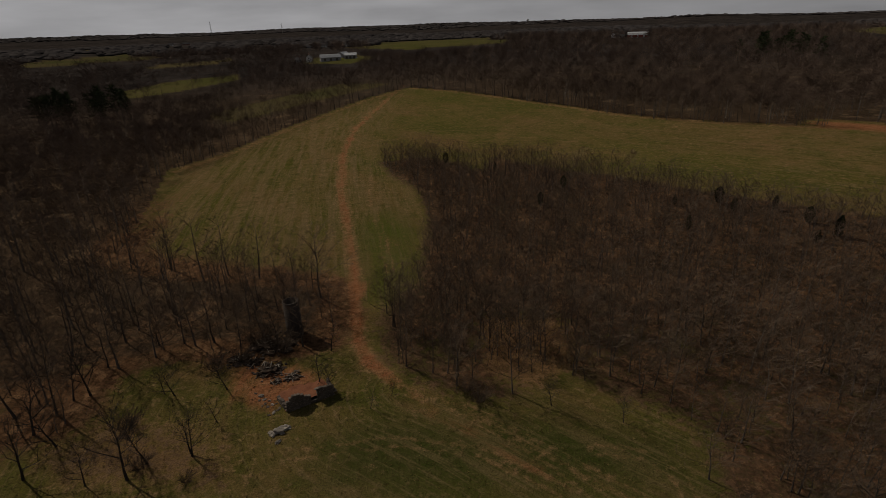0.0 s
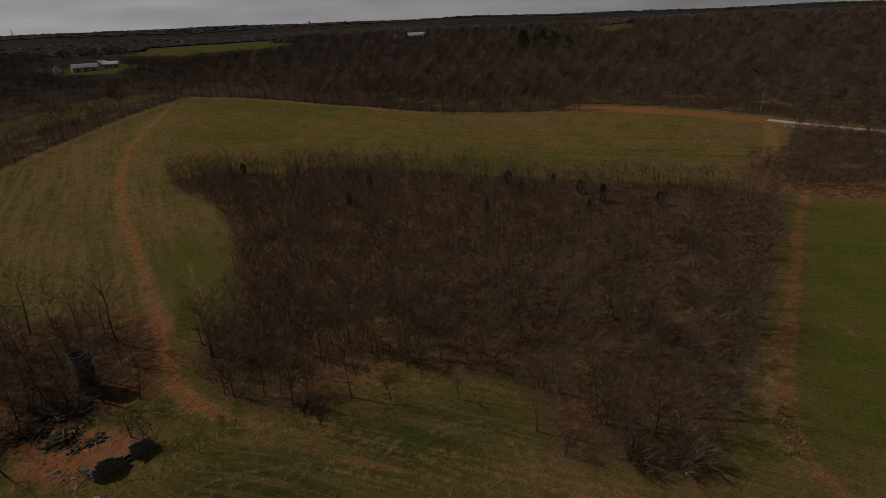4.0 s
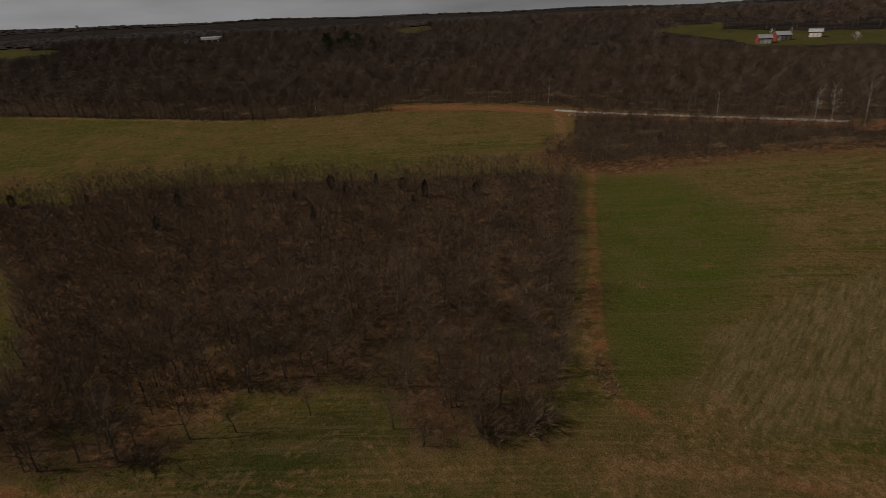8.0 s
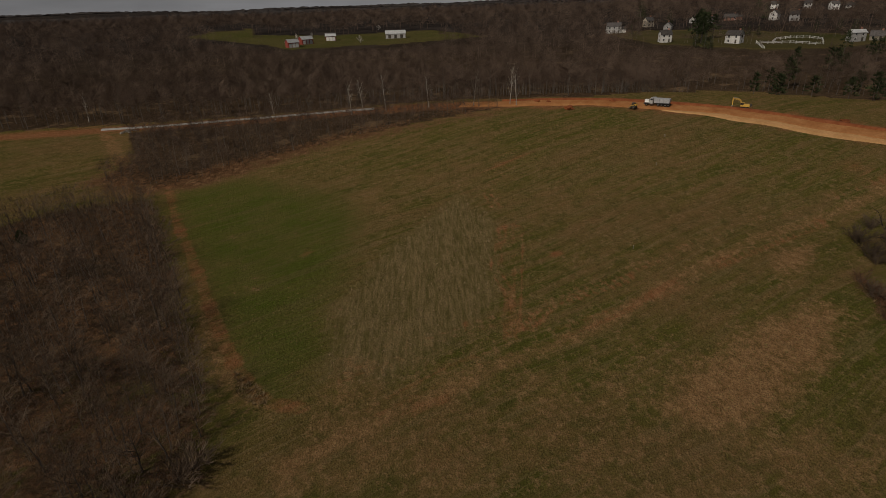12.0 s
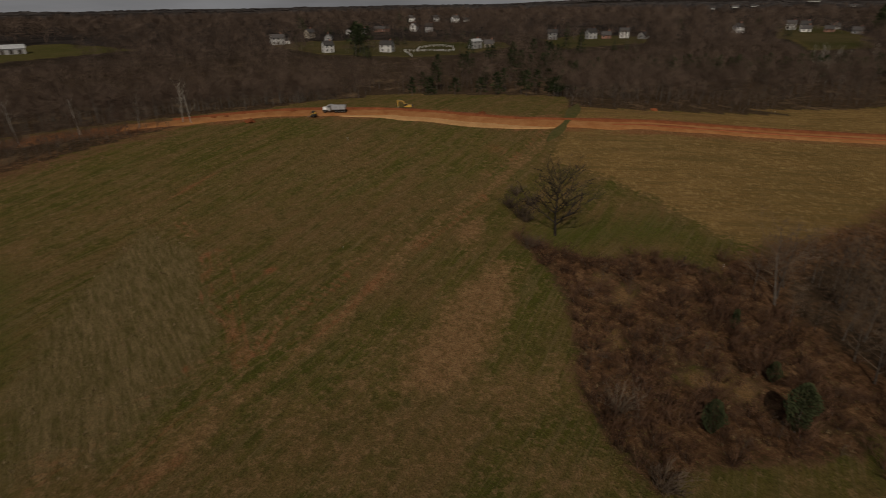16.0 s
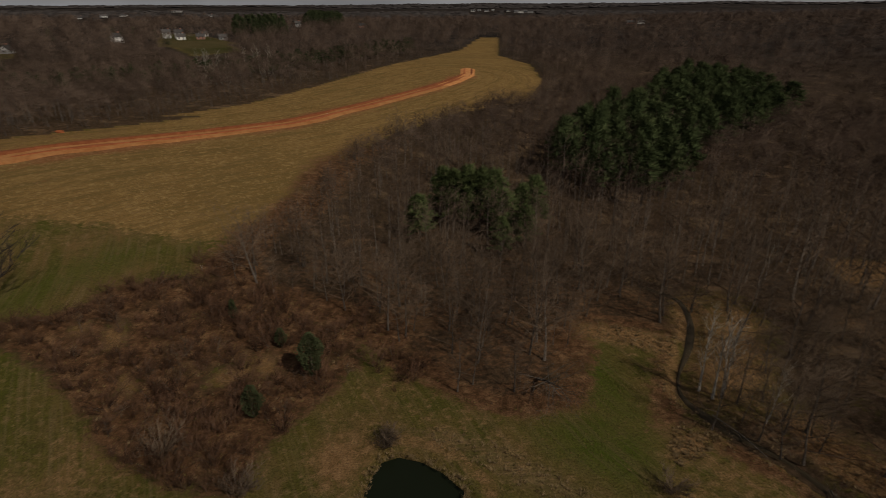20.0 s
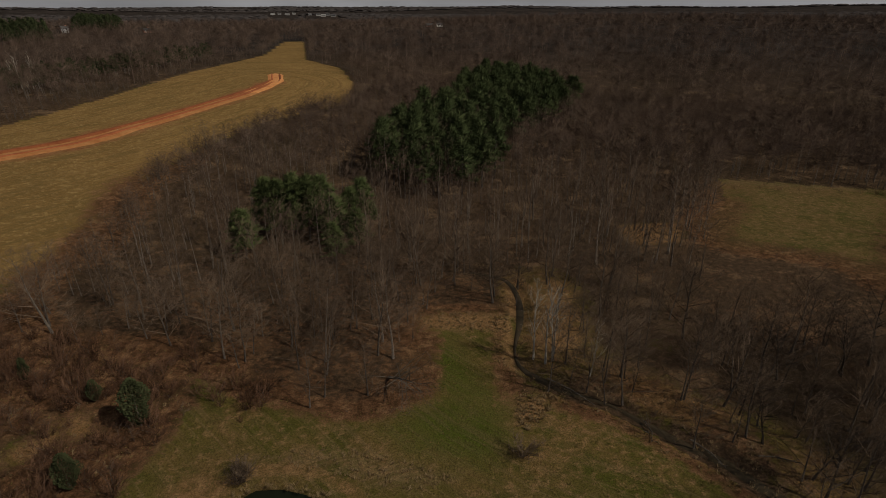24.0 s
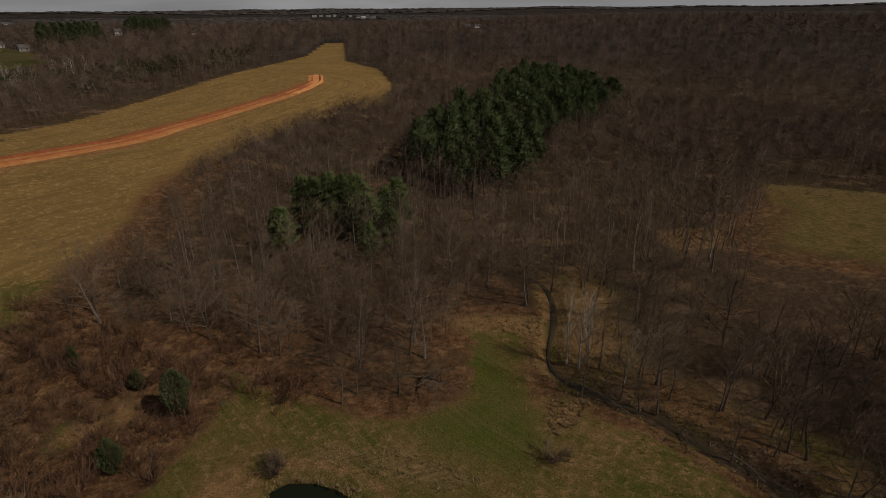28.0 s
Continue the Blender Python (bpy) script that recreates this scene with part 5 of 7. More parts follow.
MATURE = [bare_tree(R1, 11 + 1.3 * k, 15, 7, 7, wide=0.44, hair=0.8, low=0.17, lean=0.12, sprigs=2) for k in range(8)]
MATURE_LOW = [bare_tree(R1, 12 + 1.6 * k, 11, 4, 5, wide=0.40, hair=1.8, sides=3, flat=True, thick=0.8) for k in range(5)]
SAPLING = [bare_tree(R1, 5.5 + k * 0.8, 12, 6, 6, low=0.2, wide=0.46, lean=0.1, hair=0.85, sprigs=2) for k in range(8)]
SAPLING_LOW = [bare_tree(R1, 6 + k * 0.8, 9, 4, 4, low=0.2, wide=0.46, steep=0.05, lean=0.09, hair=1.4, sides=3, flat=True) for k in range(5)]
FAR_TREE = [crowned(R1, 12 + k, 120, 0.042, 0.40, 0.5) for k in range(6)]
MID_TREE = [crowned(R1, 11 + k, 150, 0.033, 0.40) for k in range(6)]
HILL_TREE = [crowned(R1, 12 + k, 52, 0.10, 0.50, 0.45) for k in range(5)]
UPLAND_CROWN = [puff(R1, 3.2 + 0.5 * k, 12 + 1.5 * k) for k in range(4)]
SKY_CROWN = [puff(R1, 4 + 0.8 * k, 20 + 3 * k) for k in range(4)]

# young wood in the middle
x, y = jittered(2.5, 230)
keep = inside(YOUNG, x, y) & (RNG.random(len(x)) < np.clip(0.58 + (np.hypot(x, y) - 65) / 90, 0.5, 1))
x, y = x[keep], y[keep]
near, rest = by_distance(x, y, 280)
protos = [grow("young_tree", s, (BARK, TWIG), "slender leafless young tree with grey-brown bark in the regrowth wood", "tree", "young wood") for s in SAPLING]
plant(protos, x[near], y[near], RNG.uniform(0.65, 1.15, len(near)), RNG)
tagged(scatter("young_wood", SAPLING_LOW, x[rest], y[rest], RNG.uniform(0.65, 1.15, len(rest)), RNG, (BARK, STAND_TWIG)),
       "dense stand of leafless brown young trees", "woodland", kind="stuff")

# tall woods
x, y = jittered(4.5, 300, 40)
keep = is_wood(x, y) & clear_view(x, y, 14) & ((RNG.random(len(x)) < np.clip((off_line(CREEK, x, y) - 2.0) / 10, 0, 1)) | ~inside(FLOOD, x, y))
x, y = x[keep], y[keep]
edge_size = np.clip(0.38 + off_line(CROP + CROP[:1], x, y) / 30, 0.38, 1) * np.where(inside(RIDGE_WOOD, x, y), 0.6, 1.0)
near, rest = by_distance(x, y, 280)
protos = [grow("bare_tree", s, (BARK, TWIG), "tall leafless deciduous tree with dark grey-brown bark", "tree", "valley woods") for s in MATURE]
plant(protos, x[near], y[near], RNG.uniform(0.5, 0.95, len(near)) * edge_size[near], RNG)
sizes = RNG.uniform(0.6, 1.05, len(rest)) * edge_size[rest]
deep = np.hypot(x[rest], y[rest]) + RNG.uniform(-25, 25, len(rest)) > 165
for kinds, chosen, tint in ((MATURE_LOW, rest[~deep], STAND_TWIG), (MID_TREE, rest[deep], WOODS)):
    tagged(scatter("woodland", kinds, x[chosen], y[chosen], sizes[~deep if kinds is MATURE_LOW else deep], RNG, (BARK, tint)),
           "dark brown leafless deciduous woodland", "woodland", kind="stuff")
t = np.concatenate([[(p.x, p.y) for p in resample(CROP + CROP[:1], 2.2)] for _ in range(3)])
x, y = t[:, 0] + RNG.uniform(-7, 7, len(t)), t[:, 1] + RNG.uniform(-7, 7, len(t))
keep = is_wood(x, y) & (off_line(CROP + CROP[:1], x, y) > 1.5)
tagged(scatter("field_edge_trees", SAPLING_LOW, x[keep], y[keep], RNG.uniform(0.6, 1.1, keep.sum()), RNG, (BARK, STAND_TWIG)), "slender leafless trees along the stubble field", "woodland", kind="stuff")

x, y = jittered(2.7, 240, 120)
keep = inside(RIDGE_WOOD, x, y)
tagged(scatter("hedge_wood", SAPLING_LOW, x[keep], y[keep], RNG.uniform(0.35, 0.7, keep.sum()), RNG, (BARK, STAND_TWIG)), "dense leafless brush between the gravel road and the field", "woodland", kind="stuff")

for name, shapes, spacing, low_r, high_r, label in (
        ("far_woodland", FAR_TREE, 9.0, 300, 520, "leafless brown woods on the valley sides"),
        ("hill_woodland", HILL_TREE, 12.0, 520, 950, "far leafless woods on the hills"),
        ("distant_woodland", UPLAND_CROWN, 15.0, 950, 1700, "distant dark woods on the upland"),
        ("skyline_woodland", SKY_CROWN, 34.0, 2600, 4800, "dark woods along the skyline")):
    x, y = jittered(spacing, high_r, low_r)
    keep = is_wood(x, y) & clear_view(x, y, 14)
    x, y = x[keep], y[keep]
    tagged(scatter(name, shapes, x, y, RNG.uniform(0.7, 1.2, len(x)), RNG, (WOODS, WOODS) if high_r < 1000 else (HAZY_WOODS, HAZY_WOODS)), label, "woodland", kind="stuff")

x, y = jittered(6.2, 580, 150)
keep = is_wood(x, y) & ~clear_view(x, y, 14)
x, y = x[keep], y[keep]
lifted = np.max([np.where(clear_view(x, y, tall), tall / 14.5, 0) for tall in (4.5, 6.5, 9, 11.5)], 0)
keep = lifted > 0
tagged(scatter("low_woodland", FAR_TREE, x[keep], y[keep], lifted[keep] * RNG.uniform(0.8, 1.05, keep.sum()), RNG, (WOODS, WOODS)), "low leafless brown woods on the valley sides", "woodland", kind="stuff")

# scrub thicket
SHRUB = [brushy(R1, 2.0 + 0.4 * k, 20, 12, 0.9) for k in range(5)]
x, y = jittered(2.2, 110)
gaps = np.minimum.reduce([np.where(inside(p, x, y), 0.0, 1.0) for p in THICKET_GAPS])
by_wood = np.maximum.reduce([is_wood(x + 7 * math.cos(w), y + 7 * math.sin(w)) for w in (0, 1.05, 2.1, 3.15, 4.2, 5.25)])
fringe = by_wood & (off_line(SCRUB + SCRUB[:1], x, y) < 9) & ~is_wood(x, y) & (RNG.random(len(x)) < 0.6)
keep = (inside(SCRUB, x, y) & (RNG.random(len(x)) < 0.10 + 0.85 * gaps)) | fringe
x, y = x[keep], y[keep]
near, rest = by_distance(x, y, 295)
protos = [grow("shrub", s, (BARK, BRUSH), "tangled reddish-brown leafless shrub in the thicket", "shrub", "thicket") for s in SHRUB]
plant(protos, x[near], y[near], RNG.uniform(0.55, 1.15, len(near)) * RNG.choice([0.8, 1.05, 1.5], len(near)), RNG)
if len(rest):
    tagged(scatter("thicket", SHRUB, x[rest], y[rest], RNG.uniform(0.5, 1.2, len(rest)), RNG, (BARK, BRUSH)), "reddish-brown thicket", "shrub", kind="stuff")

x, y = jittered(6.5, 110)
keep = inside(SCRUB, x, y)
x, y = x[keep], y[keep]
protos = [grow("sapling", bare_tree(R1, 3.5, 9, 5, 6, girth=0.012, low=0.12, wide=0.5, lean=0.15, hair=0.7), (BARK, TWIG), "small grey-brown leafless sapling in the russet thicket", "tree", "thicket saplings") for _ in range(4)]
plant(protos, x, y, RNG.uniform(0.6, 1.3, len(x)), RNG)


# ---- building helpers ----
def part(name, bm, material, parent, label=""):
    """Links a bmesh as one mesh object under a thing or a part."""
    me = bpy.data.meshes.new(name)
    bm.to_mesh(me)
    bm.free()
    me.materials.append(material)
    ob = new(name, me)
    ob.parent = parent
    if label:
        ob["label"] = label
    return ob


def box(bm, sx, sy, sz, x=0.0, y=0.0, z=0.0, bevel=0.0, turn=None):
    """A box of that size with its centre at x, y, z."""
    m = Matrix.Translation((x, y, z)) @ (turn or Matrix.Identity(4)) @ Matrix.Diagonal((sx, sy, sz, 1))
    made = bmesh.ops.create_cube(bm, size=1, matrix=m)["verts"]
    if bevel:
        edges = {e for v in made for e in v.link_edges}
        bmesh.ops.bevel(bm, geom=list(edges), offset=bevel, segments=2, affect="EDGES", profile=0.7)
    return bm


def boxed(*args, **kw):
    return box(bmesh.new(), *args, **kw)


def rod(bm, a, b, r, sides=8):
    a, b = Vector(a), Vector(b)
    m = Matrix.Translation((a + b) / 2) @ (b - a).to_track_quat("Z", "Y").to_matrix().to_4x4()
    bmesh.ops.create_cone(bm, cap_ends=True, segments=sides, radius1=r, radius2=r, depth=(b - a).length, matrix=m)
    return bm


def turned(profile, segments=24):
    """A body of revolution about z; profile: radius and height pairs."""
    bm = bmesh.new()
    rings = [[bm.verts.new((r * math.cos(2 * math.pi * k / segments), r * math.sin(2 * math.pi * k / segments), z)) for k in range(segments)] for r, z in profile]
    for r0, r1 in zip(rings, rings[1:]):
        for k in range(segments):
            n = (k + 1) % segments
            bm.faces.new((r0[k], r0[n], r1[n], r1[k])).smooth = True
    return bm


def extruded(outline, depth, axis="y"):
    """A flat outline in x and z, thickened along y, centred."""
    bm = bmesh.new()
    front = [bm.verts.new((x, -depth / 2, z)) for x, z in outline]
    back = [bm.verts.new((x, depth / 2, z)) for x, z in outline]
    n = len(outline)
    bm.faces.new(front)
    bm.faces.new(back[::-1])
    for k in range(n):
        bm.faces.new((front[k], back[k], back[(k + 1) % n], front[(k + 1) % n]))
    bmesh.ops.recalc_face_normals(bm, faces=bm.faces)
    return bm


def lump(rng, sx, sy, sz, rough=0.25, detail=2):
    """A rough rounded stone or heap."""
    bm = bmesh.new()
    bmesh.ops.create_icosphere(bm, subdivisions=detail, radius=1)
    off = Vector((rng.uniform(-50, 50), rng.uniform(-50, 50), 0))
    for v in bm.verts:
        k = 1 + rough * noise.noise(v.co * 1.6 + off) + rough * 0.5 * noise.noise(v.co * 4 + off)
        v.co = Vector((v.co.x * sx * k, v.co.y * sy * k, v.co.z * sz * k))
    return bm


CONCRETE = plain("old_concrete", (0.048, 0.038, 0.031), (0.095, 0.076, 0.062), 0.8, bump=0.5)
STONE = plain("field_stone", (0.075, 0.060, 0.048), (0.180, 0.145, 0.115), 1.2, bump=0.6)
PALE_STONE = plain("pale_rock", (0.17, 0.145, 0.12), (0.30, 0.265, 0.22), 1.2, bump=0.7)
CHAR = plain("charred_wood", (0.028, 0.019, 0.013), (0.100, 0.066, 0.044), 1.5, bump=0.6)
GREY_WOOD = plain("weathered_wood", (0.17, 0.145, 0.12), (0.33, 0.29, 0.24), 2.0, bump=0.4)
OLD_GREY = plain("old_grey_wood", (0.085, 0.072, 0.058), (0.165, 0.142, 0.116), 2.0, bump=0.4)
RED_EARTH = plain("red_earth", (0.125, 0.046, 0.022), (0.230, 0.092, 0.045), 0.6, bump=0.7)
DRY = plain("dry_grass", (0.190, 0.130, 0.066), (0.350, 0.255, 0.145), 0.4, bump=0)
DULL = plain("winter_grass", (0.108, 0.092, 0.027), (0.260, 0.190, 0.080), 0.25, bump=0)
WHITE_PAINT = plain("white_siding", (0.62, 0.60, 0.57), (0.78, 0.76, 0.73), 0.6, 0.6, 0.1)
GREY_PAINT = plain("grey_siding", (0.28, 0.27, 0.26), (0.40, 0.39, 0.38), 0.6, 0.7, 0.1)
TAN_PAINT = plain("tan_siding", (0.36, 0.30, 0.23), (0.46, 0.40, 0.31), 0.6, 0.7, 0.1)
BRICK = plain("brick_wall", (0.24, 0.12, 0.09), (0.34, 0.18, 0.13), 1.5, 0.85, 0.3)
BARN_RED = plain("barn_red", (0.20, 0.045, 0.035), (0.30, 0.075, 0.055), 0.8, 0.8, 0.2)
SHINGLE = plain("roof_shingle", (0.055, 0.050, 0.048), (0.115, 0.105, 0.100), 1.0, 0.9, 0.4)
TIN = plain("tin_roof", (0.42, 0.42, 0.42), (0.58, 0.58, 0.57), 0.5, 0.45, 0.1, 0.3)
GLASS = plain("window_glass", (0.02, 0.022, 0.025), (0.05, 0.055, 0.06), 0.5, 0.12, 0)
RUBBER = plain("rubber", (0.018, 0.017, 0.016), (0.045, 0.040, 0.035), 2.0, 0.9, 0.2)
STEEL = plain("dusty_steel", (0.16, 0.145, 0.13), (0.28, 0.25, 0.22), 2.0, 0.6, 0.2, 0.5)
BED_STEEL = plain("dump_bed_paint", (0.34, 0.34, 0.35), (0.48, 0.48, 0.49), 1.5, 0.5, 0.1, 0.2)
YELLOW = plain("machine_yellow", (0.42, 0.24, 0.035), (0.58, 0.36, 0.06), 1.5, 0.6, 0.1)
DARK_PAINT = plain("dark_machine_paint", (0.04, 0.035, 0.03), (0.10, 0.075, 0.05), 1.5, 0.6, 0.1)
BLOSSOM_WHITE = plain("blossom", (0.50, 0.46, 0.43), (0.72, 0.68, 0.64), 0.6, bump=0)
SYCAMORE = plain("sycamore_twig", (0.25, 0.22, 0.18), (0.42, 0.38, 0.32), 0.5, bump=0)


def water_material(name, colour):
    m, nt, bsdf = nodes_of(name)
    bsdf.inputs["Base Color"].default_value = colour
    bsdf.inputs["Roughness"].default_value = 0.12
    bsdf.inputs["Specular IOR Level"].default_value = 0.06
    bumped(nt, bsdf, noisy(nt, 1.5, 3, 0.5), 0.08, 0.05)
    return m


WATER = water_material("creek_water", (0.044, 0.034, 0.021, 1))
POND_WATER = water_material("pond_water", (0.010, 0.013, 0.007, 1))

# ---- water ----
bm = bmesh.new()
shore = [Vector((x, y, 0)) for x, y in POND]
mid = sum(shore, Vector()) / len(shore)
bm.faces.new([bm.verts.new((*(mid + (p - mid) * 1.12).xy, -0.55)) for p in shore])
bmesh.ops.recalc_face_normals(bm, faces=bm.faces)
if bm.faces[0:1] and list(bm.faces)[0].normal.z < 0:
    bmesh.ops.reverse_faces(bm, faces=bm.faces)
me = bpy.data.meshes.new("pond_water")
bm.to_mesh(me)
bm.free()
me.materials.append(POND_WATER)
tagged(new("pond_water", me), "still dark green-black pond water", "pond", kind="structure")
tagged(ribbon("creek_water", CREEK, 1.5, -0.42, WATER, 4, 0.0, 1.3), "narrow dark brown creek between bare banks", "creek", kind="structure")


# ---- ruined barnyard ----
def build_silo(x, y, tall):
    root = tagged(new("silo"), "abandoned dark concrete stave silo with an open top", "silo")
    root.location = (x, y, ground_at(x, y))
    r = 1.4
    part("silo_wall", turned([(r, -0.3), (r, tall), (r - 0.16, tall), (r - 0.16, 0.1), (0.01, 0.1)], 32), CONCRETE, root)
    for k in range(int(tall / 0.75)):
        z = 0.5 + k * 0.75
        part("hoop", turned([(r + 0.005, z), (r + 0.035, z), (r + 0.035, z + 0.05), (r + 0.005, z + 0.05)], 32), CONCRETE, root, "rusty steel hoop")
    part("rim", turned([(r + 0.03, tall - 0.12), (r + 0.05, tall - 0.02), (r - 0.14, tall + 0.03), (r - 0.18, tall - 0.1)], 32), CONCRETE, root, "pale worn concrete rim")
    chute = bmesh.new()
    box(chute, 0.75, 0.5, tall * 0.92, 0, r + 0.2, tall * 0.46, 0.06)
    part("chute", chute, CONCRETE, root)
    return root


build_silo(*SILO)

ROCKS = random.Random(5)


def stone_meshes(n):
    out = []
    for k in range(n):
        bm = lump(ROCKS, 0.5, 0.5, 0.5, 0.3, 1)
        for v in bm.verts:
            v.co = Vector([max(-0.47, min(0.47, c * 1.25)) for c in v.co])
        me = bpy.data.meshes.new("stone")
        bm.to_mesh(me)
        bm.free()
        me.materials.append(STONE)
        out.append(me)
    return out


STONE_SHAPES = stone_meshes(7)


def stone_wall(name, a, b, tall, thick, gap=None, label=""):
    """A field-stone foundation wall from a to b; gap: a stretch of it that has fallen."""
    a, b = Vector((*a, 0)), Vector((*b, 0))
    length = (b - a).length
    root = tagged(new(name), label, "stone wall", "barn foundation")
    root.location = (a.x, a.y, ground_at(a.x, a.y) - 0.05)
    root.rotation_euler = (0, 0, math.atan2(b.y - a.y, b.x - a.x))

    def top(s):
        h = tall * (0.8 + 0.6 * noise.noise(Vector((s * 0.6, tall, 3))))
        return 0.5 if gap and gap[0] < s < gap[1] else h

    core = bmesh.new()
    s = 0.0
    while s < length:
        w = min(0.5, length - s)
        box(core, w, thick * 0.8, top(s) - 0.1, s + w / 2, 0, (top(s) - 0.1) / 2)
        s += 0.5
    part("core", core, STONE, root, "rubble and mortar core")
    z, course = 0.0, 0
    while z < tall:
        h = ROCKS.uniform(0.2, 0.34)
        s = -0.1 - 0.2 * (course % 2)
        while s < length:
            w = ROCKS.uniform(0.32, 0.75)
            if z + h * 0.7 < top(s + w / 2):
                ob = new("stone", STONE_SHAPES[ROCKS.randrange(7)])
                ob.parent = root
                ob.location = (s + w / 2, ROCKS.uniform(-0.05, 0.05), z + h / 2)
                ob.scale = (w * 1.04, thick * ROCKS.uniform(0.95, 1.12), h * 1.06)
                ob.rotation_euler = (0, 0, ROCKS.uniform(-0.06, 0.06))
            s += w
        z += h * 0.95
        course += 1
    return root


wa, wb = Vector((*WALL_A, 0)), Vector((*WALL_B, 0))
back = Vector((-(wb - wa).y, (wb - wa).x, 0)).normalized()
stone_wall("foundation_wall", wa, wb, 2.3, 0.55, (3.4, 4.4), "broken field-stone foundation wall of a burnt barn")
stone_wall("foundation_wall", wa + back * 0.6 - (wb - wa).normalized() * 0.1, wa + back * 3.4 - (wb - wa).normalized() * 0.3, 1.5, 0.5, None, "short crumbling field-stone return wall")
stone_wall("foundation_wall", wb + back * 0.6, wb + back * 3.0 + (wb - wa).normalized() * 0.4, 1.4, 0.5, None, "short crumbling field-stone return wall")


def earth_bank():
    """Red earth heaped behind the wall."""
    along = (wb - wa).normalized()
    length = (wb - wa).length
    bm = bmesh.new()
    grid = []
    for i in range(21):
        row = []
        for j in range(15):
            u, w = i / 20, j / 14
            p = wa + along * (u * (length + 1) - 0.5) + back * (0.2 + w * 7)
            h = 0.8 * (1 - w) ** 1.6 * (0.35 + 0.65 * math.sin(math.pi * min(max(u, 0.08), 0.92))) + 0.12 * noise.noise(p * 0.9)
            edge = min(i, 20 - i, 14 - j)
            row.append(bm.verts.new((p.x, p.y, (h if edge else -0.25))))
        grid.append(row)
    for r0, r1 in zip(grid, grid[1:]):
        for j in range(14):
            bm.faces.new((r0[j], r1[j], r1[j + 1], r0[j + 1])).smooth = True
    me = bpy.data.meshes.new("earth_bank")
    bm.to_mesh(me)
    bm.free()
    me.materials.append(RED_EARTH)
    tagged(new("earth_bank", me), "bare red earth bank behind the foundation wall", "earth bank")


earth_bank()


def debris_heap(x, y, r, h):
    root = tagged(new("debris_heap"), "charred heap of burnt timber and rubble on red earth", "debris heap", "barn rubble")
    root.location = (x, y, ground_at(x, y))
    part("rubble", lump(ROCKS, r * 0.75, r * 0.62, h * 0.42, 0.9, 4), CHAR, root)
    for _ in range(int(8 + r * 9)):
        w, e = ROCKS.uniform(0, 6.28), ROCKS.uniform(0.1, 0.6)
        d = r * ROCKS.uniform(0.1, 0.9)
        ln = ROCKS.uniform(0.8, 1.9)
        turn = Euler((ROCKS.uniform(-0.3, 0.3), e, ROCKS.uniform(0, 6.28))).to_matrix().to_4x4()
        z = h * 0.5 * math.sqrt(max(0.05, 1 - (d / r) ** 2)) + 0.05
        part("beam", boxed(ln * 0.8, 0.1, 0.09, d * math.cos(w), d * math.sin(w), z, 0.015, turn), GREY_WOOD if ROCKS.random() < 0.4 else CHAR, root)
    for _ in range(int(8 + r * 8)):
        w, d, s = ROCKS.uniform(0, 6.28), r * ROCKS.uniform(0.6, 1.15), ROCKS.uniform(0.12, 0.3)
        bm = lump(ROCKS, s, s * 0.8, s * 0.7, 0.4, 1)
        bmesh.ops.translate(bm, verts=bm.verts, vec=(d * math.cos(w), d * math.sin(w), s * 0.4))
        part("rubble_stone", bm, STONE if ROCKS.random() < 0.5 else CHAR, root)


for item in HEAPS:
    debris_heap(*item)


def loose_stone(name, x, y, s, material, label, group):
    bm = lump(ROCKS, s * 0.6, s * 0.4, s * 0.24, 0.8, 3)
    me = bpy.data.meshes.new(name)
    bm.to_mesh(me)
    bm.free()
    me.materials.append(material)
    ob = tagged(new(name, me), label, "rock", group)
    ob.location, ob.rotation_euler = (x, y, ground_at(x, y) + s * 0.08), (0, 0, ROCKS.uniform(0, 6.28))


for x, y, s in BOULDERS:
    loose_stone("boulder", x, y, s, PALE_STONE, "pale weathered boulder lying in the grass", "boulders")
for x, y, s in STONES:
    loose_stone("fallen_stone", x, y, s, PALE_STONE if s > 0.45 else STONE, "grey stone fallen from the foundation wall", "fallen stones")


# ---- single trees ----
def stand(name, kinds, items, materials, label, category, group):
    """Trees one by one at given places and heights; kinds: shapes with their height."""
    made = {}
    for x, y, tall in items:
        k = ROCKS.randrange(len(kinds))
        shape, h = kinds[k]
        m = pose(x, y, ground_at(x, y), 0, 0, ROCKS.uniform(0, 360))
        if k in made:
            ob = copy_thing(made[k], m)
        else:
            ob = made[k] = grow(name, shape, materials, label, category, group)
            ob.matrix_basis = m
        ob.scale = [tall / h] * 3


OLD = [(bare_tree(R1, 10, 12, 6, 5, girth=0.016, thick=1.15, hair=0.9, low=0.2, wide=0.5, lean=0.22, sprigs=1), 10) for _ in range(5)]
stand("bare_tree", OLD, RUIN_TREES, (DARK_SHADED_BARK, DARK_SHADED_BARK), "crooked dark leafless tree beside the ruined barn", "tree", "ruin trees")
stand("bare_tree", OLD, [(-48 - 2.2 * k + ROCKS.uniform(-4, 4), -34 - 4.3 * (k % 7) + ROCKS.uniform(-2, 2), ROCKS.uniform(8, 14)) for k in range(16)], (DARK_SHADED_BARK, DARK_SHADED_BARK), "big dark leafless tree on the darkened valley floor", "tree", "valley floor trees")
stand("bare_tree", OLD, LEFT_TREES, (DARK_SHADED_BARK, DARK_SHADED_BARK), "dark leafless tree in the overgrown valley edge", "tree", "valley edge trees")
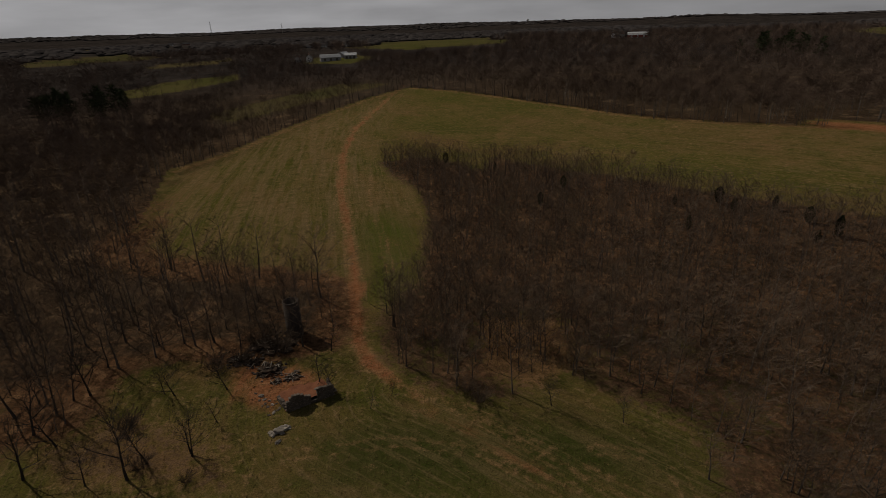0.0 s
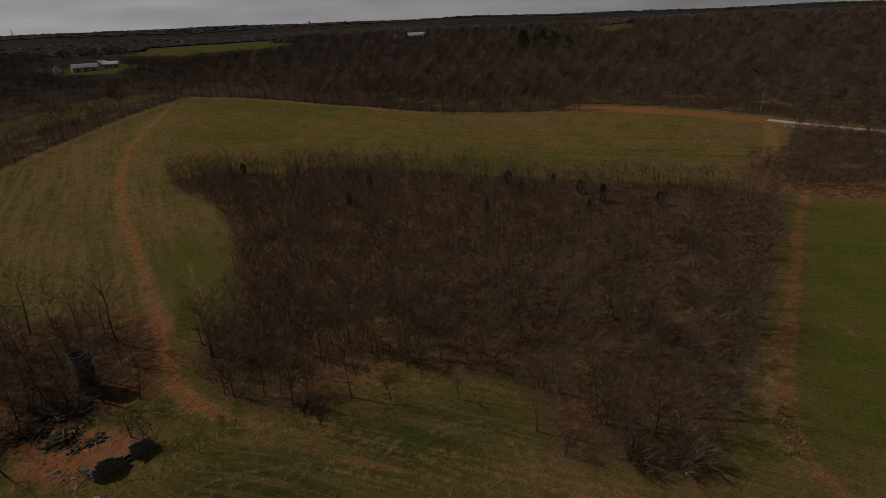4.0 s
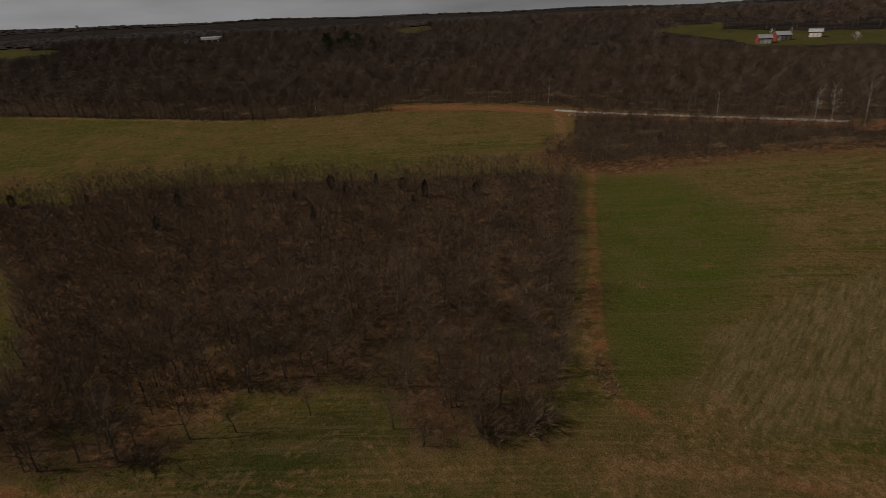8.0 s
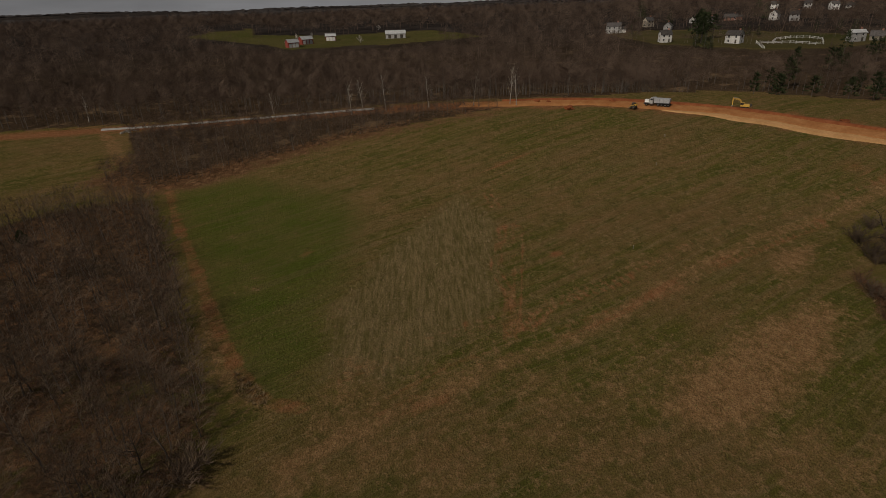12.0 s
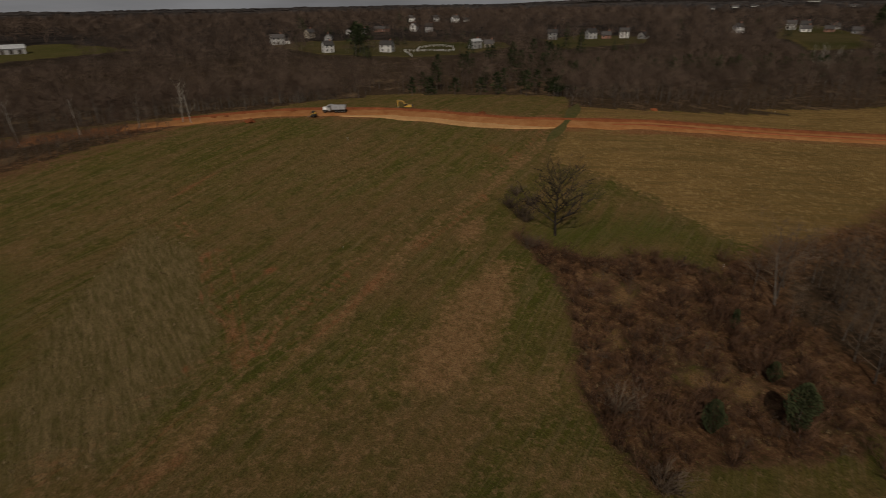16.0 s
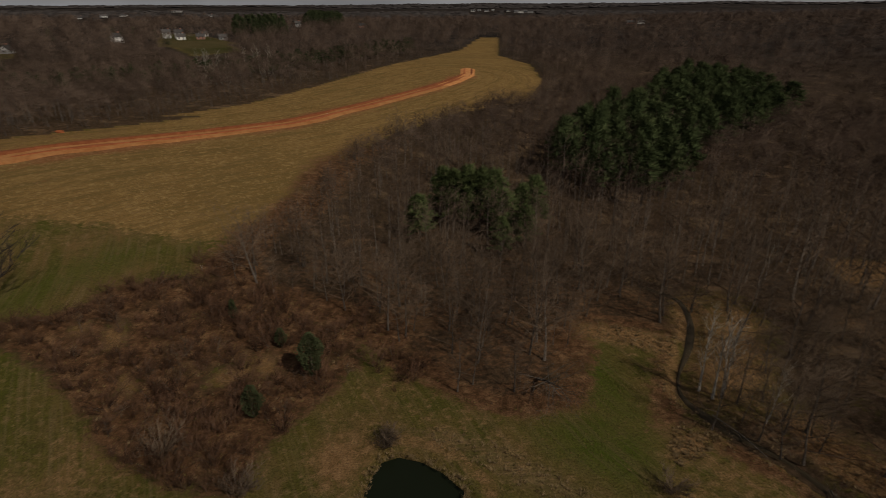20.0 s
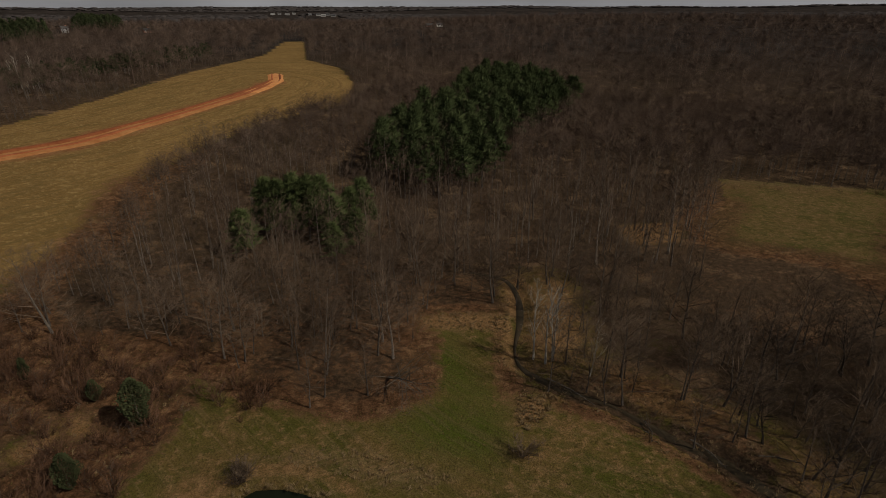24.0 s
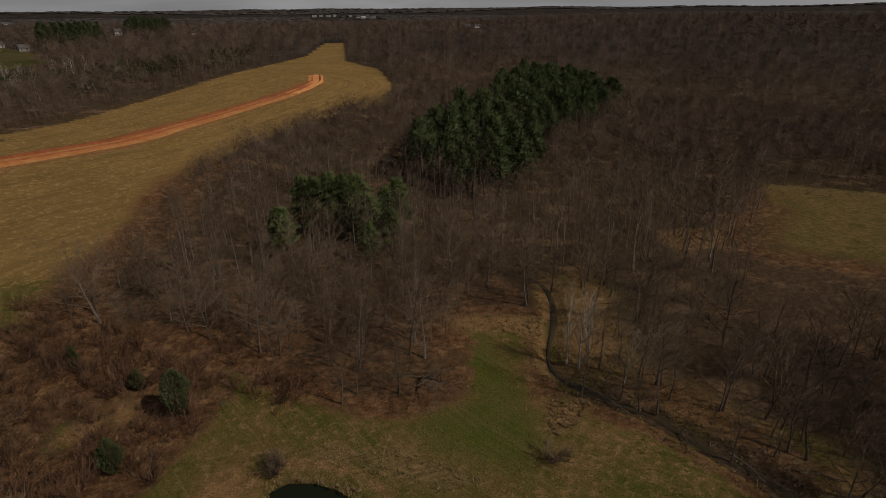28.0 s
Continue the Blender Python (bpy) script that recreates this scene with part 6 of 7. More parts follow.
stand("bare_tree", OLD, MEADOW_TREES, (DARK_SHADED_BARK, DARK_SHADED_BARK), "small leafless tree at the edge of the regrowth wood", "tree", "wood edge trees")
stand("lone_tree", [(bare_tree(R1, 13, 18, 8, 8, girth=0.017, low=0.16, wide=0.52, lean=0.03, thick=1.4, hair=1.5, spread=0.5), 12.5)], LONE, (DARK_SHADED_BARK, DARK_SHADED_BARK), "big spreading leafless tree alone in the green swale", "tree", "")
WHITE = [(bare_tree(R1, 14, 11, 5, 3, girth=0.011, low=0.25, wide=0.27, spread=1.2, lean=0.1, hair=0.9, thick=1.1), 14) for _ in range(3)]
stand("sycamore", WHITE, PALE_TREES, (PALE_BARK, SYCAMORE), "white-barked leafless sycamore on the creek bank", "tree", "sycamores")
fallen = grow("fallen_tree", bare_tree(R1, 11, 18, 7, 6, girth=0.018, low=0.15, wide=0.6, hair=0.8), (OLD_GREY, OLD_GREY), "toppled grey bleached tree with its branches spread at the wood edge", "fallen tree", "")
fallen.matrix_basis = pose(FALLEN[0], FALLEN[1] - 2, ground_at(*FALLEN) + 0.4, 62, 0, 200)

CEDAR = [(evergreen_bush(R1, 5, w, 2400, s), 5) for w, s in ((2.2, 0.5), (1.8, 0.42), (2.6, 0.5))]
stand("cedar", CEDAR, CEDARS, (BARK, CEDAR_GREEN), "dense dark green cedar bush in the thicket", "cedar", "thicket cedars")
stand("cedar", CEDAR, [(0.95 * x, 0.95 * y, 0.78 * t) for x, y, t in WOOD_CEDARS], (BARK, CEDAR_GREEN), "small dark green cedar among the leafless young trees", "cedar", "wood cedars")
PINE = [(pine_tree(R1, 14, 90, 70, 0.33, 0.2, 0.9, 0.07), 14) for _ in range(4)]
stand("pine", PINE, PINES, (BARK, NEEDLE), "tall dark green pine standing among bare woods", "pine", "valley pines")
LAWN = [(conifer(R1, 9, 16, 14, 0.24, 0.05, 0.1, 0.8), 9) for _ in range(2)]
stand("conifer", LAWN, LAWN_CONIFERS + VILLAGE_CONIFERS, (BARK, CEDAR_GREEN), "dark evergreen conifer by the houses", "conifer", "house conifers")
stand("blossom_tree", [(bare_tree(R1, 7, 12, 6, 4, low=0.2, wide=0.45, hair=4.0), 7)], BLOSSOM, (BARK, BLOSSOM_WHITE), "pale white blossoming tree by the farm", "tree", "blossom trees")

POLES = [(bare_tree(R1, 14, 10, 4, 2, girth=0.011, low=0.25, wide=0.28, spread=1.2, lean=0.12, hair=1.3), 14) for _ in range(3)]
stand("pale_tree", POLES, [(x, y, h * 1.15) for x, y, h in PALE_GROVE], (PALE_BARK, SYCAMORE), "pale-trunked leafless tree standing out of the brown woods", "tree", "pale trees")
BUSH = [(brushy(R1, 3, 44, 16, 1.2), 3) for _ in range(3)]
stand("bush", BUSH, [(x, y, t * 1.15) for x, y, w, t in SHRUBS], (BARK, TWIG), "round tangled dark brown leafless bush", "bush", "bushes")

STAND_PINE = [pine_tree(R1, 14, 30, 42, 0.28, 0.3, 1.15, 0.075) for _ in range(5)]
FAR_PINE = [pine_tree(R1, 14, 24, 14, 0.27, 0.3, 1.15, 0.15) for _ in range(4)]
for name, poly, spacing in (("pine_stand", PINE_STAND, 6.2), ("pine_belt", PINE_BELT, 5), ("pine_hill", PINE_HILL, 13), ("pine_left", PINE_LEFT, 9), ("pine_north", PINE_NORTH, 13), ("pine_village", PINE_VILLAGE, 6), ("pine_town", PINE_TOWN, 8), ("pine_farm", PINE_FARM, 11)):
    px, py = [p[0] for p in poly], [p[1] for p in poly]
    gx, gy = np.meshgrid(np.arange(min(px), max(px), spacing), np.arange(min(py), max(py), spacing))
    gx = (gx + RNG.uniform(-0.6, 0.6, gx.shape) * spacing).reshape(-1)
    gy = (gy + RNG.uniform(-0.6, 0.6, gy.shape) * spacing).reshape(-1)
    ok = inside(poly, gx, gy)
    if ok.any():
        tall = {"pine_belt": 0.55, "pine_hill": 0.7}.get(name, 1.0)
        tagged(scatter("pine_grove", STAND_PINE if name == "pine_stand" else FAR_PINE, gx[ok], gy[ok], RNG.uniform(0.85, 1.2, ok.sum()) * tall, RNG, (BARK, NEEDLES_FAR if name == "pine_stand" else NEEDLES_DARK)),
               "dark green pine grove among the bare woods", "pines", kind="stuff")

LOW_BUSH = [(brushy(R1, 2, 14, 7, 0.9), 2) for _ in range(2)]
row = resample(VALLEY_EDGE, 4.5)
stand("bush", LOW_BUSH, [(p.x + ROCKS.uniform(-0.8, 0.8), p.y + ROCKS.uniform(-0.8, 0.8), ROCKS.uniform(1.2, 2.4)) for p in row], (BARK, DRY), "small ochre bush in a row along the valley field", "bush", "field edge bushes")

# hedgerow, wood edges and undergrowth
LOW_BRUSH = [brushy(R1, 2.4 + 0.4 * k, 7, 4, 0.8) for k in range(3)]


def along_line(line, spacing, spread):
    pts = resample(line, spacing)
    x = np.array([p.x for p in pts]) + RNG.uniform(-spread, spread, len(pts))
    y = np.array([p.y for p in pts]) + RNG.uniform(-spread, spread, len(pts))
    return x, y


x, y = along_line(HEDGE, 2.6, 1.6)
tagged(scatter("hedgerow", MATURE_LOW, x, y, RNG.uniform(0.55, 1.0, len(x)), RNG, (BARK, STAND_TWIG)), "row of leafless hedgerow trees along the field", "hedgerow", kind="stuff")
x, y = np.concatenate([along_line(NORTH, 4.0, 2.5) for _ in range(2)], 1)
tagged(scatter("wood_edge_trees", MATURE_LOW, x, y, RNG.uniform(0.7, 1.0, len(x)), RNG, (BARK, STAND_TWIG)), "leafless trees along the far edge of the field", "woodland", kind="stuff")
x0, y0 = along_line(HEDGE + NORTH, 1.2, 1.8)
x1, y1 = jittered(2.9, 210)
deep = (inside(RIDGE_WOOD, x1, y1) | inside(LEFT_WOOD, x1, y1) | inside(YOUNG, x1, y1) | (is_wood(x1, y1) & (np.hypot(x1, y1) < 150))) & (RNG.random(len(x1)) < np.where(inside(YOUNG, x1, y1) & (np.hypot(x1, y1) < 120), 0.55, 0.75))
x, y = np.concatenate([x0, x1[deep]]), np.concatenate([y0, y1[deep]])
tagged(scatter("undergrowth", LOW_BRUSH, x, y, RNG.uniform(0.35, 0.85, len(x)), RNG, (BARK, BRUSH)), "low brown leafless undergrowth", "undergrowth", kind="stuff")


# dry grass
def tussock(rng, tall, blades):
    a, b = Shape(), Shape()
    for k in range(blades):
        w = rng.uniform(0, 6.28)
        d = Vector((math.cos(w), math.sin(w), 0))
        p = d * rng.uniform(0, 0.12)
        (a if k % 2 else b).sliver(p, p + d * tall * rng.uniform(0.2, 0.9) + Vector((0, 0, tall * rng.uniform(0.5, 1))), 0.035)
    return a, b


TUFT = [tussock(R1, 0.45, 9) for _ in range(4)]
gx, gy = [], []
for poly, n in [(p, 520) for p in PALE_GRASS] + [(CREEKSIDE, 1200), (SCRUB, 500), (STRAW, 600)]:
    px, py = [p[0] for p in poly], [p[1] for p in poly]
    x, y = RNG.uniform(min(px), max(px), n), RNG.uniform(min(py), max(py), n)
    ok = inside(poly, x, y)
    gx.append(x[ok])
    gy.append(y[ok])
for line, spread in ((CREEK, 3.2), (POND + POND[:1], 1.0)):
    for _ in range(6):
        x, y = along_line(line, 0.35, spread)
        d = np.abs(off_line(line, x, y))
        ok = (d > 1.9) if line is CREEK else ~inside(POND, x, y)
        gx.append(x[ok])
        gy.append(y[ok])
x, y = np.concatenate(gx), np.concatenate(gy)
tagged(scatter("dry_grass", TUFT, x, y, RNG.uniform(0.4, 1.2, len(x)), RNG, (DRY, DRY)), "pale straw-coloured dry grass tufts", "dry grass", kind="stuff")
x, y = jittered(0.8, 92, 42)
ok = ~is_wood(x, y) & ~inside(POND, x, y) & (off_line(CREEK, x, y) > 2) & (RNG.random(len(x)) < 0.6)
x, y = x[ok], y[ok]
tagged(scatter("meadow_grass", [tussock(R1, 0.2, 7) for _ in range(4)], x, y, RNG.uniform(0.5, 1.3, len(x)), RNG, (DULL, DULL)), "rough olive and tan meadow grass", "grass", kind="stuff")


def fallen_log(x, y, length, turn):
    s = Shape()
    s.tube([Vector((0, 0, 0)), Vector((length * 0.5, 0.5, 0.1)), Vector((length, 0, 0.35))], [0.10, 0.08, 0.04], 6, False)
    b = Shape()
    for k in range(5):
        p = Vector((length * (0.5 + 0.1 * k), 0, 0.25))
        b.tube([p, p + Vector((ROCKS.uniform(0.3, 1), ROCKS.uniform(-1.2, 1.2), ROCKS.uniform(0.2, 0.9)))], [0.06, 0], 3)
    root = tagged(new("fallen_log"), "grey fallen log lying across the creek bank", "log", "fallen logs")
    for n, shape in (("log", s), ("branch_stubs", b)):
        ob = new(n, shape.mesh(n, OLD_GREY))
        ob.parent = root
    root.matrix_basis = pose(x, y, ground_at(x, y) - 0.05, 0, 0, turn)


for item in CREEK_LOGS:
    fallen_log(item[0], item[1], item[2] * 0.6, item[3])


# ---- houses and barns ----
def window(parent, x, y, z, w, h, out):
    """A window on a wall whose outside is along out (unit x or y)."""
    sx, sy = (w, 0.08) if abs(out[1]) > 0.5 else (0.08, w)
    fr = part("window", boxed(sx + (0.16 if sx > 0.1 else 0), sy + (0.16 if sy > 0.1 else 0), h + 0.16, x, y, z), WHITE_PAINT, parent)
    part("pane", boxed(sx, sy, h, x + out[0] * 0.03, y + out[1] * 0.03, z), GLASS, fr)


def build_house(x, y, w, storeys, kind, turn):
    w = max(w * 0.62, 6.5)
    d = max(5.6, min(w * 0.6, 8.5))
    h = 2.3 * storeys
    rise = d * (0.42 if kind != 4 else 0.25)
    walls = (WHITE_PAINT, GREY_PAINT, TAN_PAINT, BRICK, GREY_PAINT)[kind]
    roofs = (SHINGLE, SHINGLE, SHINGLE, SHINGLE, TIN)[kind]
    says = ("white-sided", "grey-sided", "tan-sided", "red-brick", "grey wooden")[kind]
    tall = "two-storey" if storeys > 1 else "single-storey"
    root = tagged(new("house"), f"{says} {tall} house with a {'pale metal' if kind == 4 else 'dark shingle'} roof on the hillside", "house", "far houses")
    root.matrix_basis = pose(x, y, ground_at(x, y), 0, 0, -math.degrees(math.atan2(x, y)) + turn)
    body = boxed(w, d, h + 1.2, 0, 0, h / 2 - 0.6)
    part("wall", body, walls, root)
    gable = bmesh.new()
    for sx in (-1, 1):
        g = [gable.verts.new((sx * (w / 2 - q), yy, zz)) for q in (0.0, 0.25) for yy, zz in ((-d / 2, h), (d / 2, h), (0, h + rise))]
        gable.faces.new(g[:3])
        gable.faces.new(g[3:])
        part("gable", gable, walls, root)
        gable = bmesh.new()
    gable.free()
    slope = math.atan2(rise, d / 2)
    ln = math.hypot(rise, d / 2) + 0.45
    for s in (-1, 1):
        m = Matrix.Rotation(-s * slope, 4, "X")
        off = ln / 2 - 0.02
        part("roof", boxed(w + 0.7, ln, 0.16, 0, s * off * math.cos(slope), h + rise + 0.06 - off * math.sin(slope), 0, m), roofs, root)
    part("chimney", boxed(0.8, 0.7, rise + 1.4, w * 0.28, 0.4, h + rise * 0.5 + 0.5, 0.04), BRICK, root)
    n = max(2, int(w / 3))
    for level in range(storeys):
        for k in range(n):
            if level == 0 and k == n // 2:
                continue
            for s in (-1, 1):
                window(root, (k + 0.5 - n / 2) * w / n, s * d / 2, 1.35 + 2.35 * level, 0.95, 1.25, (0, s))
        for s in (-1, 1):
            window(root, s * w / 2, 0, 1.35 + 2.35 * level, 0.95, 1.25, (s, 0))
    part("door", boxed(1.0, 0.12, 2.1, (n // 2 + 0.5 - n / 2) * w / n, -d / 2 - 0.02, 1.05, 0.02), DARK_PAINT, root)
    if w > 9.5:
        part("wing", boxed(w * 0.42, d * 0.8, 2.7, w * 0.66, 0.4, 1.15), walls, root)
        for s in (-1, 1):
            dd = d * 0.4 + 0.3
            m = Matrix.Rotation(-s * 0.6, 4, "X")
            part("wing_roof", boxed(w * 0.42 + 0.4, dd / math.cos(0.6), 0.14, w * 0.66, 0.4 + s * dd / 2, 2.5 + dd * math.tan(0.6) / 2, 0, m), roofs, root)
    return root


# trees round the houses, behind and beside them
t = np.array([(h[0], h[1]) for h in HOMES + HOMES_TWO + HOMES_THREE])
away = t / np.hypot(t[:, 0], t[:, 1])[:, None]
side = np.stack([away[:, 1], -away[:, 0]], -1)
spots = np.concatenate([t + away * RNG.uniform(-9, 22, (len(t), 1)) + side * RNG.choice([-1, 1], (len(t), 1)) * RNG.uniform(6, 26, (len(t), 1)) for _ in range(8)])
tagged(scatter("village_trees", HILL_TREE, spots[:, 0], spots[:, 1], RNG.uniform(0.4, 0.8, len(spots)), RNG, (BARK, WOODS)), "leafless brown garden trees round the far houses", "trees", kind="stuff")
for item in HOMES + HOMES_TWO + HOMES_THREE:
    build_house(*item)


def build_barn(x, y, w, kind, turn):
    w = max(w, 8.0)
    d, h = max(6.5, w * 0.45), 3.6
    walls, says = ((GREY_PAINT, "long pale farm shed with a bright tin roof"), (BARN_RED, "dark red wooden barn with a pale tin roof"))[kind]
    root = tagged(new("barn"), says, "barn", "farm buildings")
    root.matrix_basis = pose(x, y, ground_at(x, y), 0, 0, -math.degrees(math.atan2(x, y)) + turn)
    rise = d * 0.3
    part("wall", extruded([(-d / 2, -0.8), (d / 2, -0.8), (d / 2, h), (d * 0.25, h + rise * 0.65), (0, h + rise), (-d * 0.25, h + rise * 0.65), (-d / 2, h)], w), walls, root).rotation_euler = (0, 0, radians(90))
    for s in (-1, 1):
        for y0, z0, y1, z1 in ((d / 2 + 0.35, h - 0.3, d * 0.25, h + rise * 0.65), (d * 0.25, h + rise * 0.65, 0, h + rise)):
            a = math.atan2(z1 - z0, y0 - y1)
            ln = math.hypot(z1 - z0, y0 - y1) + 0.08
            m = Matrix.Rotation(-s * a, 4, "X")
            part("roof_sheet", boxed(w + 0.6, ln, 0.1, 0, s * (y0 + y1) / 2, (z0 + z1) / 2 + 0.08, 0, m), TIN, root)
    for k in range(3):
        part("door", boxed(2.2, 0.12, 2.7, (k - 1) * w * 0.3, -d / 2 - 0.03, 1.35, 0.03), WHITE_PAINT if kind else DARK_PAINT, root)


for item in BARNS:
    build_barn(*item)

# white paddock fence
fence = tagged(new("paddock_fence"), "white board fence round a riding paddock", "fence")
pts = [Vector((*p, 0)) for p in FENCE_A]
stops = []
for a, b in zip(pts, pts[1:]):
    n = max(1, round((b - a).length / 3.5))
    stops += [a.lerp(b, k / n) for k in range(n)]
stops.append(pts[-1])
tops = []
for p in stops:
    g = ground_at(p.x, p.y)
    part("post", boxed(0.22, 0.22, 1.9, p.x, p.y, g + 0.65), WHITE_PAINT, fence)
    tops.append(Vector((p.x, p.y, g)))
for a, b in zip(tops, tops[1:]):
    for z in (0.6, 1.25):
        up = Vector((0, 0, z))
        part("rail", rod(bmesh.new(), a + up, b + up, 0.09, 4), WHITE_PAINT, fence)


# ---- machines on the road ----
def wheel(parent, x, y, r, w):
    side = 1 if y > 0 else -1
    tyre = turned([(r * 0.55, -w / 2), (r * 0.93, -w / 2), (r, -w * 0.32), (r, w * 0.32), (r * 0.93, w / 2), (r * 0.55, w / 2)], 20)
    m = Matrix.Translation((x, y, r)) @ Matrix.Rotation(radians(90), 4, "X")
    bmesh.ops.transform(tyre, matrix=m, verts=tyre.verts)
    t = part("wheel", tyre, RUBBER, parent)
    rim = turned([(0.01, -w * 0.3), (r * 0.3, -w * 0.34), (r * 0.56, -w * 0.2), (r * 0.56, w * 0.2), (r * 0.3, w * 0.34), (0.01, w * 0.3)], 16)
    bmesh.ops.transform(rim, matrix=m, verts=rim.verts)
    part("rim", rim, STEEL, t)
    return side


def on_road(root, x, y, turn):
    root.matrix_basis = pose(x, y, ground_at(x, y) + 0.3, 0, 0, turn)
    root.scale = [0.62 if root.name == "excavator" else 0.8] * 3


truck = tagged(new("dump_truck"), "white dump truck with pale grey bed on the dirt road", "truck")
part("chassis", boxed(9.0, 0.9, 0.35, 0, 0, 0.95, 0.04), DARK_PAINT, truck)
part("hood", boxed(1.7, 1.7, 1.1, 3.7, 0, 1.7, 0.18), WHITE_PAINT, truck)
part("bumper", boxed(0.3, 2.3, 0.45, 4.65, 0, 0.75, 0.05), STEEL, truck)
part("grille", boxed(0.08, 1.2, 0.9, 4.57, 0, 1.65, 0.02), STEEL, truck)
cab = part("cab", extruded([(1.5, 1.0), (2.95, 1.0), (2.9, 2.1), (2.55, 2.95), (1.5, 3.0)], 2.2), WHITE_PAINT, truck)
part("windscreen", boxed(0.06, 1.9, 0.8, 2.75, 0, 2.5, 0, Matrix.Rotation(radians(-22), 4, "Y")), GLASS, cab)
for s in (-1, 1):
    part("side_window", boxed(0.85, 0.06, 0.65, 2.0, s * 1.09, 2.45), GLASS, cab)
    part("mirror", boxed(0.12, 0.16, 0.5, 2.75, s * 1.3, 2.3, 0.02), DARK_PAINT, cab)
    part("exhaust_stack", rod(bmesh.new(), (1.3, s * 0.85, 1.1), (1.3, s * 0.85, 3.5), 0.09), STEEL, truck)
    part("fuel_tank", rod(bmesh.new(), (1.3, s * 1.0, 0.85), (2.5, s * 1.0, 0.85), 0.32, 14), STEEL, truck)
    part("fender", boxed(1.3, 0.45, 0.18, 3.75, s * 0.98, 1.3, 0.06), WHITE_PAINT, truck)
bed = part("dump_bed", extruded([(-4.5, 1.35), (0.95, 1.2), (1.05, 3.1), (0.6, 3.1), (0.5, 2.9), (-4.6, 2.85)], 2.45), BED_STEEL, truck)
for k in range(7):
    for s in (-1, 1):
        part("rib", boxed(0.12, 0.1, 1.45, -4.2 + k * 0.8, s * 1.26, 2.1, 0.02), BED_STEEL, bed)
part("tailgate", boxed(0.1, 2.3, 1.4, -4.62, 0, 2.1, 0.02), BED_STEEL, bed)
part("cab_shield", boxed(1.1, 2.3, 0.1, 1.4, 0, 3.12, 0.02), BED_STEEL, bed)
for x in (3.75, -0.6, -1.9, -3.2, -4.3):
    for s in (-1, 1):
        wheel(truck, x, s * 1.0, 0.52, 0.4)
on_road(truck, *TRUCK, 62)

digger = tagged(new("excavator"), "yellow crawler excavator with its arm bent down on the dirt road", "excavator")
for side in (-1, 1):
    belt = part("track", extruded([(-1.9, 0.35), (-1.6, 0.0), (1.6, 0.0), (1.9, 0.35), (1.9, 0.6), (1.6, 0.9), (-1.6, 0.9), (-1.9, 0.6)], 0.6), RUBBER, digger, "dark steel crawler track")
    belt.location = (0, side * 1.05, 0)
    for x in (-1.35, -0.45, 0.45, 1.35):
        hub = turned([(0.01, -0.33), (0.3, -0.33), (0.3, 0.33), (0.01, 0.33)], 12)
        bmesh.ops.transform(hub, matrix=Matrix.Translation((x, 0, 0.4)) @ Matrix.Rotation(radians(90), 4, "X"), verts=hub.verts)
        part("roller", hub, STEEL, belt)
part("turntable", turned([(0.01, 0.8), (0.8, 0.8), (0.8, 1.1), (0.01, 1.1)], 20), DARK_PAINT, digger)
part("engine_house", boxed(2.6, 2.5, 1.1, -1.0, 0, 1.65, 0.12), YELLOW, digger)
part("counterweight", extruded([(-2.9, 1.2), (-2.2, 1.1), (-2.2, 2.3), (-2.7, 2.25), (-3.0, 1.9)], 2.4), DARK_PAINT, digger)
dcab = part("cab", boxed(1.5, 1.0, 0.75, 0.8, 0.7, 1.5, 0.06), YELLOW, digger)
part("cab_glass", boxed(1.4, 0.96, 0.95, 0.8, 0.7, 2.35, 0.05), GLASS, dcab)
part("cab_roof", boxed(1.6, 1.08, 0.12, 0.8, 0.7, 2.88, 0.04), YELLOW, dcab)
part("boom", extruded([(0.8, 1.4), (0.9, 1.9), (1.5, 3.5), (2.3, 4.35), (2.9, 4.5), (5.2, 4.35), (5.3, 4.05), (2.9, 3.95), (2.1, 3.3), (1.4, 1.5)], 0.45), YELLOW, digger).location = (0, -0.3, 0)
stick = part("stick", extruded([(4.9, 4.7), (5.35, 4.75), (5.35, 3.6), (5.15, 1.2), (4.85, 1.2), (4.9, 3.4)], 0.34), YELLOW, digger)
stick.location = (0, -0.3, 0)
part("bucket", extruded([(4.7, 1.35), (5.3, 1.3), (5.45, 0.7), (5.1, 0.15), (4.4, 0.05), (4.5, 0.15), (5.0, 0.4), (5.1, 0.8), (4.8, 1.1)], 1.1), STEEL, stick)
part("stick_cylinder", rod(bmesh.new(), (2.6, -0.3, 4.6), (5.0, -0.3, 4.85), 0.09), STEEL, digger)
for side in (-0.62, 0.02):
    part("boom_cylinder", rod(bmesh.new(), (1.3, side, 1.3), (2.3, side, 3.7), 0.09), STEEL, digger)
part("exhaust", rod(bmesh.new(), (-1.6, -0.6, 2.2), (-1.6, -0.6, 2.75), 0.07), STEEL, digger)
on_road(digger, *EXCAVATOR, 62)

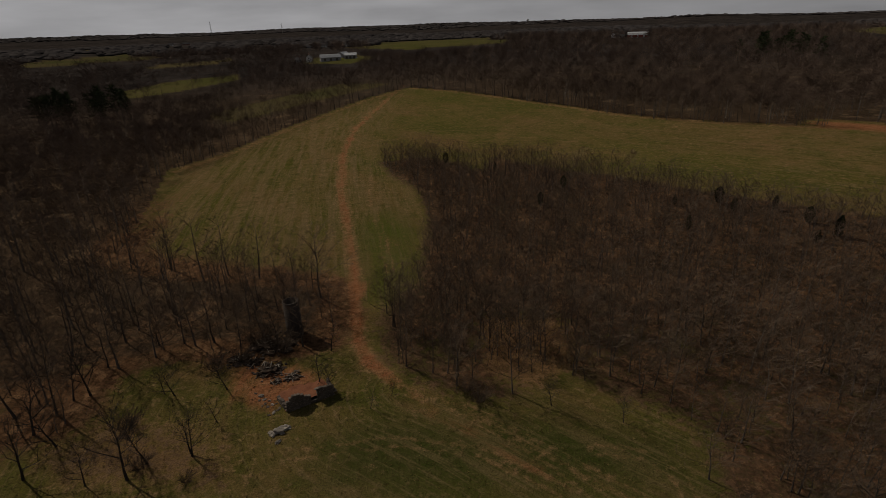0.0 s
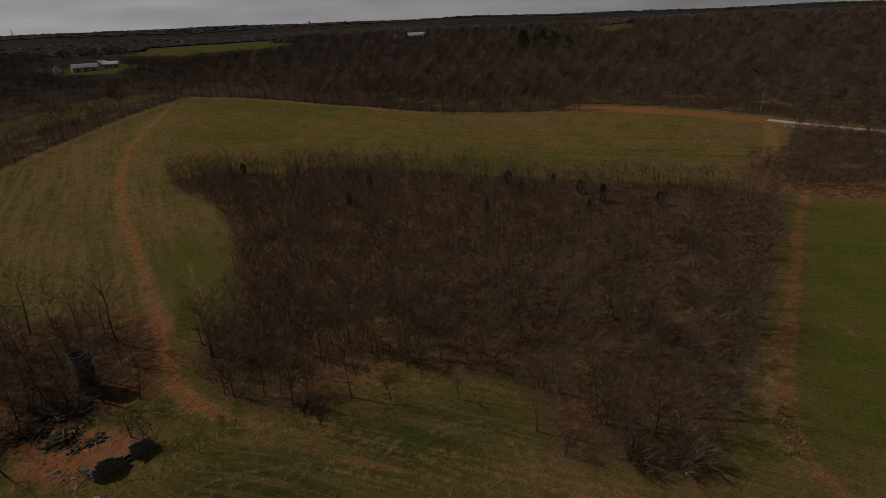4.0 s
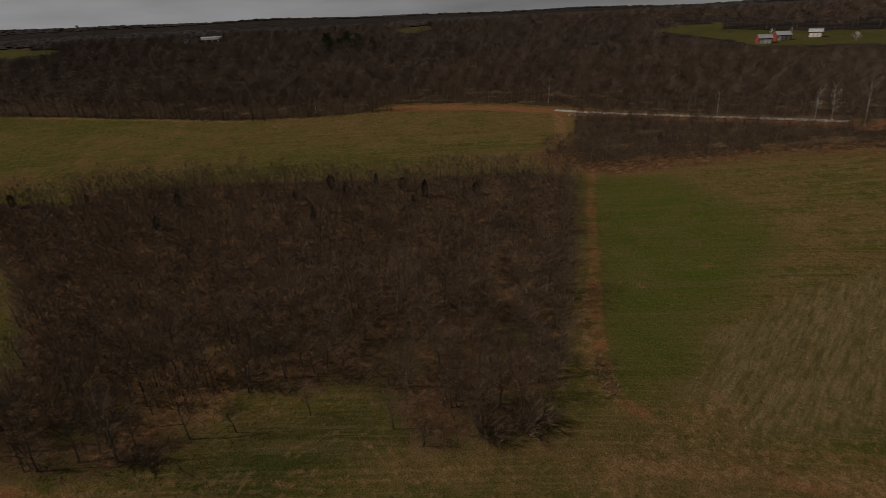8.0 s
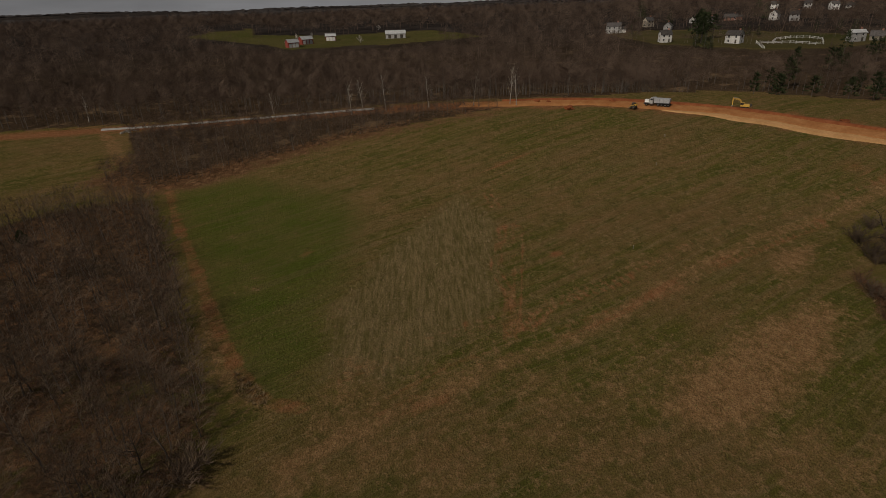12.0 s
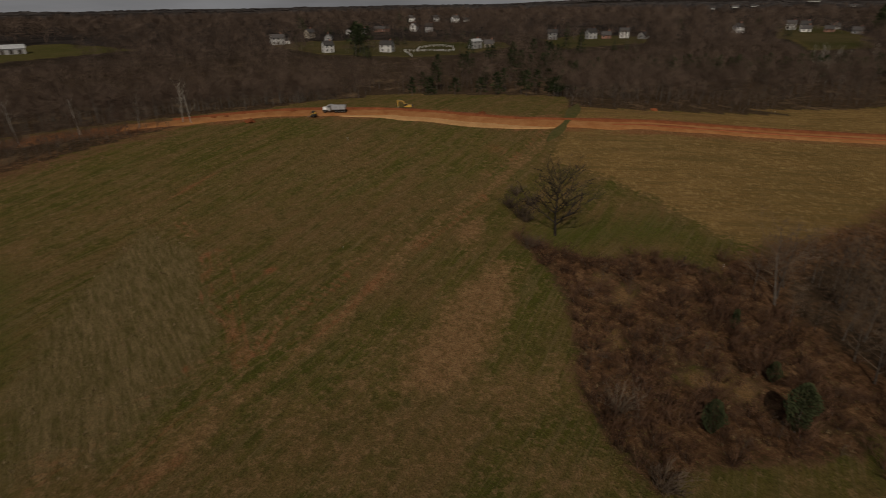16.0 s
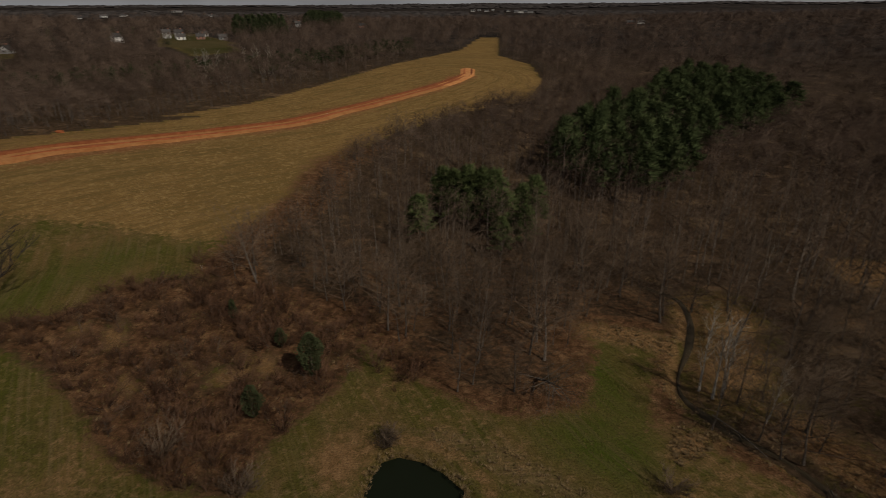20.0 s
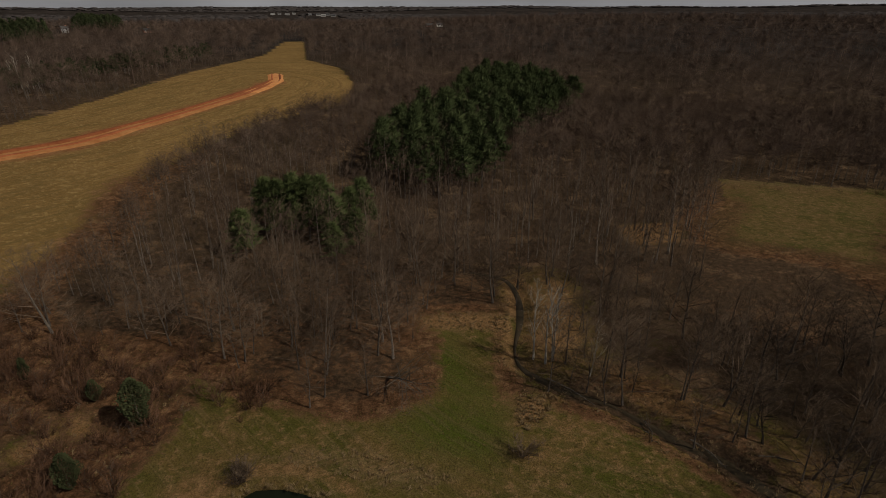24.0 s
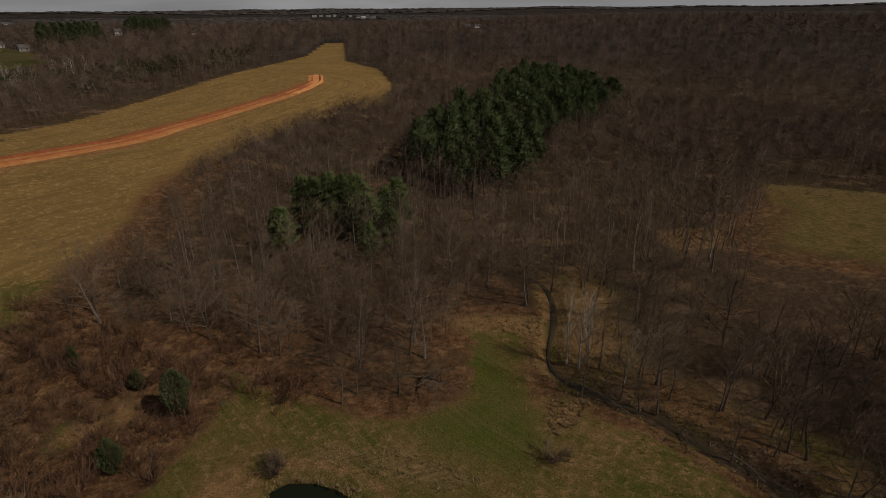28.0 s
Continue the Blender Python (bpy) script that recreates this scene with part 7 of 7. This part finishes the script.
loader = tagged(new("skid_loader"), "small dark compact loader with a bucket on the dirt road", "loader")
part("body", boxed(2.0, 1.3, 0.9, -0.2, 0, 0.95, 0.1), DARK_PAINT, loader)
part("cab", boxed(1.1, 1.2, 1.0, -0.1, 0, 1.75, 0.08), DARK_PAINT, loader)
part("cab_window", boxed(0.06, 1.0, 0.7, 0.47, 0, 1.75), GLASS, loader)
part("engine_cover", boxed(0.7, 1.2, 0.55, -1.1, 0, 1.5, 0.08), YELLOW, loader)
for s in (-1, 1):
    part("lift_arm", extruded([(-1.2, 1.5), (-1.0, 1.7), (0.7, 1.15), (1.35, 0.5), (1.2, 0.35), (0.55, 0.95)], 0.14), YELLOW, loader).location = (0, s * 0.75, 0)
    for x in (-0.75, 0.45):
        wheel(loader, x, s * 0.72, 0.42, 0.3)
part("bucket", extruded([(1.2, 0.12), (2.0, 0.08), (2.0, 0.14), (1.35, 0.3), (1.3, 0.75), (1.22, 0.75)], 1.8), STEEL, loader)
on_road(loader, *LOADER, 40)

# ---- skyline ----
for x, y, z in MAST_TOPS:
    mast = tagged(new("radio_mast"), "thin grey lattice radio mast on the skyline", "mast", "masts")
    g = ground_at(x, y)
    mast.location = (x, y, g)
    tall = z - g
    for k in range(3):
        w = 2.09 * k
        part("leg", rod(bmesh.new(), (2.2 * math.cos(w), 2.2 * math.sin(w), 0), (0.7 * math.cos(w), 0.7 * math.sin(w), tall), 0.35, 5), STEEL, mast)
    for k in range(10):
        u = (k + 0.5) / 10
        part("brace", turned([(2.2 - 1.5 * u, tall * u), (2.4 - 1.5 * u, tall * u), (2.4 - 1.5 * u, tall * u + 0.5), (2.2 - 1.5 * u, tall * u + 0.5)], 6), STEEL, mast)
for x, y, z in TANK_TOPS:
    tank = tagged(new("water_tower"), "pale water tower standing on the far ridge", "water tower", "water towers")
    g = ground_at(x, y)
    tank.location = (x, y, g)
    tall = z - g
    part("bowl", turned([(0.1, tall), (4, tall - 0.8), (6.5, tall - 4), (6.5, tall - 6), (4, tall - 9), (1.8, tall - 11)], 24), WHITE_PAINT, tank)
    part("stem", turned([(1.8, tall - 10.8), (1.6, tall * 0.4), (3.0, -1)], 16), WHITE_PAINT, tank)
for k, (x, y) in enumerate(TOWN):
    root = tagged(new("town_building"), "white building of a far town in the valley gap", "building", "far town")
    root.matrix_basis = pose(x, y, ground_at(x, y), 0, 0, -math.degrees(math.atan2(x, y)))
    w, h = 9 + 6 * ROCKS.random(), 4.5 + 1.5 * ROCKS.random()
    part("wall", boxed(w, 14, h + 8, 0, 0, h / 2 - 4), GREY_PAINT if k % 3 else WHITE_PAINT, root)
    part("roof", boxed(w + 1, 15, 0.8, 0, 0, h + 0.4), SHINGLE, root)
    for level in range(int(h / 4)):
        part("window_band", boxed(w * 0.9, 0.3, 1.4, 0, -7.1, 2.5 + 4 * level), GLASS, root)

# white rubble at the end of the gravel road
for k in range(9):
    w, d = ROCKS.uniform(0, 6.28), ROCKS.uniform(0, 2.6)
    loose_stone("boulder", CULVERT[0] + d * math.cos(w), CULVERT[1] + d * math.sin(w), ROCKS.uniform(0.7, 1.6), PALE_STONE, "pale rubble stone heaped at the road end", "rubble stones")


# survey stakes in the fields and soil heaps along the road
for x, y in STAKES:
    stake = tagged(new("survey_stake"), "thin white survey stake standing in the field grass", "stake", "survey stakes")
    stake.location = (x, y, ground_at(x, y))
    part("post", boxed(0.06, 0.06, 0.8, 0, 0, 0.35, 0.01), GREY_WOOD, stake)
    part("marker", boxed(0.16, 0.04, 0.14, 0.05, 0, 0.7, 0.01), WHITE_PAINT, stake)
for x, y, w in SOIL_HEAPS:
    bm = lump(ROCKS, w * 0.42, w * 0.36, w * 0.2, 0.6, 3)
    me = bpy.data.meshes.new("soil_heap")
    bm.to_mesh(me)
    bm.free()
    me.materials.append(CUT)
    ob = tagged(new("soil_heap", me), "low heap of dark red soil beside the road", "soil heap", "soil heaps")
    ob.location = (x, y, ground_at(x, y) + 0.2)
